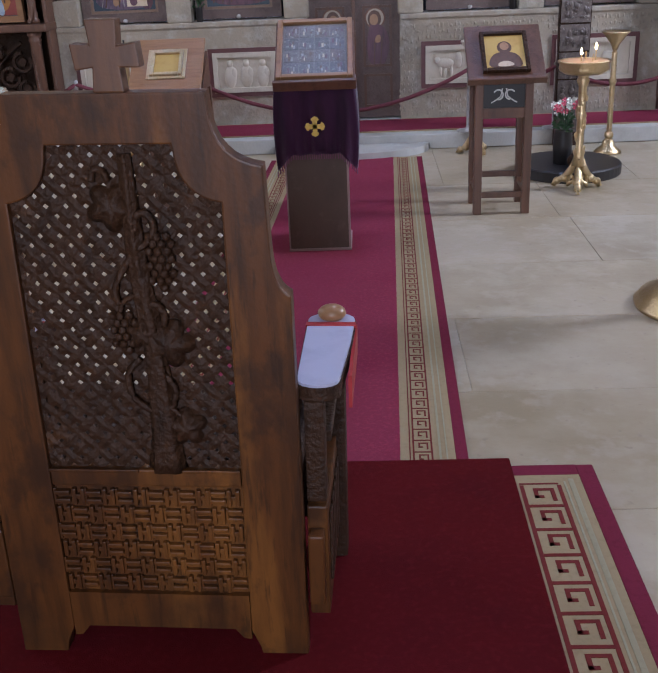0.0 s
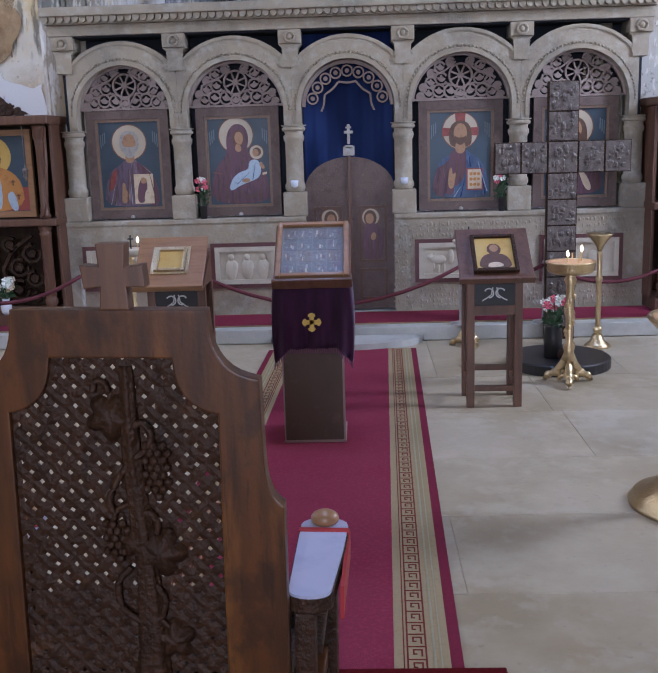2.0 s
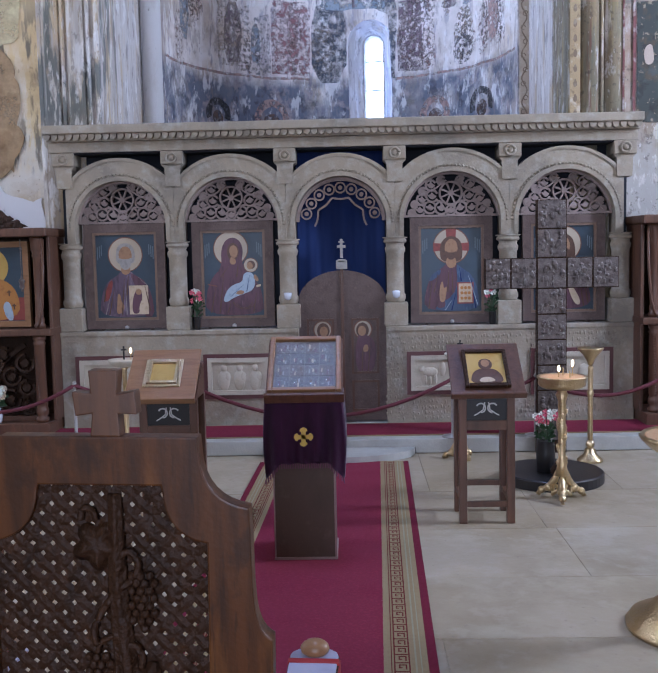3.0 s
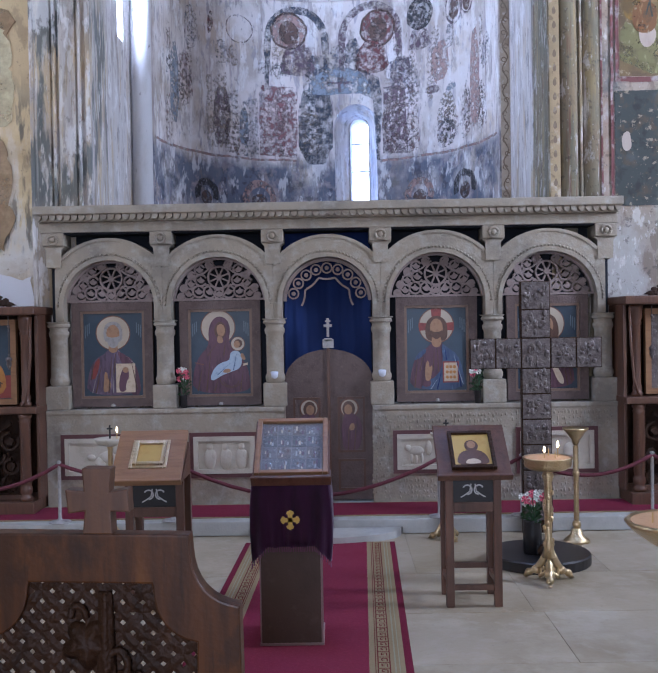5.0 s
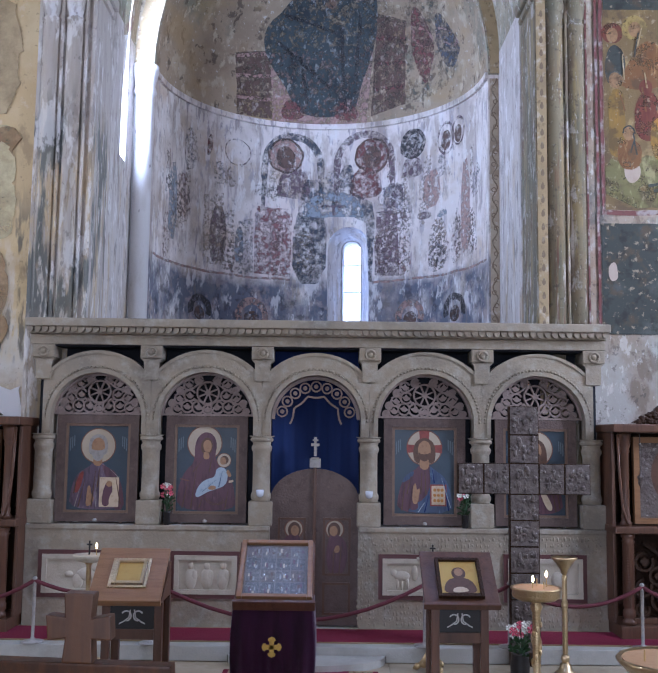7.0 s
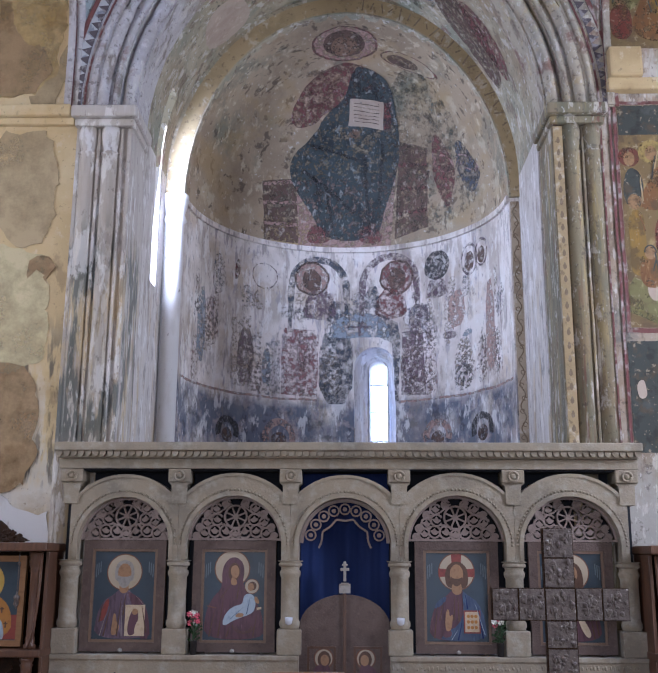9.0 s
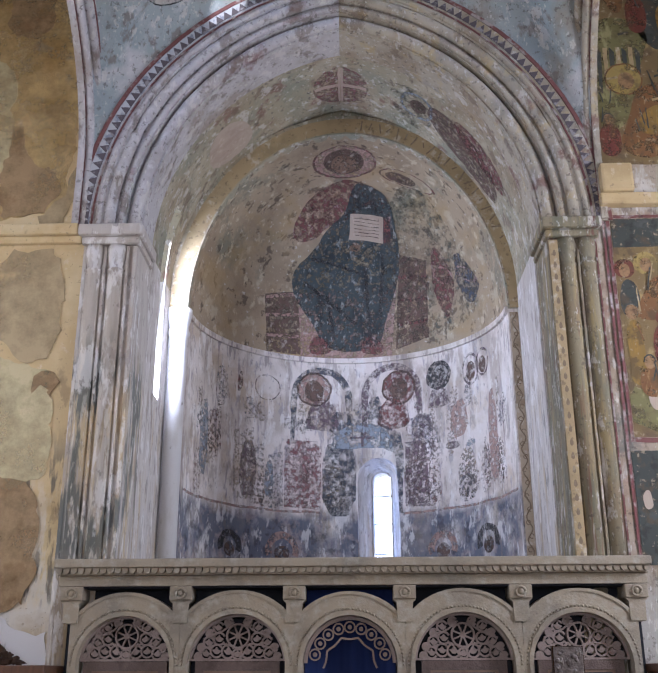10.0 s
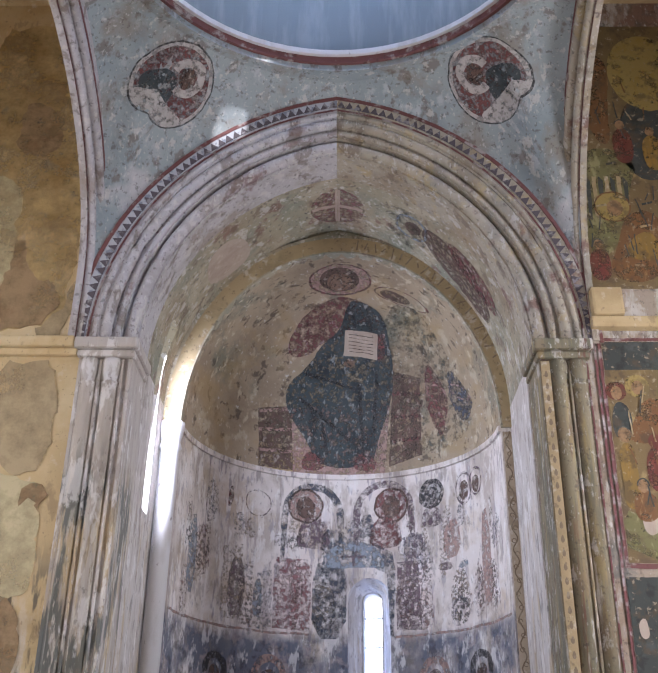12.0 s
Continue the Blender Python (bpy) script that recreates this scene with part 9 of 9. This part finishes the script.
def npatch(name, pts, m, d):
    part(name, prism(bmesh.new(), ragged(smoothed(pts, 1), 0.05, 0.075, 4.0), 8.619 - d, 8.6195), m, patches)


npatch("patch", [(-4.2, 6.25), (-4.2, 10.6), (-2.5, 10.6), (-2.52, 6.9), (-2.75, 6.3)], N_GOLD, 0.004)
npatch("bare_stone", [(-4.1, 6.45), (-4.1, 8.25), (-3.30, 8.3), (-3.22, 7.6), (-3.28, 6.5)], N_PALE, 0.008)
npatch("patch", [(-3.30, 6.28), (-3.26, 7.4), (-3.12, 7.5), (-3.02, 6.95), (-2.72, 6.95), (-2.66, 6.6), (-2.86, 6.35)], N_BROWN, 0.012)
npatch("patch", [(-2.95, 6.26), (-2.6, 6.6), (-2.45, 7.2), (-2.42, 6.3)], N_GREY, 0.006)
npatch("patch", [(-3.45, 8.6), (-3.45, 9.4), (-2.95, 9.35), (-2.9, 8.65)], N_BROWN, 0.008)
npatch("patch", [(-3.3, 5.15), (-3.25, 5.95), (-2.48, 5.95), (-2.48, 4.75), (-2.9, 4.78)], N_GREY, 0.008)
npatch("patch", [(-3.6, 3.4), (-3.6, 4.72), (-2.55, 4.8), (-2.46, 4.0), (-2.5, 3.5)], N_PALE, 0.006)
npatch("patch", [(-2.75, 4.45), (-2.72, 4.62), (-2.5, 4.66), (-2.5, 4.3), (-2.58, 4.5)], N_BROWN, 0.010)
npatch("fresco_fragment", [(-3.4, 2.6), (-3.4, 3.5), (-2.9, 3.7), (-2.5, 3.4), (-2.48, 2.5), (-2.9, 2.3)], N_BROWN, 0.008)
npatch("whitewash", [(-4.0, 1.3), (-4.0, 2.45), (-2.9, 2.4), (-2.5, 2.15), (-2.3, 2.2), (-2.25, 1.3)], M_WHITE, 0.008)

# ---- floor slabs ----
rng = random.Random(17)
row_y = 0.1
count = 0
while row_y < 7.6:
    depth = min(rng.uniform(0.62, 0.95), 7.62 - row_y)
    if 7.62 - row_y - depth < 0.3:
        depth = 7.62 - row_y
    x = -3.4 + rng.uniform(-0.5, 0.0)
    while x < 4.2:
        w = rng.uniform(0.75, 1.5)
        bm = boxed(x + 0.001, x + w - 0.001, row_y + 0.001, row_y + depth - 0.001, -0.03, -0.0005 - rng.uniform(0.0, 0.0015), bevel=0.003)
        part("stone_slab", bm, M_FLOOR, floor)
        x += w
    row_y += depth
rest = bmesh.new()
for x0, x1, y0, y1 in ((-6.5, -3.95, 0.1, 7.62), (4.3, 7.0, 0.1, 7.62), (-6.5, 7.0, -5.0, 0.098)):
    nx_, ny_ = max(1, round((x1 - x0) / 0.98)), max(1, round((y1 - y0) / 0.85))
    for i in range(nx_):
        for j in range(ny_):
            w, d = (x1 - x0) / nx_, (y1 - y0) / ny_
            box(rest, x0 + i * w, x0 + (i + 1) * w - 0.003, y0 + j * d, y0 + (j + 1) * d - 0.003, -0.03, -0.0035)
tagged(part("far_slabs", rest, M_FLOOR, floor), kind="stuff")
